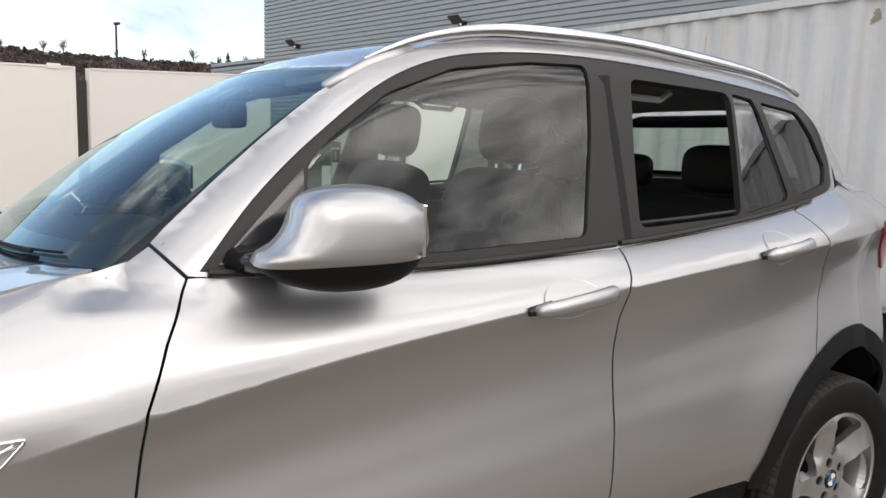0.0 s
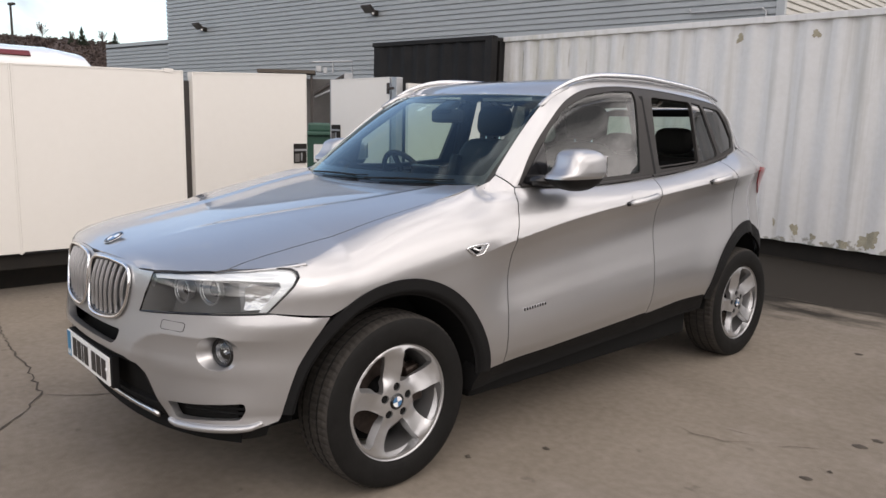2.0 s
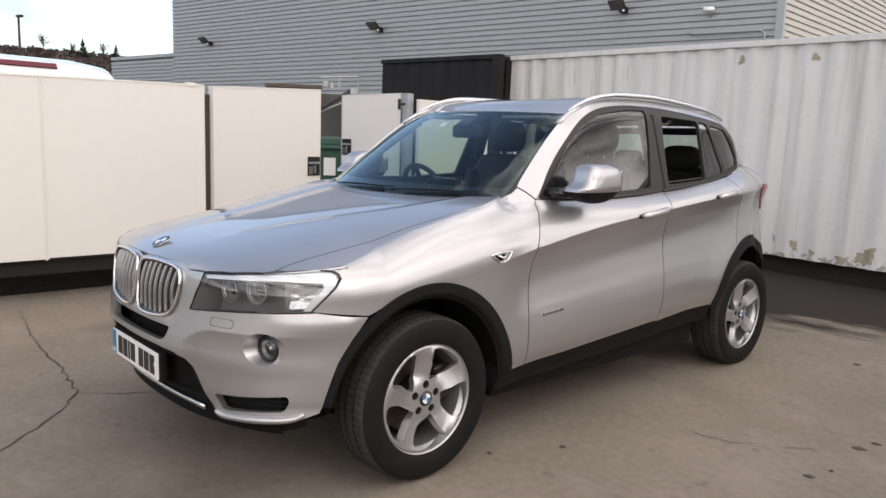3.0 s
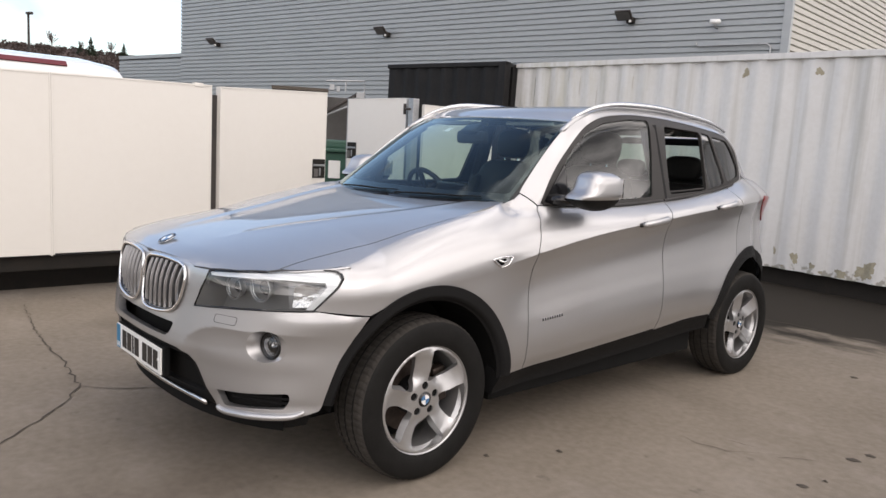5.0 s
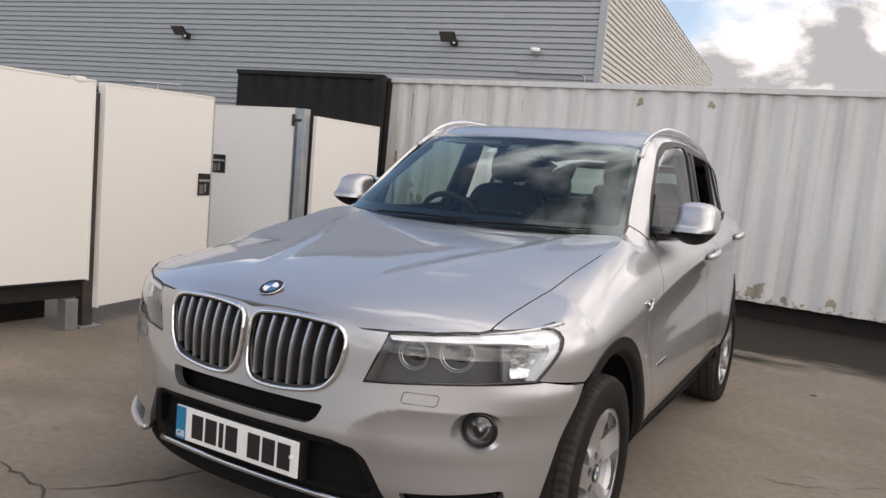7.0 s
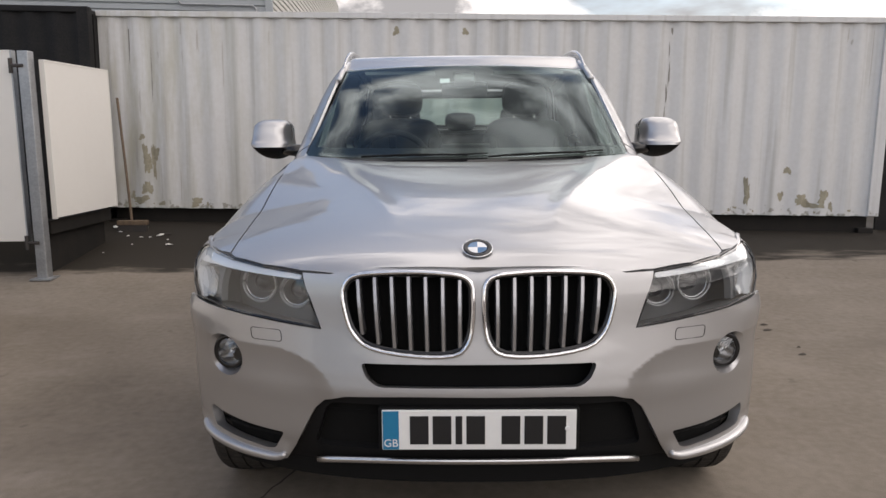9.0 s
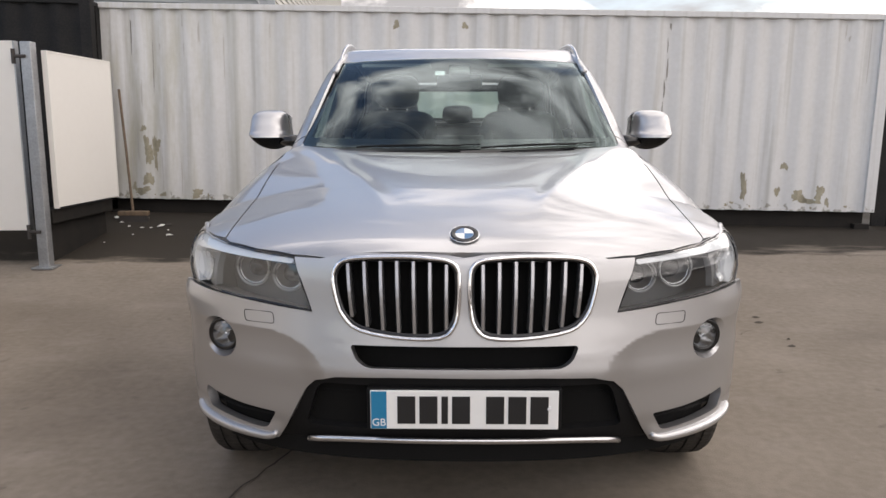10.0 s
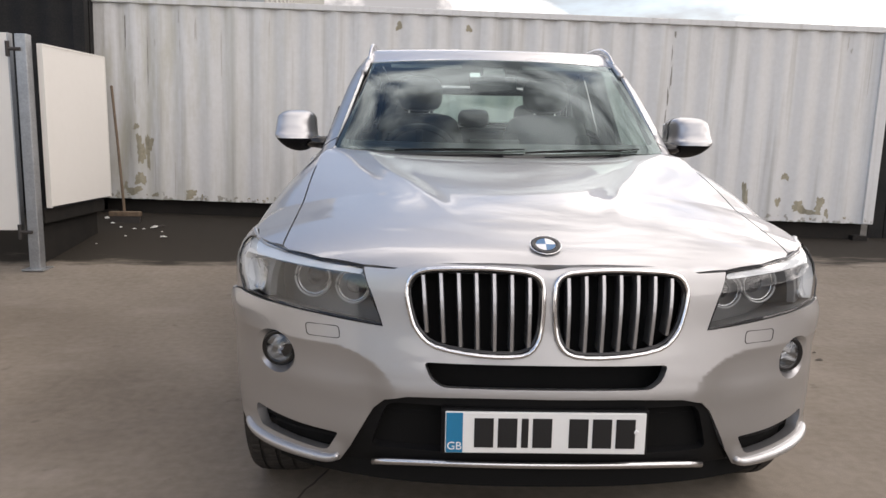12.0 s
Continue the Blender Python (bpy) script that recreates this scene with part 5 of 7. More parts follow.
for s in (1, -1):
    fl = s < 0

    def side(y, z, s=s, off=0.0):
        return (s * (body_x(y, z) + off), y, z)

    def cab(y, z, s=s, off=0.0):
        return (s * (cabin_x(y, z) + off), y, z)

    # front wing
    wing = [(-0.318, 0.757)] + arc(0, R_ARCH, 125, 5, 22)[1:] + rise((0.52, 0.604 - G)) + shift(GAP_A[::-1][1:], -G) \
        + [(0.690, 1.213), (0.655, 1.188), (0.60, 1.172), (0.55, 1.164)] + [(y, hood_ze(y) - 0.006 - 0.030 * smoothstep(-0.42, -0.05, y) * smoothstep(0.58, 0.40, y)) for y in [0.484 - 0.022 * i for i in range(41)]] \
        + [(-0.402, 0.9308), (-0.445, 0.9318), (-0.428, 0.9292), (-0.415, 0.919), (-0.415, 0.901), (-0.439, 0.872), (-0.487, 0.826), (-0.524, 0.784), (-0.42, 0.770)]
    fw = skin("front_wing", wing, side, 0.035, 0.02, PAINT, CAR, flip=fl, lines=[CREASE(0.1, 0.63, 0.004), CREASE(0.1, 0.63, -0.004)])
    def roll(y):
        return 0.006 + 0.030 * smoothstep(-0.42, -0.05, y) * smoothstep(0.58, 0.40, y)

    def rolled(y, t, s=s):
        """Rounded edge between the wing's top and its side."""
        c = Vector((hood_xe(y), y, hood_ze(y)))
        a, b = Vector(hood(c.x - roll(y), y)), Vector((body_x(y, c.z - roll(y)), y, c.z - roll(y)))
        q = a * (1 - t) ** 2 + c * 2 * t * (1 - t) + b * t * t
        return (s * q.x, q.y, q.z)
    ys = [0.55 - 0.022 * i for i in range(44)]
    shoulder = [(seam_x(y) + 0.0025, y) for y in (-0.598, -0.54, -0.45, -0.36, -0.25, -0.15, 0.0, 0.15, 0.3, 0.42, 0.48, 0.53, 0.57)] \
        + [(hood_xe(y) - roll(y), y) for y in [0.57] + ys] + [(x, y + 0.004) for x, y, z in HOOD_LINE[-2:3:-1]]
    skin("wing_shoulder", [(s * x, y) for x, y in shoulder], hood, 0.012, 0.02, PAINT, fw, rim=0.012)
    skin("wing_edge", [(y, 0.0) for y in ys] + [(y, 1.0) for y in ys[::-1]], rolled, 0.02, 0.12, PAINT, fw, flip=not fl, rim=0)
    part("lamp_fillet", tube_bm([(s * (x + 0.001), y + 0.003, z - 0.005) for x, y, z in HOOD_LINE[3:]] + [(s * 0.845, -0.390, 0.935), (s * 0.853, -0.372, 0.938)], lambda t: 0.0052 + 0.004 * t, 8), PAINT, fw, smooth=True)
    # doors
    fdoor = shift(GAP_A, G) + rise((0.9, 1.3, 1.69)) + shift(GAP_B[::-1], -G) + [(y, z - 0.004) for y, z in belt(1.78, 0.76)]
    fd = skin("front_door", fdoor, side, 0.035, 0.018, PAINT, CAR, flip=fl, lines=[CREASE(0.68, 1.69, 0.004), CREASE(0.68, 1.69, -0.004)])
    rdoor = shift(GAP_B, G) + rise((2.0, 2.27)) + arc(2.81, 0.535, 166, 118, 8) + shift(GAP_C[::-1], -G) + [(y, z - 0.004) for y, z in belt(2.55, 1.80)]
    rd = skin("rear_door", rdoor, side, 0.035, 0.018, PAINT, CAR, flip=fl, lines=[CREASE(1.76, 2.55, 0.004), CREASE(1.76, 2.55, -0.004)])
    # rear quarter: lower body
    quarter = shift(GAP_C, G) + arc(2.81, 0.535, 117, 29, 14) + [(3.37, 0.604), (3.37, 0.80), (3.36, 1.05), (3.33, 1.20), (3.28, 1.298), (3.0, 1.302), (3.0, belt_z(3.0)), (2.85, belt_z(2.85)), (2.72, belt_z(2.72)), (2.62, belt_z(2.62))]
    skin("rear_quarter", quarter, side, 0.035, 0.02, PAINT, CAR, flip=fl, lines=[CREASE(2.61, 2.98, 0.004), CREASE(2.61, 2.98, -0.004)])
    # cabin frame: pillars and roof edge around the side windows
    outer = [(0.694, 1.219), (0.745, 1.165), (0.90, 1.150), (1.17, 1.147), (1.77, 1.172), (2.25, 1.216), (2.6, 1.262), (2.85, 1.300), (2.95, 1.318), (3.0, 1.33), (3.0, 1.535)] \
        + [(y, top_z(y)) for y in (2.9, 2.8, 2.68, 2.5, 2.3, 2.1, 1.9, 1.75, 1.6, 1.47, 1.35, 1.27, 1.19, 1.1, 1.05, 1.0, 0.95, 0.9, 0.85, 0.8, 0.75, 0.72)]
    skin("cabin_frame", with_hole(outer, DLO), cab, 0.025, 0.012, PAINT, CAR, flip=fl)
    # black window surround with four openings
    F_WIN = corners([(0.985, 1.186), (0.995, 1.368), (1.05, 1.424), (1.20, 1.530), (1.38, 1.598), (1.60, 1.630), (1.785, 1.637), (1.76, 1.45), (1.70, 1.205), (1.3, 1.184)], 0.02)
    R_WIN = corners([(1.928, 1.612), (2.332, 1.598), (2.316, 1.40), (2.298, 1.244), (1.886, 1.219), (1.90, 1.40)], 0.03)
    V_WIN = corners([(2.350, 1.598), (2.445, 1.586), (2.550, 1.302), (2.535, 1.282), (2.318, 1.248)], 0.012)
    Q_WIN = corners([(2.480, 1.580), (2.69, 1.560), (2.765, 1.485), (2.832, 1.385), (2.805, 1.332), (2.62, 1.298), (2.592, 1.312)], 0.016)
    frame_outline = with_hole(with_hole(with_hole(with_hole(DLO, F_WIN), R_WIN), V_WIN), Q_WIN)
    skin("window_surround", frame_outline, lambda y, z: cab(y, z, off=-0.004), 0.05, 0.03, TRIM, CAR, "dark grey window surround and pillars", flip=fl, rim=0.02)
    for nm, o, gm in (("front_window", F_WIN, SIDEGLASS), ("vent_window", V_WIN, DARKGLASS), ("quarter_window", Q_WIN, DARKGLASS)):
        g = skin(nm, o, lambda y, z: cab(y, z, off=-0.012), 0.012, 0.009, gm, CAR, flip=fl, rim=0)
        g.visible_shadow = True
    for nm, a, b in (("belt_moulding", 0.78, 1.785), ("belt_moulding", 1.80, 2.66)):
        pts = [(s * (cabin_x(y, belt_z(y) + 0.006) + 0.004), y, belt_z(y) + 0.006) for y in [a + (b - a) * i / 12 for i in range(13)]]
        part(nm, tube_bm(pts, 0.008, 6), TRIM, CAR)
    # B pillar seam and lowered rear pane edge
    part("pane_edge", tube_bm([(s * (cabin_x(y, z) - 0.02), y, z) for y, z in ((1.89, 1.230), (2.1, 1.241), (2.295, 1.254))], 0.006, 6), TRIM, CAR)
    # lower cladding and arch mouldings
    cl = rise((0.445, 0.8, 1.2, 1.7, 2.28))[::-1]
    sill = [(y, z - 0.004) for y, z in cl] + [(0.437, 0.345), (0.428, 0.295), (0.9, 0.305), (1.7, 0.350), (2.33, 0.385)]

    def clad_side(y, z, s=s):
        k = smoothstep(0.46, 0.30, z - 0.045 * (y - 0.5))
        return (s * (body_x(y, max(z, sill_z(y) - 0.02)) + 0.004 - 0.045 * k * k), y, z)
    skin("sill_cladding", sill, clad_side, 0.08, 0.03, BLACK, CAR, "black plastic sill cladding", flip=fl, rim=0.09)

    def arch_side(yc):
        def f(a, r):
            y, z = yc + r * math.cos(a), 0.345 + r * math.sin(a)
            zz = max(z, 0.36)
            lip = smoothstep(0.47, 0.435, r)
            return (s * (body_x(y, zz) + 0.006 - 0.012 * smoothstep(-0.25, -0.42, y) - 0.03 * lip * lip), y, z)
        return f
    for yc, r0, r1, a0, a1 in ((0.0, 0.437, R_ARCH + 0.001, radians(4), radians(172)), (2.81, 0.462, 0.536, radians(14), radians(168))):
        ol = [(a0 + (a1 - a0) * i / 40, r1) for i in range(41)] + [(a1 - (a1 - a0) * i / 40, r0) for i in range(41)]
        skin("arch_moulding", ol, arch_side(yc), 0.06, 0.02, BLACK, CAR, "black plastic wheel-arch moulding", flip=not fl, rim=0.016)
        # wheel well
        bm = bmesh.new()
        seg = 26
        rows = []
        for k in range(seg + 1):
            a = radians(4) + radians(172) * k / seg
            wy, wz = yc + (r0 + 0.015) * math.cos(a), 0.345 + (r0 + 0.015) * math.sin(a)
            rows.append([bm.verts.new((s * x, wy, wz)) for x in (min(0.90, body_x(wy, max(wz, 0.5)) - 0.03), 0.55)])
        for A, B in zip(rows, rows[1:]):
            bm.faces.new((A[0], A[1], B[1], B[0]))
        bm.faces.new([r[1] for r in rows])
        part("wheel_well", bm, DARKHOLE, CAR)

    # door handles
    for dr, y0, y1, z0 in ((fd, 1.45, 1.69, 1.067), (rd, 2.25, 2.44, 1.150)):
        yc, ln = (y0 + y1) / 2, y1 - y0
        cup = [(yc + 0.36 * ln * math.cos(a), z0 + 0.01 + 0.046 * math.sin(a)) for a in [math.tau * i / 24 for i in range(24)]]

        def cupf(y, z, yc=yc, z0=z0, ln=ln):
            q = min(1, math.hypot((y - yc) / (0.36 * ln), (z - z0 - 0.01) / 0.046))
            return (s * (body_x(y, z) + 0.0015 - 0.020 * (1 - q * q)), y, z)
        skin("handle_cup", cup, cupf, 0.015, 0.01, PAINT, dr, flip=fl, rim=0)
        pts = [(s * (body_x(y0 + ln * t, z0) + 0.004 + 0.030 * math.sin(math.pi * t) ** 0.4), y0 + ln * t, z0 - 0.004 + 0.026 * t + 0.003 * math.sin(math.pi * t)) for t in [i / 20 for i in range(21)]]
        part("door_handle", tube_bm(pts, lambda t: 0.005 + (0.0085 + 0.0035 * t) * min(1, 4 * math.sin(math.pi * min(1, max(0, t)))) ** 0.5, 12, flat=1.3), PAINT, dr, "body-coloured bar handle", smooth=True)
        # dark recess at the handle's tip, its shade drawn as a black piece
        part("handle_gap", tube_bm([(s * (body_x(y0 + d, z0) + 0.003), y0 + d, z0 - 0.005 + 0.11 * d) for d in (-0.012, 0.0, 0.03, 0.05)], lambda t: 0.010 + 0.006 * t, 8), GLOSSBLACK, dr, "black piece drawn for the dark gap at the handle tip", smooth=True)

    # side vent with badge, and model lettering as plain bars
    vent = [(0.338, 0.937), (0.40, 0.946), (0.472, 0.946), (0.433, 0.906), (0.389, 0.901)]
    wv = skin("wing_vent", corners(vent, 0.008), lambda y, z: side(y, z, off=0.001), 0.02, 0.012, LAMPGREY, CAR, "bright-edged vent on the wing", flip=fl, rim=0.004)
    part("vent_rim", tube_bm([side(y, z, off=0.003) for y, z in corners(vent, 0.008)], 0.0034, 6, closed=True), CHROME, wv, "chrome rim", smooth=True)
    skin("vent_insert", corners([(0.355, 0.934), (0.425, 0.940), (0.41, 0.912), (0.39, 0.909)], 0.004), lambda y, z: side(y, z, off=0.0025), 0.02, 0.012, GLOSSBLACK, wv, "dark slot", flip=fl, rim=0.001)
    part("vent_bar", tube_bm([side(y, z, off=0.004) for y, z in ((0.375, 0.934), (0.41, 0.922), (0.455, 0.940))], 0.0045, 6), CHROME, wv, smooth=True)
    for k in range(9):
        yy = 0.718 + k * 0.0172
        skin("model_badge", corners([(yy, 0.614 + 0.0012 * k), (yy + 0.010, 0.614 + 0.0012 * k), (yy + 0.010, 0.628 + 0.0012 * k), (yy, 0.628 + 0.0012 * k)], 0.003), lambda y, z: side(y, z, off=0.003), 0.03, 0.03, CHROME, fd, "chrome lettering bar", flip=fl, rim=0.003)

    # roof rail
    ys = [1.18 + 1.62 * i / 30 for i in range(31)]
    rail = [(s * (0.620 + 0.010 * math.sin(math.pi * i / 30)), y, top_z(y) + 0.008 + 0.016 * min(1, math.sin(math.pi * i / 30) * 2.2) ** 0.8) for i, y in enumerate(ys)]
    part("roof_rail", tube_bm(rail, lambda t: 0.006 + 0.008 * min(1, 3.5 * min(t, 1 - t)), 10, flat=1.3), SATIN, CAR, "satin aluminium roof rail", smooth=True)

    # painted joint where roof, pillar and screen meet
    part("roof_joint", tube_bm([(s * (cabin_x(y, top_z(y)) - 0.004), y, top_z(y) - 0.006) for y in (1.08, 1.13, 1.18, 1.23, 1.30)], 0.016, 8), PAINT, CAR, smooth=True)
    # mirror
    mr = place("door_mirror", None, CAR, "silver door mirror on a black foot")

    def shell(a, b, low=False, s=s):
        """Mirror housing by angle a round the upright axis and share b of the way up, or down for the black foot shell."""
        b = min(1.0, max(0.0, b))
        if low:
            z = 1.207 - 0.062 * b
            yf, yb, xi, xo = 0.822 + 0.10 * b ** 1.5, 1.138 - 0.055 * b ** 1.5, 0.858 + 0.04 * b, 1.038 - 0.05 * b
        else:
            z = mir_z(b)
            yf, yb, xi, xo = mir_f(z), mir_b(z), mir_i(z), mir_o(z)
        k = max(0.0, 1 - b ** (5 if low else 8)) ** 0.5
        ca, sa = math.cos(a), math.sin(a)
        x = (xi + xo) / 2 + k * (xo - xi) / 2 * math.copysign(abs(ca) ** 0.58, ca)
        y = (yf + yb) / 2 + k * (yb - yf) / 2 * math.copysign(abs(sa) ** 0.62, sa) - 0.16 * (x - 0.955)
        return (s * x, y, z)
    skin("mirror_cap", [(-math.pi, 0.0), (math.pi, 0.0), (math.pi, 1.0), (-math.pi, 1.0)], shell, 0.13, 0.045, PAINT, mr, flip=fl, rim=0)
    skin("mirror_base", [(-math.pi, 0.0), (math.pi, 0.0), (math.pi, 1.0), (-math.pi, 1.0)], lambda a, b: shell(a, b, True), 0.16, 0.1, BLACK, mr, "black lower housing", flip=not fl, rim=0)
    part("mirror_foot", tube_bm([(s * 0.775, 0.86, 1.188), (s * 0.84, 0.89, 1.192), (s * 0.90, 0.94, 1.192)], lambda t: 0.058 - 0.012 * t, 10, flat=0.55), GLOSSBLACK, mr, smooth=True)
    part("mirror_glass", box_bm((0.15, 0.008, 0.095), (s * 0.955, 1.128, 1.262), 0.0015, Matrix.Rotation(radians(-12.4 * s), 4, "Z")), CHROME, mr)
    sail = [(0.80, 1.182), (0.975, 1.186), (0.985, 1.365)]
    skin("mirror_sail", sail, lambda y, z: cab(y, z, off=0.002), 0.05, 0.04, GLOSSBLACK, CAR, "black sail panel", flip=fl, rim=0.006)

# roof, hood, glass
roof_out = [(x, 1.080 + 0.105 * (x / 0.612) ** 2) for x in [0.612 - 1.224 * i / 16 for i in range(17)]] + [(-0.618, 1.35), (-0.62, 2.0), (-0.615, 2.6), (-0.603, 2.78), (-0.585, 2.88), (-0.54, 2.965), (-0.3, 3.03), (0.3, 3.03), (0.54, 2.965), (0.585, 2.88), (0.603, 2.78), (0.615, 2.6), (0.62, 2.0), (0.618, 1.35)]
skin("roof", roof_out, roof, 0.06, 0.05, PAINT, CAR, rim=0.006)
skin("headliner", [(x * 0.98, max(1.23, min(y, 2.93))) for x, y in roof_out], lambda x, y: (x, y, roof(x, y)[2] - 0.035), 0.15, 0.15, LINER, CAR, flip=True, rim=0)
FRONT_EDGE = [(0.0, -0.822), (0.05, -0.822), (0.20, -0.812), (0.32, -0.795)] + [(x, y + 0.004) for x, y, z in HOOD_LINE if x < 0.71] + [(0.7195, -0.607)]
REAR_EDGE = [(x, 0.425 + 0.105 * (x / 0.735) ** 2 + 0.080 * (x / 0.735) ** 4) for x in [0.712 - 1.424 * i / 20 for i in range(21)]]
SIDE_EDGE = [(seam_x(y) - 0.0025, y) for y in (-0.54, -0.45, -0.36, -0.25, -0.15, 0.0, 0.15, 0.3, 0.42, 0.48, 0.53, 0.57)]
hood_out = FRONT_EDGE[::-1] + [(-x, y) for x, y in FRONT_EDGE[1:]]
hood_out = [(-x, y) for x, y in hood_out] + SIDE_EDGE + REAR_EDGE + [(-x, y) for x, y in SIDE_EDGE[::-1]]
HOOD = skin("bonnet", hood_out, hood, 0.016, 0.02, PAINT, CAR, "silver bonnet with a raised centre", rim=0.018)
ws = skin("windscreen", [(-0.985, 0.0), (0.985, 0.0), (0.985, 0.99), (-0.985, 0.99)], glass_front, 0.08, 0.08, WINDSCREEN, CAR, flip=False, rim=0)
ws.visible_shadow = True
frit = with_hole([(-1.0, -0.05), (1.0, -0.05), (1.0, 1.0), (-1.0, 1.0)], corners([(-0.955, 0.085), (0.955, 0.085), (0.955, 0.985), (-0.955, 0.985)], 0.03))
skin("windscreen_frit", frit, lambda u, v: tuple(Vector(glass_front(u, v)) + Vector((0, 0.004, -0.005))), 0.06, 0.06, FRIT, CAR, "black screen border", rim=0)
for x0, x1, y0 in ((-0.62, 0.0, 0.0), (0.12, 0.70, 0.02)):
    def on(u, v, d=0.012):
        p = glass_front(u, v)
        return (p[0], p[1] - d * 0.6, p[2] + d)
    arm = [on(x0 + (x1 - x0) * t, -0.012 + 0.022 * t + y0 * 0.2, 0.008 + 0.006 * math.sin(math.pi * t)) for t in [i / 10 for i in range(11)]]
    wp = place("wiper", None, CAR, "black windscreen wiper")
    part("wiper_arm", tube_bm(arm, 0.0045, 6), BLACK, wp)
    part("wiper_blade", tube_bm([on(x0 + 0.12 + (x1 - x0) * t, 0.000 + 0.024 * t + y0 * 0.2, 0.006) for t in [i / 10 for i in range(11)]], 0.003, 6), BLACK, wp)
skin("cowl", rounded([(-0.64, 0.49), (0, 0.40), (0.64, 0.49), (0.64, 0.58), (0, 0.50), (-0.64, 0.58)], 5), lambda x, y: (x, y, 1.142 + 0.01 * x * x), 0.1, 0.05, BLACK, CAR, rim=0)

# nose: bumper skin with its openings
KID = [(0.014, 0.831), (0.019, 0.877), (0.045, 0.898), (0.10, 0.905), (0.172, 0.908), (0.25, 0.906), (0.319, 0.900), (0.352, 0.882), (0.364, 0.844), (0.355, 0.791), (0.335, 0.743), (0.288, 0.706), (0.172, 0.688), (0.067, 0.690), (0.029, 0.719), (0.017, 0.767)]
KID = rounded(KID, 3)
HL = [(0.428, 0.752), (0.455, 0.822), (0.481, 0.8965), (0.60, 0.9065), (0.70, 0.916), (0.775, 0.926)]
HL_Y = [(-0.455, 0.930), (-0.434, 0.927), (-0.422, 0.918), (-0.422, 0.902), (-0.445, 0.872), (-0.492, 0.826), (-0.530, 0.783)]
HL_BOT = [(0.72, 0.776), (0.60, 0.768), (0.50, 0.759)]


def lamp_outline():
    return [(th_x(x, z), z) for x, z in HL] + [(th_y(y, z), z) for y, z in HL_Y] + [(th_x(x, z), z) for x, z in HL_BOT]


half = [(0.0, 0.578), (0.20, 0.578), (0.36, 0.572), (0.42, 0.556), (0.452, 0.525), (0.485, 0.462), (0.515, 0.400), (0.545, 0.353), (0.57, 0.344), (0.65, 0.346), (0.75, 0.352), (0.815, 0.360)]
bump = [(th_x(x, z), z) for x, z in half] + [(th_y(-0.515, 0.385), 0.385), (th_y(-0.495, 0.395), 0.395), (th_y(-0.478, 0.48), 0.48), (th_y(-0.44, 0.59), 0.59), (th_y(-0.385, 0.68), 0.68), (th_y(-0.322, 0.752), 0.752), (th_y(-0.42, 0.764), 0.764), (th_y(-0.515, 0.780), 0.780)] \
    + [(th_x(x, z - 0.005), z - 0.005) for x, z in HL_BOT] + [(th_x(0.425, 0.748), 0.748), (th_x(0.452, 0.822), 0.822), (th_x(0.478, 0.898), 0.898), (th_x(0.40, 0.897), 0.897), (th_x(0.372, 0.905), 0.905), (th_x(0.34, 0.914), 0.914), (th_x(0.2, 0.918), 0.918), (th_x(0.06, 0.914), 0.914), (0.0, 0.905)]
bump_full = bump + [(-a, b) for a, b in bump[::-1][1:-1]]
FOG_C, FOG_R = (0.738, 0.636), (0.063, 0.062)
holes = []
for s in (1, -1):
    holes.append([(s * th_x(x, z), z) for x, z in KID])
    holes.append([(s * th_x(FOG_C[0] + FOG_R[0] * math.cos(a), FOG_C[1]), FOG_C[1] + FOG_R[1] * math.sin(a)) for a in [math.tau * i / 24 for i in range(24)]])
    slot_h = corners([(0.548, 0.438), (0.66, 0.444), (0.805, 0.460), (0.808, 0.435), (0.79, 0.398), (0.60, 0.380), (0.578, 0.384)], 0.010)
    holes.append([(s * th_x(x, z), z) for x, z in slot_h])
SLOT = corners([(-0.318, 0.664), (0.318, 0.664), (0.300, 0.622), (0.270, 0.602), (-0.270, 0.602), (-0.300, 0.622)], 0.015)
holes.append([(th_x(x, z), z) for x, z in SLOT])
outline = bump_full
for h in holes:
    outline = with_hole(outline, h)


def bumper_surf(th, z):
    """Nose skin with a soft step under the lamps and a lip round the lower intake."""
    x, y, zz = nose(th, z)
    ax = abs(x)
    edge = 0.560 + 0.130 * max(0.0, 1 - (max(0.0, 0.60 - ax) / 0.21) ** 2) ** 0.5
    fall = min(1.0, max(0.0, (edge - z) / 0.11))
    dip = 0.017 * fall * (2 - fall) * smoothstep(0.37, 0.47, ax) * smoothstep(0.92, 0.78, ax) * smoothstep(0.40, 0.54, z)
    lip = -0.020 * smoothstep(0.42, 0.36, z) * smoothstep(0.50, 0.56, ax)
    horn = 0.017 * math.exp(-((z - 0.735) / (0.045 if z > 0.735 else 0.075)) ** 2) * smoothstep(0.70, 0.86, ax) * smoothstep(-0.31, -0.42, y)
    return (x * (1 - dip * 0.25) + math.copysign(horn, x), y + dip + lip, zz)


BUMPER = skin("front_bumper", outline, bumper_surf, 0.016, 0.008, PAINT, CAR, "silver front bumper with three intakes", rim=0.03)
# dark backing behind the openings
part("nose_backing", tube_bm([(x, nose(th_x(x, 0.6), 0.6)[1] + 0.10, 0.50) for x in [-0.74 + 1.48 * i / 20 for i in range(21)]], 0.03, 4, flat=7.0), DARKHOLE, CAR)
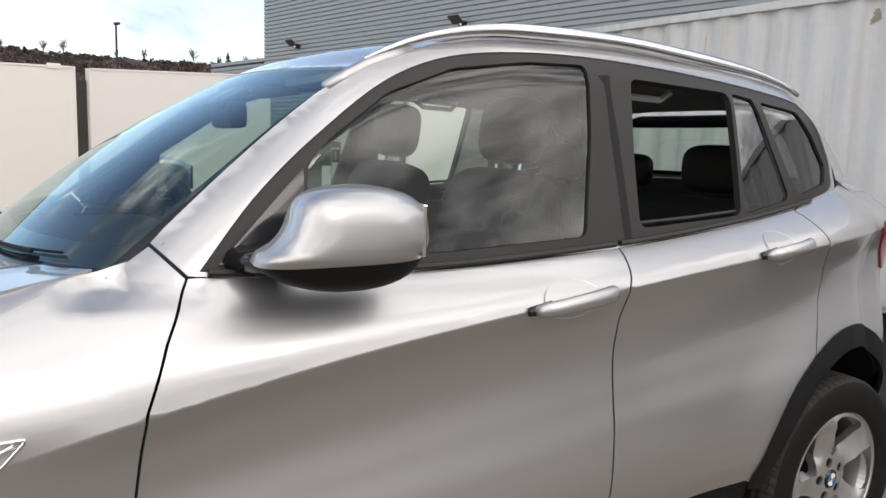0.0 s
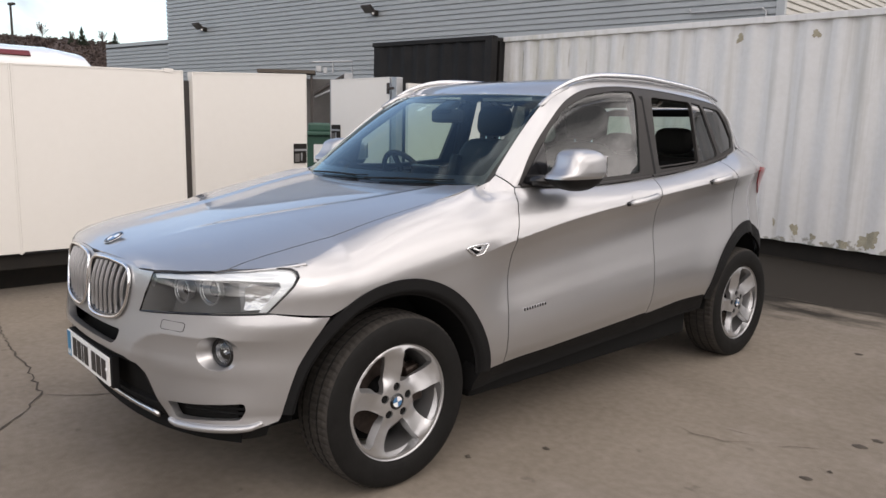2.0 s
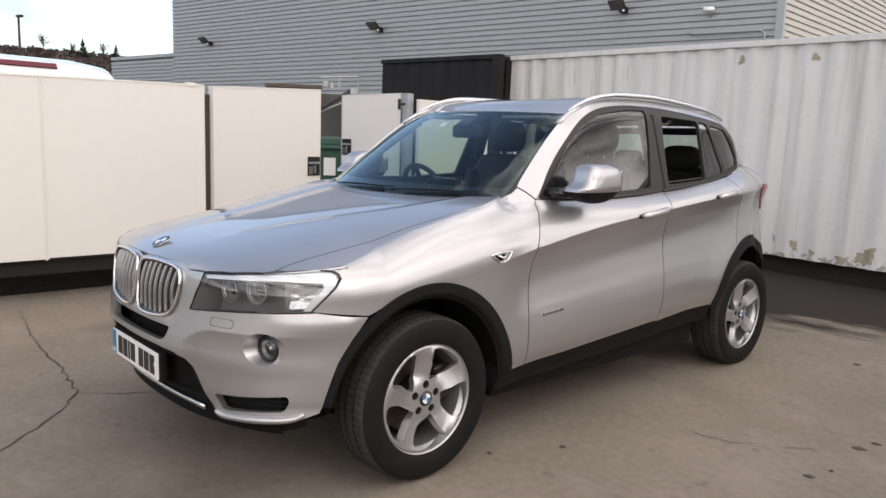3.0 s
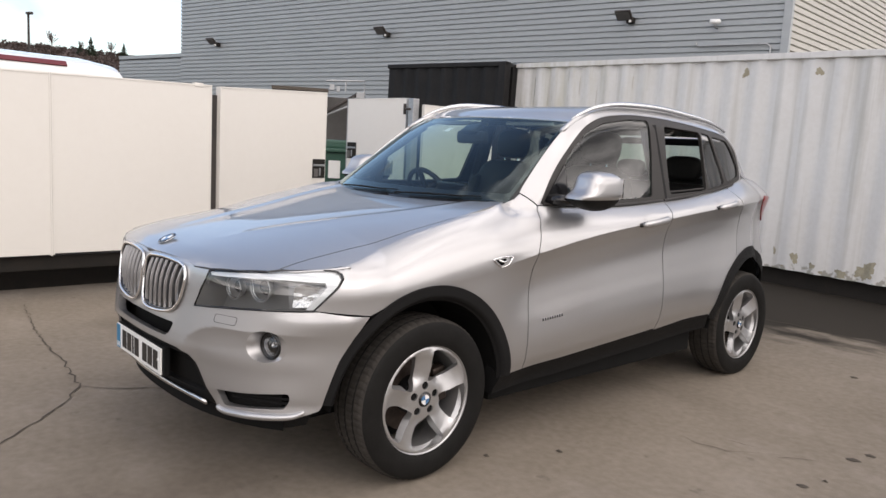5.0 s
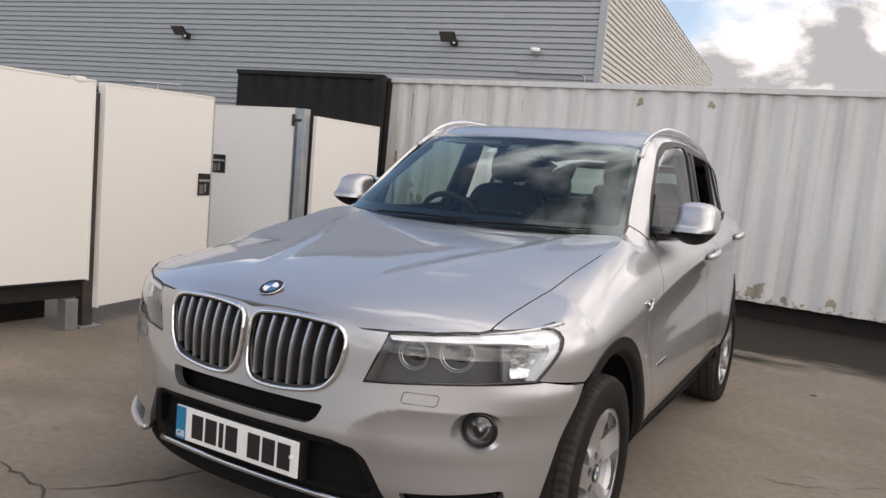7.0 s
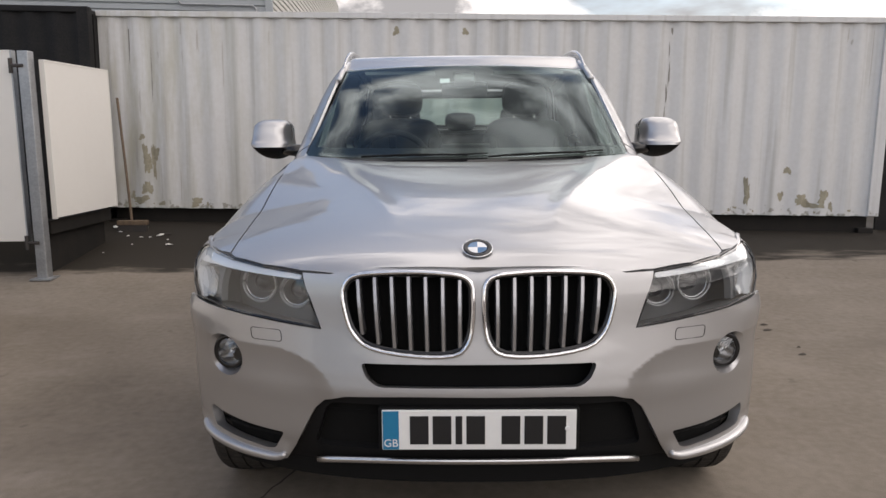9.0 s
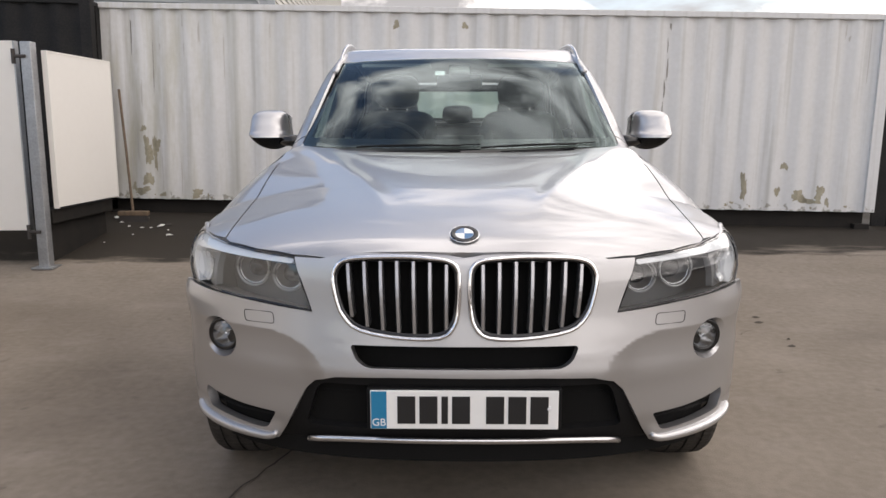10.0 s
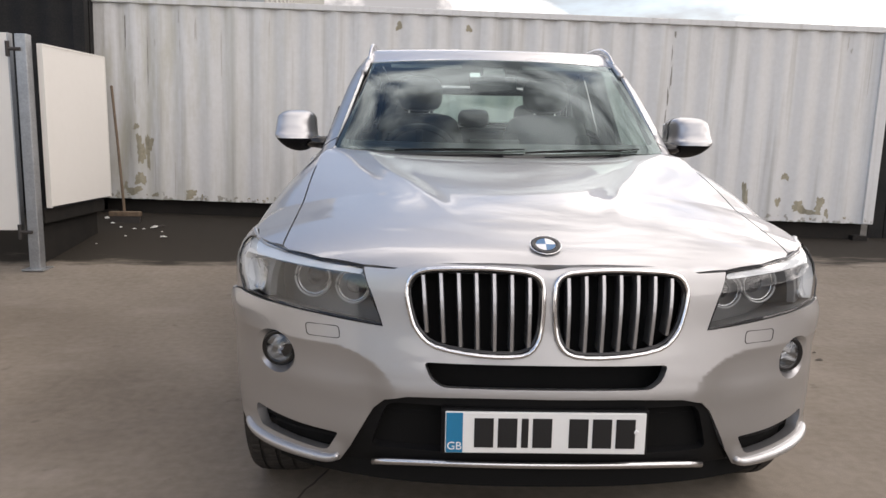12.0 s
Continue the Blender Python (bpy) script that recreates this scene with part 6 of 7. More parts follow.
# lower black apron with intake
ap = [(0.0, 0.578), (0.36, 0.574), (0.425, 0.556), (0.46, 0.52), (0.49, 0.46), (0.52, 0.40), (0.55, 0.348), (0.62, 0.340), (0.78, 0.350), (0.84, 0.368), (0.82, 0.325), (0.72, 0.287), (0.5, 0.262), (0.0, 0.252)]
ap_l = [(th_x(x, z), z) for x, z in ap]
apron = ap_l + [(-a, b) for a, b in ap_l[::-1][1:-1]]
mouth = front(corners([(-0.42, 0.545), (0.42, 0.545), (0.47, 0.40), (-0.47, 0.40)], 0.03))


def apron_surf(th, z):
    x, y, zz = nose(th, z)
    return (x * 0.985, y + 0.022 + 0.05 * smoothstep(0.33, 0.25, z), zz)


skin("lower_apron", with_hole(apron, mouth), apron_surf, 0.05, 0.02, BLACK, BUMPER, "black plastic lower apron", rim=0.03)
for z in (0.42, 0.45, 0.48, 0.51):
    part("intake_bar", tube_bm([(x, nose(th_x(x, z), z)[1] + 0.07, z) for x in [-0.46 + 0.92 * i / 14 for i in range(15)]], 0.006, 5), BLACK, BUMPER)
part("chrome_strip", tube_bm([(x, nose(th_x(x, 0.36), 0.36)[1] + 0.005, 0.368 - 0.012 * (abs(x) / 0.45) ** 4) for x in [-0.455 + 0.91 * i / 24 for i in range(25)]], 0.011, 8, flat=1.0), SATIN, BUMPER, "satin strip under the intake", smooth=True)
for s in (-1, 1):
    lip_pts = rounded([(0.548, 0.372), (0.575, 0.357), (0.66, 0.358), (0.75, 0.364), (0.815, 0.373), (0.842, 0.392)], 4, closed=False)
    part("lower_lip", tube_bm([(s * bumper_surf(th_x(x, z), z)[0], bumper_surf(th_x(x, z), z)[1] - 0.002, z) for x, z in lip_pts], lambda t: 0.008 + 0.011 * math.sin(math.pi * t) ** 0.6, 8, flat=0.8), PAINT, BUMPER, "silver lower lip", smooth=True)
    for z in (0.405, 0.425):
        part("slot_bar", tube_bm([(s * x, nose(th_x(x, z), z)[1] + 0.05, z) for x in (0.56, 0.68, 0.80)], 0.006, 5), BLACK, BUMPER)
    # headlamp washer cover outline
    wc = corners([(0.545, 0.738), (0.541, 0.706), (0.635, 0.704), (0.640, 0.736)], 0.010)
    part("washer_seam", tube_bm([(s * bumper_surf(th_x(x, z), z)[0], bumper_surf(th_x(x, z), z)[1] - 0.0003, z) for x, z in wc], 0.0012, 5, closed=True), TRIM, BUMPER, "thin seam round the washer cover")
    # tow-eye / fog lamp
    fx, fy, fz = nose(th_x(FOG_C[0], FOG_C[1]), FOG_C[1])
    fog = place("fog_lamp", None, CAR, "round clear fog lamp in a silver recess")
    fm = pose(s * (fx - 0.006), fy + 0.030, fz, 0, 0, -90 + s * 14)
    bm = bmesh.new()
    ang = [math.tau * i / 24 for i in range(24)]
    rim_o = [bm.verts.new(bumper_surf(s * th_x(FOG_C[0] + FOG_R[0] * math.cos(a), FOG_C[1]), FOG_C[1] + FOG_R[1] * math.sin(a))) for a in ang]
    rim_i = [bm.verts.new(fm @ Vector((-0.012, s * 0.053 * math.cos(a), 0.053 * math.sin(a)))) for a in ang]
    for k in range(24):
        bm.faces.new((rim_o[k], rim_o[(k + 1) % 24], rim_i[(k + 1) % 24], rim_i[k]))
    part("recess", bm, PAINT, fog, "silver lamp recess", smooth=True)
    part("reflector", revolve_bm([(-0.012, 0.040), (-0.035, 0.034), (-0.050, 0.014), (-0.05, 0.0)], 28), FOGCUP, fog, smooth=True).matrix_basis = fm
    part("ring", revolve_bm([(-0.012, 0.054), (-0.004, 0.050), (-0.010, 0.039)], 28), GLOSSBLACK, fog, smooth=True).matrix_basis = fm
    part("bulb", revolve_bm([(-0.05, 0.010), (-0.02, 0.010), (-0.014, 0.0)], 16), CHROME, fog, smooth=True).matrix_basis = fm
    part("lens", revolve_bm([(-0.010, 0.040), (-0.003, 0.026), (0.001, 0.0)], 28), LENS, fog, smooth=True).matrix_basis = fm

# kidney grilles
for s in (1, -1):
    gr = place("kidney_grille", None, CAR, "chrome-framed grille with upright slats")

    def kid_at(x, z, d=0.0, s=s):
        px, py, _ = nose(th_x(x, z), z)
        return (s * px, py + d, z)
    loop = [kid_at(x, z, -0.008) for x, z in KID]
    part("frame", tube_bm(loop, 0.0064, 8, closed=True), CHROME, gr, "chrome frame", smooth=True)
    inner = [kid_at(0.19 + (x - 0.19) * 0.965, 0.798 + (z - 0.798) * 0.95, 0.004) for x, z in KID]
    part("inner_frame", tube_bm(inner, 0.008, 6, closed=True), GLOSSBLACK, gr, smooth=True)
    for k in range(7):
        x = 0.050 + k * 0.0455
        tops = [z for a, b in zip(KID, KID[1:] + KID[:1]) for z in [a[1] + (b[1] - a[1]) * (x - a[0]) / (b[0] - a[0])] if (a[0] - x) * (b[0] - x) < 0]
        z1, z0 = max(tops) - 0.012, min(tops) + 0.012
        bm = bmesh.new()
        rows = []
        for i in range(9):
            t = i / 8
            z = z0 + (z1 - z0) * t
            lean = x - 0.012 * (1 - t) * (k / 6)
            p = Vector(kid_at(lean, z, 0.002 - 0.012 * math.sin(math.pi * t)))
            rows.append([bm.verts.new(p + Vector((dx, dy, 0))) for dx, dy in ((-0.0065, 0.004), (-0.004, -0.004), (0.004, -0.004), (0.0065, 0.004), (0.005, 0.05), (-0.005, 0.05))])
        for A, B in zip(rows, rows[1:]):
            for q in range(6):
                bm.faces.new((A[q], A[(q + 1) % 6], B[(q + 1) % 6], B[q]))
        bmesh.ops.recalc_face_normals(bm, faces=bm.faces)
        part("slat", bm, SLAT, gr)
    back = [(th_x(x, z), z) for x, z in KID]
    skin("grille_backing", back, lambda th, z: (s * nose(th, z)[0], nose(th, z)[1] + 0.055, z), 0.2, 0.1, DARKHOLE, gr, flip=s < 0, rim=0)

# headlamps
for s in (1, -1):
    hl = place("headlamp", None, CAR, "clear headlamp with two round projectors")
    lo = lamp_outline()

    def lamp(th, z, d=0.0, s=s):
        p = Vector(nose(th, z))
        n = Vector((p.x / 0.94 ** 2, (p.y - NOSE_Y) / 0.64 ** 2, 0.4)).normalized()
        p -= n * d
        return (s * p.x, p.y, p.z)
    skin("lamp_lens", lo, lambda a, b: lamp(a, b, 0.001), 0.06, 0.03, LENS, hl, flip=s < 0, rim=0).visible_shadow = False
    edge = [lamp(a, b, 0.002) for a, b in lo]
    part("lamp_seal", tube_bm(edge, 0.0042, 6, closed=True), GLOSSBLACK, hl)
    skin("bezel", lo, lambda a, b: lamp(a, b, 0.15), 0.06, 0.02, LAMPDARK, hl, flip=s < 0, rim=0)
    bm = bmesh.new()
    ring = [[bm.verts.new(lamp(a, b, d)) for a, b in lo] for d in (0.006, 0.15)]
    for k in range(len(lo)):
        q = (k + 1) % len(lo)
        bm.faces.new((ring[0][k], ring[0][q], ring[1][q], ring[1][k]))
    part("bezel_wall", bm, LAMPDARK, hl)
    # eyebrow strip along the top
    top = [(th_x(x, z - 0.004), z - 0.004) for x, z in HL[2:]] + [(th_y(y - 0.006, z - 0.002), z - 0.002) for y, z in HL_Y]
    under = [(th_y(-0.556, 0.786), 0.786), (th_y(-0.520, 0.832), 0.832), (th_y(-0.484, 0.872), 0.872), (th_y(-0.485, 0.889), 0.889), (th_x(0.775, 0.894), 0.894), (th_x(0.70, 0.891), 0.891), (th_x(0.60, 0.886), 0.886), (th_x(0.492, 0.880), 0.880)]
    skin("brow_strip", top + under, lambda a, b: lamp(a, b, 0.009), 0.03, 0.008, BROW, hl, "chrome brow and outer surround, its sky reflection painted white", flip=s < 0, rim=0.03)
    # outer bright housing and indicator bowl
    oh = [(th_x(0.790, 0.785), 0.785), (th_x(0.782, 0.85), 0.85), (th_x(0.768, 0.897), 0.897), (th_x(0.80, 0.906), 0.906), (th_y(HL_END_Y - 0.012, 0.905), 0.905), (th_y(-0.452, 0.85), 0.85), (th_y(-0.523, 0.790), 0.790)]
    skin("outer_housing", corners(oh, 0.008), lambda a, b: lamp(a, b, 0.040), 0.03, 0.015, LAMPDARK, hl, "dark outer lamp housing", flip=s < 0, rim=0.02)
    ib = [(th_x(0.800, 0.795), 0.795), (th_x(0.794, 0.868), 0.868), (th_x(0.806, 0.885), 0.885), (th_y(-0.47, 0.872), 0.872), (th_y(-0.495, 0.84), 0.84), (th_y(-0.535, 0.798), 0.798)]
    skin("indicator_bowl", corners(ib, 0.012), lambda a, b: lamp(a, b, 0.021 + 0.015 * smoothstep(0.79, 0.83, b) * smoothstep(0.89, 0.85, b)), 0.012, 0.006, FACETS, hl, "bright faceted indicator bowl", flip=s < 0, rim=0.008)
    for px, pz, pr in ((0.520, 0.828, 0.047), (0.636, 0.840, 0.053)):
        c = Vector(lamp(th_x(px, pz), pz, 0.0)) + Vector((-0.006 * s, 0.098, 0.0))
        m = Matrix.Translation(c) @ pose(0, 0, 0, 0, 0, -90 + s * (8 if px < 0.6 else 14))
        part_ring = tube_bm([m @ Vector((0.012, pr * math.cos(a), pr * math.sin(a))) for a in [math.tau * i / 32 for i in range(32)]], 0.0036, 6, closed=True)
        part("light_ring", part_ring, REFLECT, hl, "pale light ring", smooth=True)
        b2 = tube_bm([m @ Vector((0.006, pr * 0.88 * math.cos(a), pr * 0.88 * math.sin(a))) for a in [math.tau * i / 32 for i in range(32)]], 0.0025, 6, closed=True)
        part("chrome_ring", b2, CHROME, hl, smooth=True)
        part("bowl", revolve_bm([(0.004, pr * 0.92), (-0.02, pr * 0.8), (-0.03, pr * 0.55)], 32), REFLECT, hl, smooth=True).matrix_basis = m
        part("projector_lens", revolve_bm([(-0.03, pr * 0.62), (-0.010, pr * 0.5), (0.0, pr * 0.28), (0.003, 0.0)], 32), GLOSSBLACK, hl, "dark glass projector", smooth=True).matrix_basis = m

# bonnet emblem: a plain ring with four quarters
def emblem(parent, m, r):
    em = place("emblem", None, parent, "round emblem with blue and white quarters")
    part("ring", revolve_bm([(0.0, r * 0.99), (0.004, r), (0.005, r * 0.66), (0.003, r * 0.64)], 36), GLOSSBLACK, em, "black ring", smooth=True).matrix_basis = m
    part("edge", tube_bm([m @ Vector((0.003, r * math.cos(a), r * math.sin(a))) for a in [math.tau * i / 36 for i in range(36)]], r * 0.035, 6, closed=True), CHROME, em, smooth=True)
    for k in range(4):
        bm = bmesh.new()
        vs = [bm.verts.new((0.006, 0, 0))] + [bm.verts.new((0.0052, r * 0.63 * math.cos(a), r * 0.63 * math.sin(a))) for a in [math.pi / 2 * (k + i / 8) for i in range(9)]]
        bm.faces.new(vs)
        part("quarter", bm, EMBLUE if k % 2 else EMWHITE, em).matrix_basis = m
    return em


emblem(HOOD, Matrix.Translation((0, -0.748, hood(0, -0.748)[2] + 0.006)) @ Vector((0, -0.46, 0.89)).to_track_quat("X", "Z").to_matrix().to_4x4(), 0.041)

# number plate: blue band and plain bars
plate = place("number_plate", None, CAR, "white number plate with dark bars and a blue band")
PY = -0.872
part("plate", box_bm((0.52, 0.008, 0.111), (0, PY, 0.487), 0.003), PLATEWHITE, plate)
part("blue_band", box_bm((0.043, 0.004, 0.107), (-0.236, PY - 0.004, 0.487), 0.001), PLATEBLUE, plate)
bx = -0.165
for k, w in enumerate((0.05, 0.05, 0.018, 0.05, None, 0.05, 0.05, 0.05)):
    if w is None:
        bx += 0.033
        continue
    part("plate_bar", box_bm((w, 0.003, 0.079), (bx + w / 2 - 0.02, PY - 0.0045, 0.487), 0.0008), INK, plate, "plain dark bar")
    bx += w + 0.011
part("plate_screw", revolve_bm([(0.0, 0.007), (0.003, 0.006), (0.004, 0.0)], 12), EMWHITE, plate).matrix_basis = pose(0.235, PY - 0.004, 0.492, 0, 0, -90)
part("plate_holder", box_bm((0.54, 0.03, 0.125), (0, PY + 0.02, 0.485), 0.006), BLACK, plate)
cu = bpy.data.curves.new("country_letters", "FONT")
cu.body, cu.size, cu.align_x, cu.extrude = "GB", 0.030, "CENTER", 0.0005
gb = new("country_letters", cu)
gb.data.materials.append(EMWHITE)
gb.parent = plate
gb.matrix_basis = pose(-0.236, PY - 0.0068, 0.442, 90, 0, 0)

# back end
tg = [(tail_th(y - 0.006, z), z) for y, z in ((3.37, 0.604), (3.37, 0.80), (3.36, 1.05), (3.33, 1.20), (3.28, 1.298))]
skin("tailgate", tg + [(-a, b) for a, b in tg[::-1]], tail, 0.1, 0.06, PAINT, CAR, flip=True, rim=0.01)
skin("rear_bumper", [(-0.98, 0.30), (0.98, 0.30), (0.98, 0.45), (0.93, 0.598), (-0.93, 0.598), (-0.98, 0.45)], lambda a, b: (tail(a, b)[0] * 0.985, tail(a, b)[1] + 0.02, b), 0.1, 0.06, BLACK, CAR, "black rear bumper", flip=True, rim=0.01)
skin("tailgate_frame", with_hole([(-1.565, 1.302), (1.565, 1.302), (1.565, 1.495), (1.40, 1.515), (1.15, 1.55), (0.7, 1.585), (-0.7, 1.585), (-1.15, 1.55), (-1.40, 1.515), (-1.565, 1.495)], [(-0.95, 1.325), (0.95, 1.325), (0.85, 1.535), (-0.85, 1.535)]), tail, 0.08, 0.05, PAINT, CAR, flip=True, rim=0.01)
skin("tailgate_trim", with_hole([(-1.5, 1.31), (1.5, 1.31), (1.5, 1.495), (1.15, 1.54), (0.7, 1.575), (-0.7, 1.575), (-1.15, 1.54), (-1.5, 1.495)], [(-0.94, 1.33), (0.94, 1.33), (0.84, 1.53), (-0.84, 1.53)]), lambda a, b: (tail(a, b)[0] * 0.97, tail(a, b)[1] - 0.025, b), 0.08, 0.05, CABIN, CAR, "black inner tailgate trim", rim=0)
rg = skin("rear_screen", [(-0.96, 1.32), (0.96, 1.32), (0.86, 1.54), (-0.86, 1.54)], lambda a, b: tuple(Vector(tail(a, b)) - Vector((0, 0.01, 0))), 0.1, 0.06, SIDEGLASS, CAR, flip=True, rim=0)
rg.visible_shadow = True
for s in (1, -1):
    tl = corners([(s * 1.535, 1.185), (s * 1.515, 1.212), (s * 1.1, 1.19), (s * 1.0, 1.12), (s * 1.20, 1.035), (s * 1.33, 1.03), (s * 1.44, 1.10)], 0.012)
    skin("tail_lamp", tl, lambda a, b: tuple(Vector(tail(a, b)) + Vector((s * 0.006, 0.006, 0))), 0.06, 0.03, RED, CAR, "red tail lamp", flip=True, rim=0.01)

# underside
part("underbody", box_bm((1.20, 3.9, 0.22), (0, 1.35, 0.36), 0.02), DARKHOLE, CAR)
part("floor_pan", box_bm((1.62, 1.80, 0.16), (0, 1.38, 0.31), 0.02), DARKHOLE, CAR)
# unseen slab added to deepen the shadow on the ground below the nose
part("shade_tray", box_bm((0.92, 0.50, 0.03), (0, -0.30, 0.262), 0.008), DARKHOLE, CAR)
part("engine_block", box_bm((1.06, 1.0, 0.55), (0, -0.12, 0.60), 0.05), DARKHOLE, CAR)
part("boot_floor", box_bm((1.16, 0.9, 0.3), (0, 2.85, 0.55), 0.03), DARKHOLE, CAR)

# ---- wheels ----
rim_dish = spline((0.0, 0.055), (0.06, 0.052), (0.10, 0.046), (0.16, 0.054), (0.195, 0.066), (0.210, 0.068), (0.222, 0.062))
HOLE_A = [math.pi / 2 + math.tau * (k + 0.5) / 5 for k in range(5)]


def rim_x(y, z):
    """Rim face: each spoke is high at its straight edge and falls off to its scooped edge."""
    r, a = math.hypot(y, z), math.degrees(math.atan2(z, y))
    p = ((a - 126 - 16) / 72) % 1.0
    tilt = 1 - p / 0.56 if p < 0.56 else (p - 0.56) / 0.44
    return 0.026 + rim_dish(r) + 0.036 * (tilt - 0.6) * smoothstep(0.068, 0.13, r) * smoothstep(0.214, 0.18, r)


RK = 1.05


def build_wheel():
    wh = place("wheel", None, CAR, "five-spoke alloy wheel with a black tyre")
    prof = [(-0.108, 0.224), (-0.118, 0.245), (-0.122, 0.280), (-0.119, 0.315), (-0.110, 0.337), (-0.092, 0.348), (-0.062, 0.3515), (-0.060, 0.345), (-0.052, 0.345), (-0.050, 0.352), (-0.006, 0.353), (-0.004, 0.346), (0.004, 0.346), (0.006, 0.353),
            (0.050, 0.352), (0.052, 0.345), (0.060, 0.345), (0.062, 0.3515), (0.092, 0.348), (0.110, 0.337), (0.116, 0.324), (0.119, 0.315), (0.1205, 0.300), (0.122, 0.280), (0.1205, 0.262), (0.118, 0.245), (0.113, 0.236), (0.108, 0.224)]
    prof = [(x * 0.9, 0.2355 + (r - 0.224) * (0.353 - 0.2355) / (0.353 - 0.224)) for x, r in prof]
    shoulder = {5, 6, 17, 18}

    def blocks(i, j):
        if j in shoulder:
            return -0.0035 if i % 3 == 0 else 0.0
        return -0.003 if (j in (9, 10, 13, 14) and i % 3 == 1) else 0.0
    tyre = part("tyre", revolve_bm(prof, 210, blocks), RUBBER, wh, "black road tyre with cut tread blocks")
    tyre.data.polygons.foreach_set("use_smooth", [abs(p.normal.x) > 0.45 for p in tyre.data.polygons])
    tyre.data.materials.append(TREAD)
    tyre.data.polygons.foreach_set("material_index", [int(math.hypot(p.center.y, p.center.z) > 0.325 and abs(p.normal.x) < 0.8) for p in tyre.data.polygons])
    part("rim_barrel", revolve_bm([(x, r * RK) for x, r in ((0.080, 0.2185), (0.090, 0.2205), (0.096, 0.226), (0.092, 0.232), (0.060, 0.216), (-0.02, 0.208), (-0.10, 0.208), (-0.108, 0.228))], 72), RIM, wh, smooth=True)
    out = [(0.2195 * math.cos(a), 0.2195 * math.sin(a)) for a in [math.tau * i / 80 for i in range(80)]]
    for a0 in HOLE_A:
        hole = [(rr * math.cos(a0 + radians(da)), rr * math.sin(a0 + radians(da))) for rr, da in
                ((0.080, 15), (0.135, 18.5), (0.183, 21), (0.204, 19.5), (0.210, 8), (0.210, -14), (0.204, -25), (0.175, -27), (0.135, -24), (0.104, -15), (0.082, 2))]
        out = with_hole(out, rounded(hole, 2))
        a1 = a0 + radians(26)
        out = with_hole(out, [(0.057 * math.cos(a1) + 0.0165 * math.cos(b), 0.057 * math.sin(a1) + 0.0165 * math.sin(b)) for b in [math.tau * i / 14 for i in range(14)]])
    skin("rim_face", out, lambda y, z: (rim_x(y, z), y * RK, z * RK), 0.012, 0.012, RIM, wh, "silver five-spoke alloy face", rim=0.034)
    part("centre_cap", revolve_bm([(0.074, 0.034), (0.082, 0.033), (0.084, 0.0)], 32), GLOSSBLACK, wh, smooth=True)
    for k in range(4):
        bm = bmesh.new()
        vs = [bm.verts.new((0.0855, 0, 0))] + [bm.verts.new((0.0848, 0.022 * math.cos(a), 0.022 * math.sin(a))) for a in [math.pi / 2 * (k + i / 6) for i in range(7)]]
        bm.faces.new(vs)
        part("cap_quarter", bm, EMBLUE if k % 2 else EMWHITE, wh)
    # bolts fill their holes in black: the holes' shade is in the colour
    for a0 in HOLE_A:
        a1 = a0 + radians(26)
        part("wheel_bolt", revolve_bm([(-0.02, 0.0165), (rim_x(0.057 * math.cos(a1), 0.057 * math.sin(a1)) - 0.007, 0.0165), (rim_x(0.057 * math.cos(a1), 0.057 * math.sin(a1)) - 0.009, 0.010), (rim_x(0.057 * math.cos(a1), 0.057 * math.sin(a1)) - 0.004, 0.008), (rim_x(0.057 * math.cos(a1), 0.057 * math.sin(a1)) - 0.004, 0.0)], 12), BLACK, wh).matrix_basis = pose(0, 0.060 * math.cos(a1), 0.060 * math.sin(a1))
    part("hub", revolve_bm([(0.034, 0.0), (0.034, 0.082), (-0.02, 0.084)], 32), BLACK, wh)
    part("brake_disc", revolve_bm([(-0.02, 0.06), (-0.02, 0.165), (-0.045, 0.165)], 48), BRAKE, wh)
    part("brake_caliper", box_bm((0.06, 0.07, 0.16), (-0.02, 0.15, 0.0), 0.012), BRAKE, wh)
    part("wheel_backing", revolve_bm([(-0.07, 0.0), (-0.07, 0.20)], 32), DARKHOLE, wh)
    return wh


WX = 0.812
wheel_l = build_wheel()
wheel_l.matrix_basis = pose(WX, 0.008, 0.352, 9)
for x, y, rz, spin in ((0.785, 2.81, 0, 22), (-WX, 0.008, 180, -10), (-0.785, 2.81, 180, 37)):
    copy_thing(wheel_l, pose(x, y, 0.349, 0, 0, rz) @ pose(0, 0, 0, spin))

# ---- cabin ----
def slab(name, size, at, bevel, material, parent, turn=None, label=""):
    return part(name, box_bm(size, at, bevel, turn), material, parent, label, smooth=False)


def pad_bm(size, at, power=0.55, tilt=0.0):
    """A stuffed pad: a sphere pulled towards a block, its edges full and round."""
    bm = bmesh.new()
    bmesh.ops.create_uvsphere(bm, u_segments=24, v_segments=14, radius=1.0)
    turn = Matrix.Rotation(radians(tilt), 3, "X")
    for v in bm.verts:
        c = Vector([math.copysign(abs(q) ** power, q) * h / 2 for q, h in zip(v.co, size)])
        v.co = turn @ c + Vector(at)
    return bm


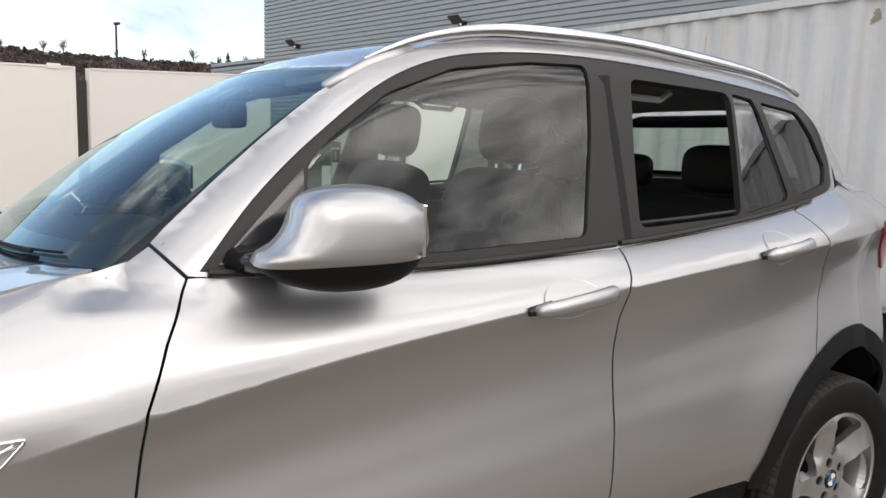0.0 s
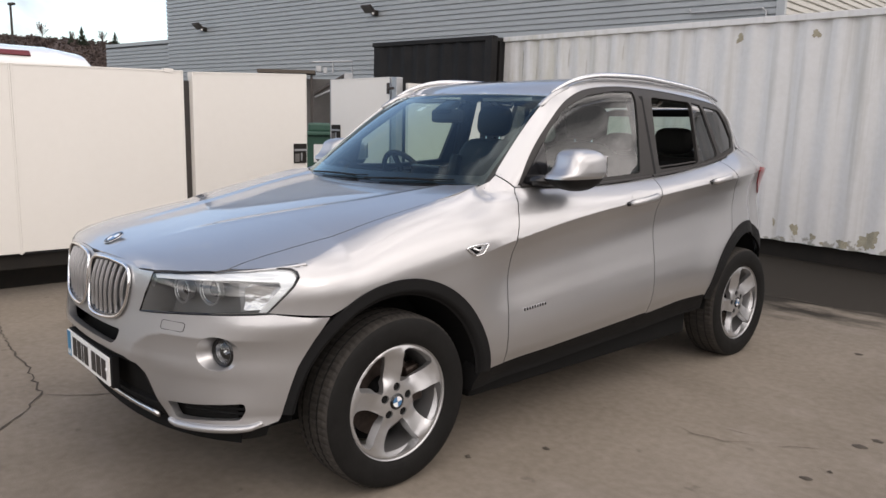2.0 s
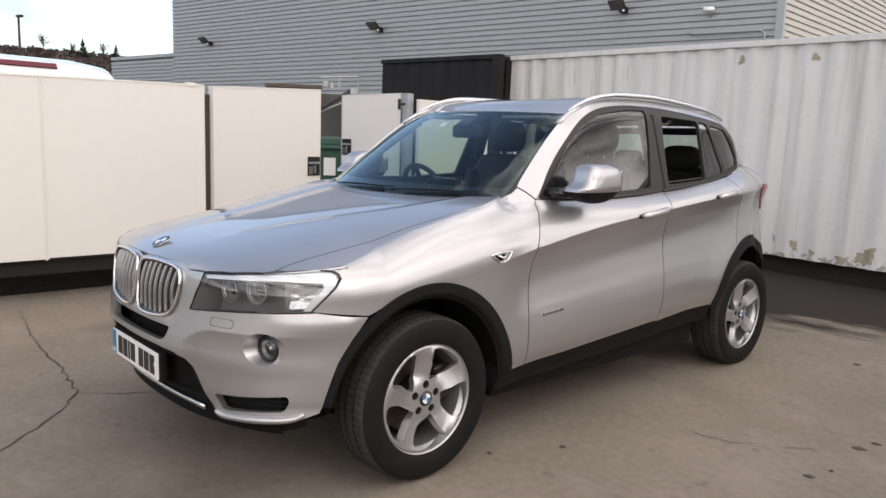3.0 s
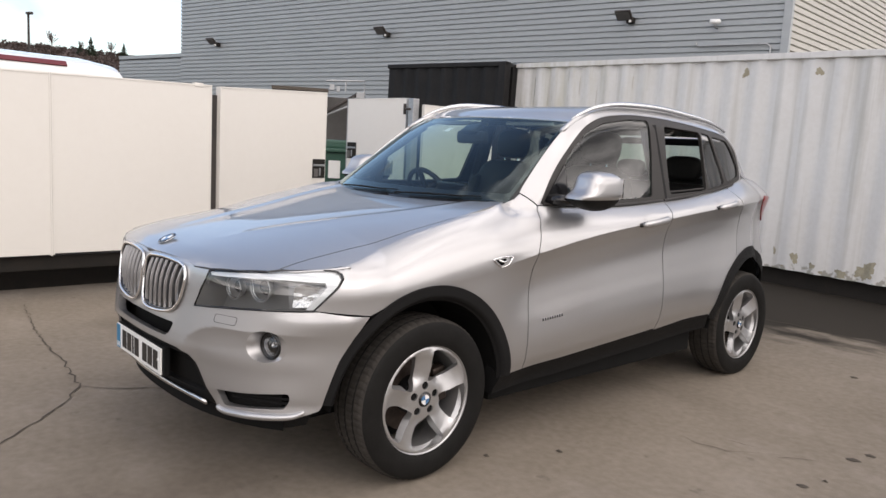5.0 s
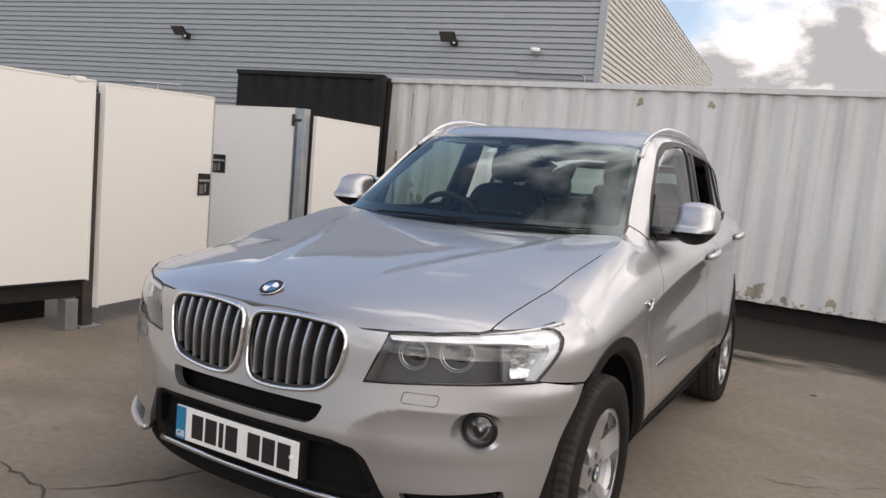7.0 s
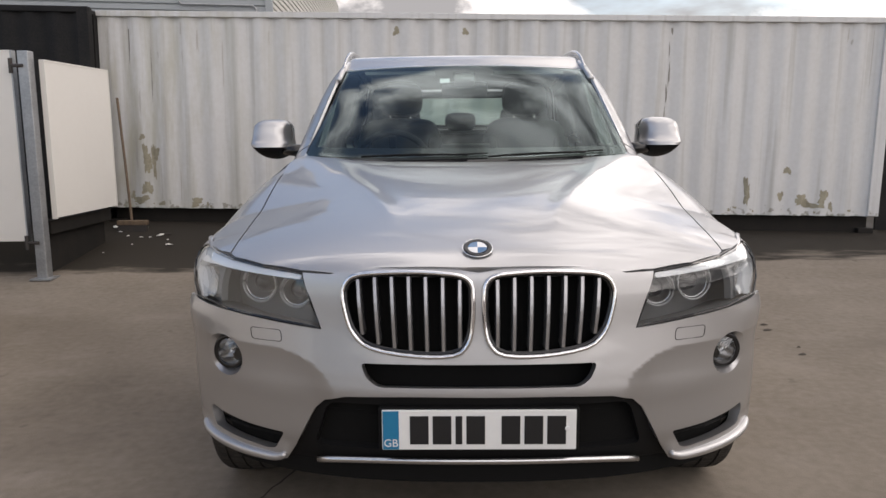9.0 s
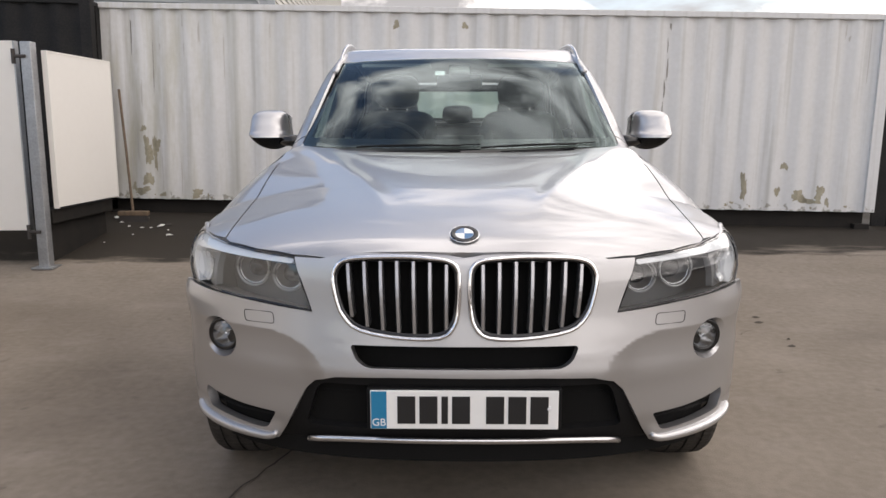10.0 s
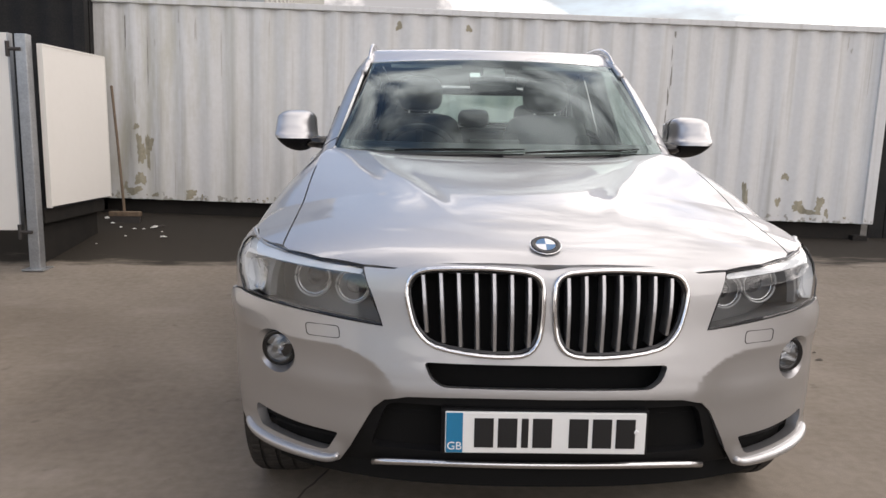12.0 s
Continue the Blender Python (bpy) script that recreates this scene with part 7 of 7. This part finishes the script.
def build_seat(x, y, label, width=0.50, h=0.60):
    st = place("seat", None, CAR, label)
    tilt = Matrix.Rotation(radians(-17), 4, "X")
    slab("cushion", (width, 0.52, 0.16), (x, y - 0.05, 0.68), 0.05, SEAT, st)
    part("backrest", pad_bm((width, 0.17, h + 0.04), (x, y + 0.30, 0.74 + h / 2), 0.42, -17), SEAT, st, smooth=True)
    for dx in (-width * 0.42, width * 0.42):
        slab("bolster", (0.09, 0.20, h * 0.8), (x + dx, y + 0.265, 0.70 + h / 2), 0.04, SEAT, st, tilt)
    hr = place("headrest", None, st)
    part("pad", pad_bm((0.265, 0.11, 0.20), (x, y + 0.40, 1.468), 0.6, -8), SEAT, hr, smooth=True)
    for dx in (-0.06, 0.06):
        part("post", tube_bm([(x + dx, y + 0.375, 1.28), (x + dx, y + 0.395, 1.40)], 0.005, 6), CHROME, hr)
    return st


build_seat(0.37, 1.39, "dark leather front passenger seat with headrest")
build_seat(-0.37, 1.39, "dark leather driver's seat with headrest")
bench = place("rear_bench", None, CAR, "dark rear bench seat")
slab("cushion", (1.24, 0.50, 0.18), (0, 2.22, 0.70), 0.05, SEAT, bench)
slab("backrest", (1.26, 0.16, 0.58), (0, 2.58, 0.98), 0.05, SEAT, bench, Matrix.Rotation(radians(-20), 4, "X"))
for x, w in ((-0.42, 0.27), (0.0, 0.22), (0.42, 0.27)):
    part("headrest", pad_bm((w, 0.10, 0.17 if x else 0.13), (x, 2.66, 1.365 if x else 1.345), 0.6), SEAT, bench, smooth=True)
dash = place("dashboard", None, CAR, "black dashboard")
dtop = [(-0.70, 0.50), (0.70, 0.50), (0.72, 0.90), (0.25, 0.95), (-0.05, 0.93), (-0.72, 0.97)]
skin("dash_top", corners(dtop, 0.05), lambda x, y: (x, y, 1.125 + 0.03 * math.exp(-((x + 0.37) / 0.2) ** 2) * smoothstep(0.6, 0.9, y) - 0.05 * smoothstep(0.85, 1.0, y) + 0.012 * smoothstep(0.5, 0.8, y)), 0.05, 0.04, CABIN, dash, rim=0.25)
slab("centre_stack", (0.30, 0.16, 0.40), (0.0, 0.98, 0.86), 0.03, CABIN, dash)
slab("display", (0.24, 0.03, 0.09), (0.0, 0.90, 1.175), 0.01, GLOSSBLACK, dash)
stw = place("steering_wheel", None, CAR, "black steering wheel")
sm = pose(-0.36, 1.05, 1.11, -62, 0, 0)
part("wheel_rim", tube_bm([sm @ Vector((0.185 * math.cos(a), 0.185 * math.sin(a), 0)) for a in [math.tau * i / 40 for i in range(40)]], 0.016, 8, closed=True), CABIN, stw, smooth=True)
part("hub", box_bm((0.15, 0.12, 0.05), (0, -0.01, -0.02), 0.02), CABIN, stw).matrix_basis = sm
for a in (0, 180, 270):
    part("spoke", box_bm((0.12, 0.035, 0.02), (0.115, 0, -0.01), 0.006), CABIN, stw).matrix_basis = sm @ pose(0, 0, 0, 0, 0, a)
vm = place("rear_view_mirror", None, CAR, "black interior mirror with sensor pod")
slab("mirror_housing", (0.23, 0.05, 0.075), (0.0, 1.045, 1.485), 0.02, CABIN, vm)
slab("sensor_pod", (0.11, 0.10, 0.035), (0.0, 1.045, 1.535), 0.012, FRIT, vm, Matrix.Rotation(radians(30), 4, "X"))
part("stem", tube_bm([(0, 1.045, 1.49), (0, 1.05, 1.54)], 0.012, 8), CABIN, vm)
for x in (-0.33, 0.33):
    slab("sun_visor", (0.36, 0.16, 0.02), (x, 1.24, 1.575), 0.006, LINER, CAR)
skin("screen_sticker", [(-0.19, 0.74), (-0.115, 0.74), (-0.115, 0.80), (-0.19, 0.80)], lambda u, v: tuple(Vector(glass_front(u, v)) + Vector((0, 0.003, -0.004))), 0.1, 0.1, STICKER, CAR, "small white screen sticker", rim=0)
for s in (1, -1):
    card = [(0.70, 1.14), (0.66, 0.55), (2.45, 0.55), (2.62, 1.20), (2.2, 1.20), (1.7, 1.155), (1.1, 1.13)]
    skin("door_card", card, lambda y, z: (s * (body_x(y, z) - 0.085), y, z), 0.2, 0.08, CABIN, CAR, "black door trim", flip=s > 0, rim=0)
    part("pillar_trim", tube_bm([(s * (cabin_x(1.84, z) - 0.05), 1.84, z) for z in (1.17, 1.3, 1.45, 1.6)], 0.05, 8), CABIN, CAR)
    part("pillar_trim", tube_bm([(s * (cabin_x(y, z) - 0.045), y, z) for y, z in ((0.72, 1.20), (0.95, 1.36), (1.22, 1.55))], 0.028, 8), CABIN, CAR)
    part("pillar_trim", tube_bm([(s * (cabin_x(y, z) - 0.05), y, z) for y, z in ((2.55, 1.25), (2.47, 1.52))], 0.04, 8), CABIN, CAR)
    part("pillar_trim", tube_bm([(s * (cabin_x(min(y, 2.9), z) - 0.085), y, z) for y, z in ((2.97, 1.25), (2.93, 1.40), (2.88, 1.50), (2.80, 1.55))], 0.055, 10), CABIN, CAR, smooth=True)
    part("grab_handle", tube_bm([(s * 0.60, 2.0, 1.60), (s * 0.585, 2.03, 1.575), (s * 0.585, 2.17, 1.572), (s * 0.60, 2.2, 1.597)], 0.011, 6), LINER, CAR)
slab("parcel_shelf", (1.16, 0.45, 0.02), (0, 2.95, 1.20), 0.006, CABIN, CAR)

# ---- marks on the yard ----
build_crack([(-3.3, -0.6), (-2.4, -0.72), (-2.01, -0.76), (-1.56, -0.76), (-1.26, -0.80), (-1.05, -0.82), (-0.81, -0.98), (-0.64, -1.11), (-0.55, -1.22), (-0.45, -1.29), (-0.1, -1.7)], 0.007, 1)
build_crack([(-1.05, -0.82), (-0.92, -0.66), (-0.81, -0.47), (-0.74, -0.30), (-0.6, 0.1)], 0.006, 2)
build_crack([(-0.5, 4.22), (0.34, 4.24), (0.6, 4.285), (0.89, 4.25), (1.27, 4.29), (2.4, 4.2), (4.5, 4.08)], 0.011, 3)
build_crack([(1.30, 1.46), (1.40, 1.42), (1.52, 1.46), (1.64, 1.57)], 0.003, 4)
build_crack([(1.45, 1.59), (1.52, 1.60), (1.60, 1.635)], 0.003, 5)
build_crack([(1.70, 1.585), (1.77, 1.64), (1.85, 1.72)], 0.003, 6)
for k, (px, py, ps) in enumerate(((1.96, 1.9, 0.035), (1.94, 1.37, 0.03), (0.89, 0.41, 0.02), (1.05, 0.74, 0.02), (1.99, 2.03, 0.03), (1.43, 3.37, 0.03), (1.98, 1.51, 0.014))):
    build_spot(px, py, ps * 0.75, 20 + k)
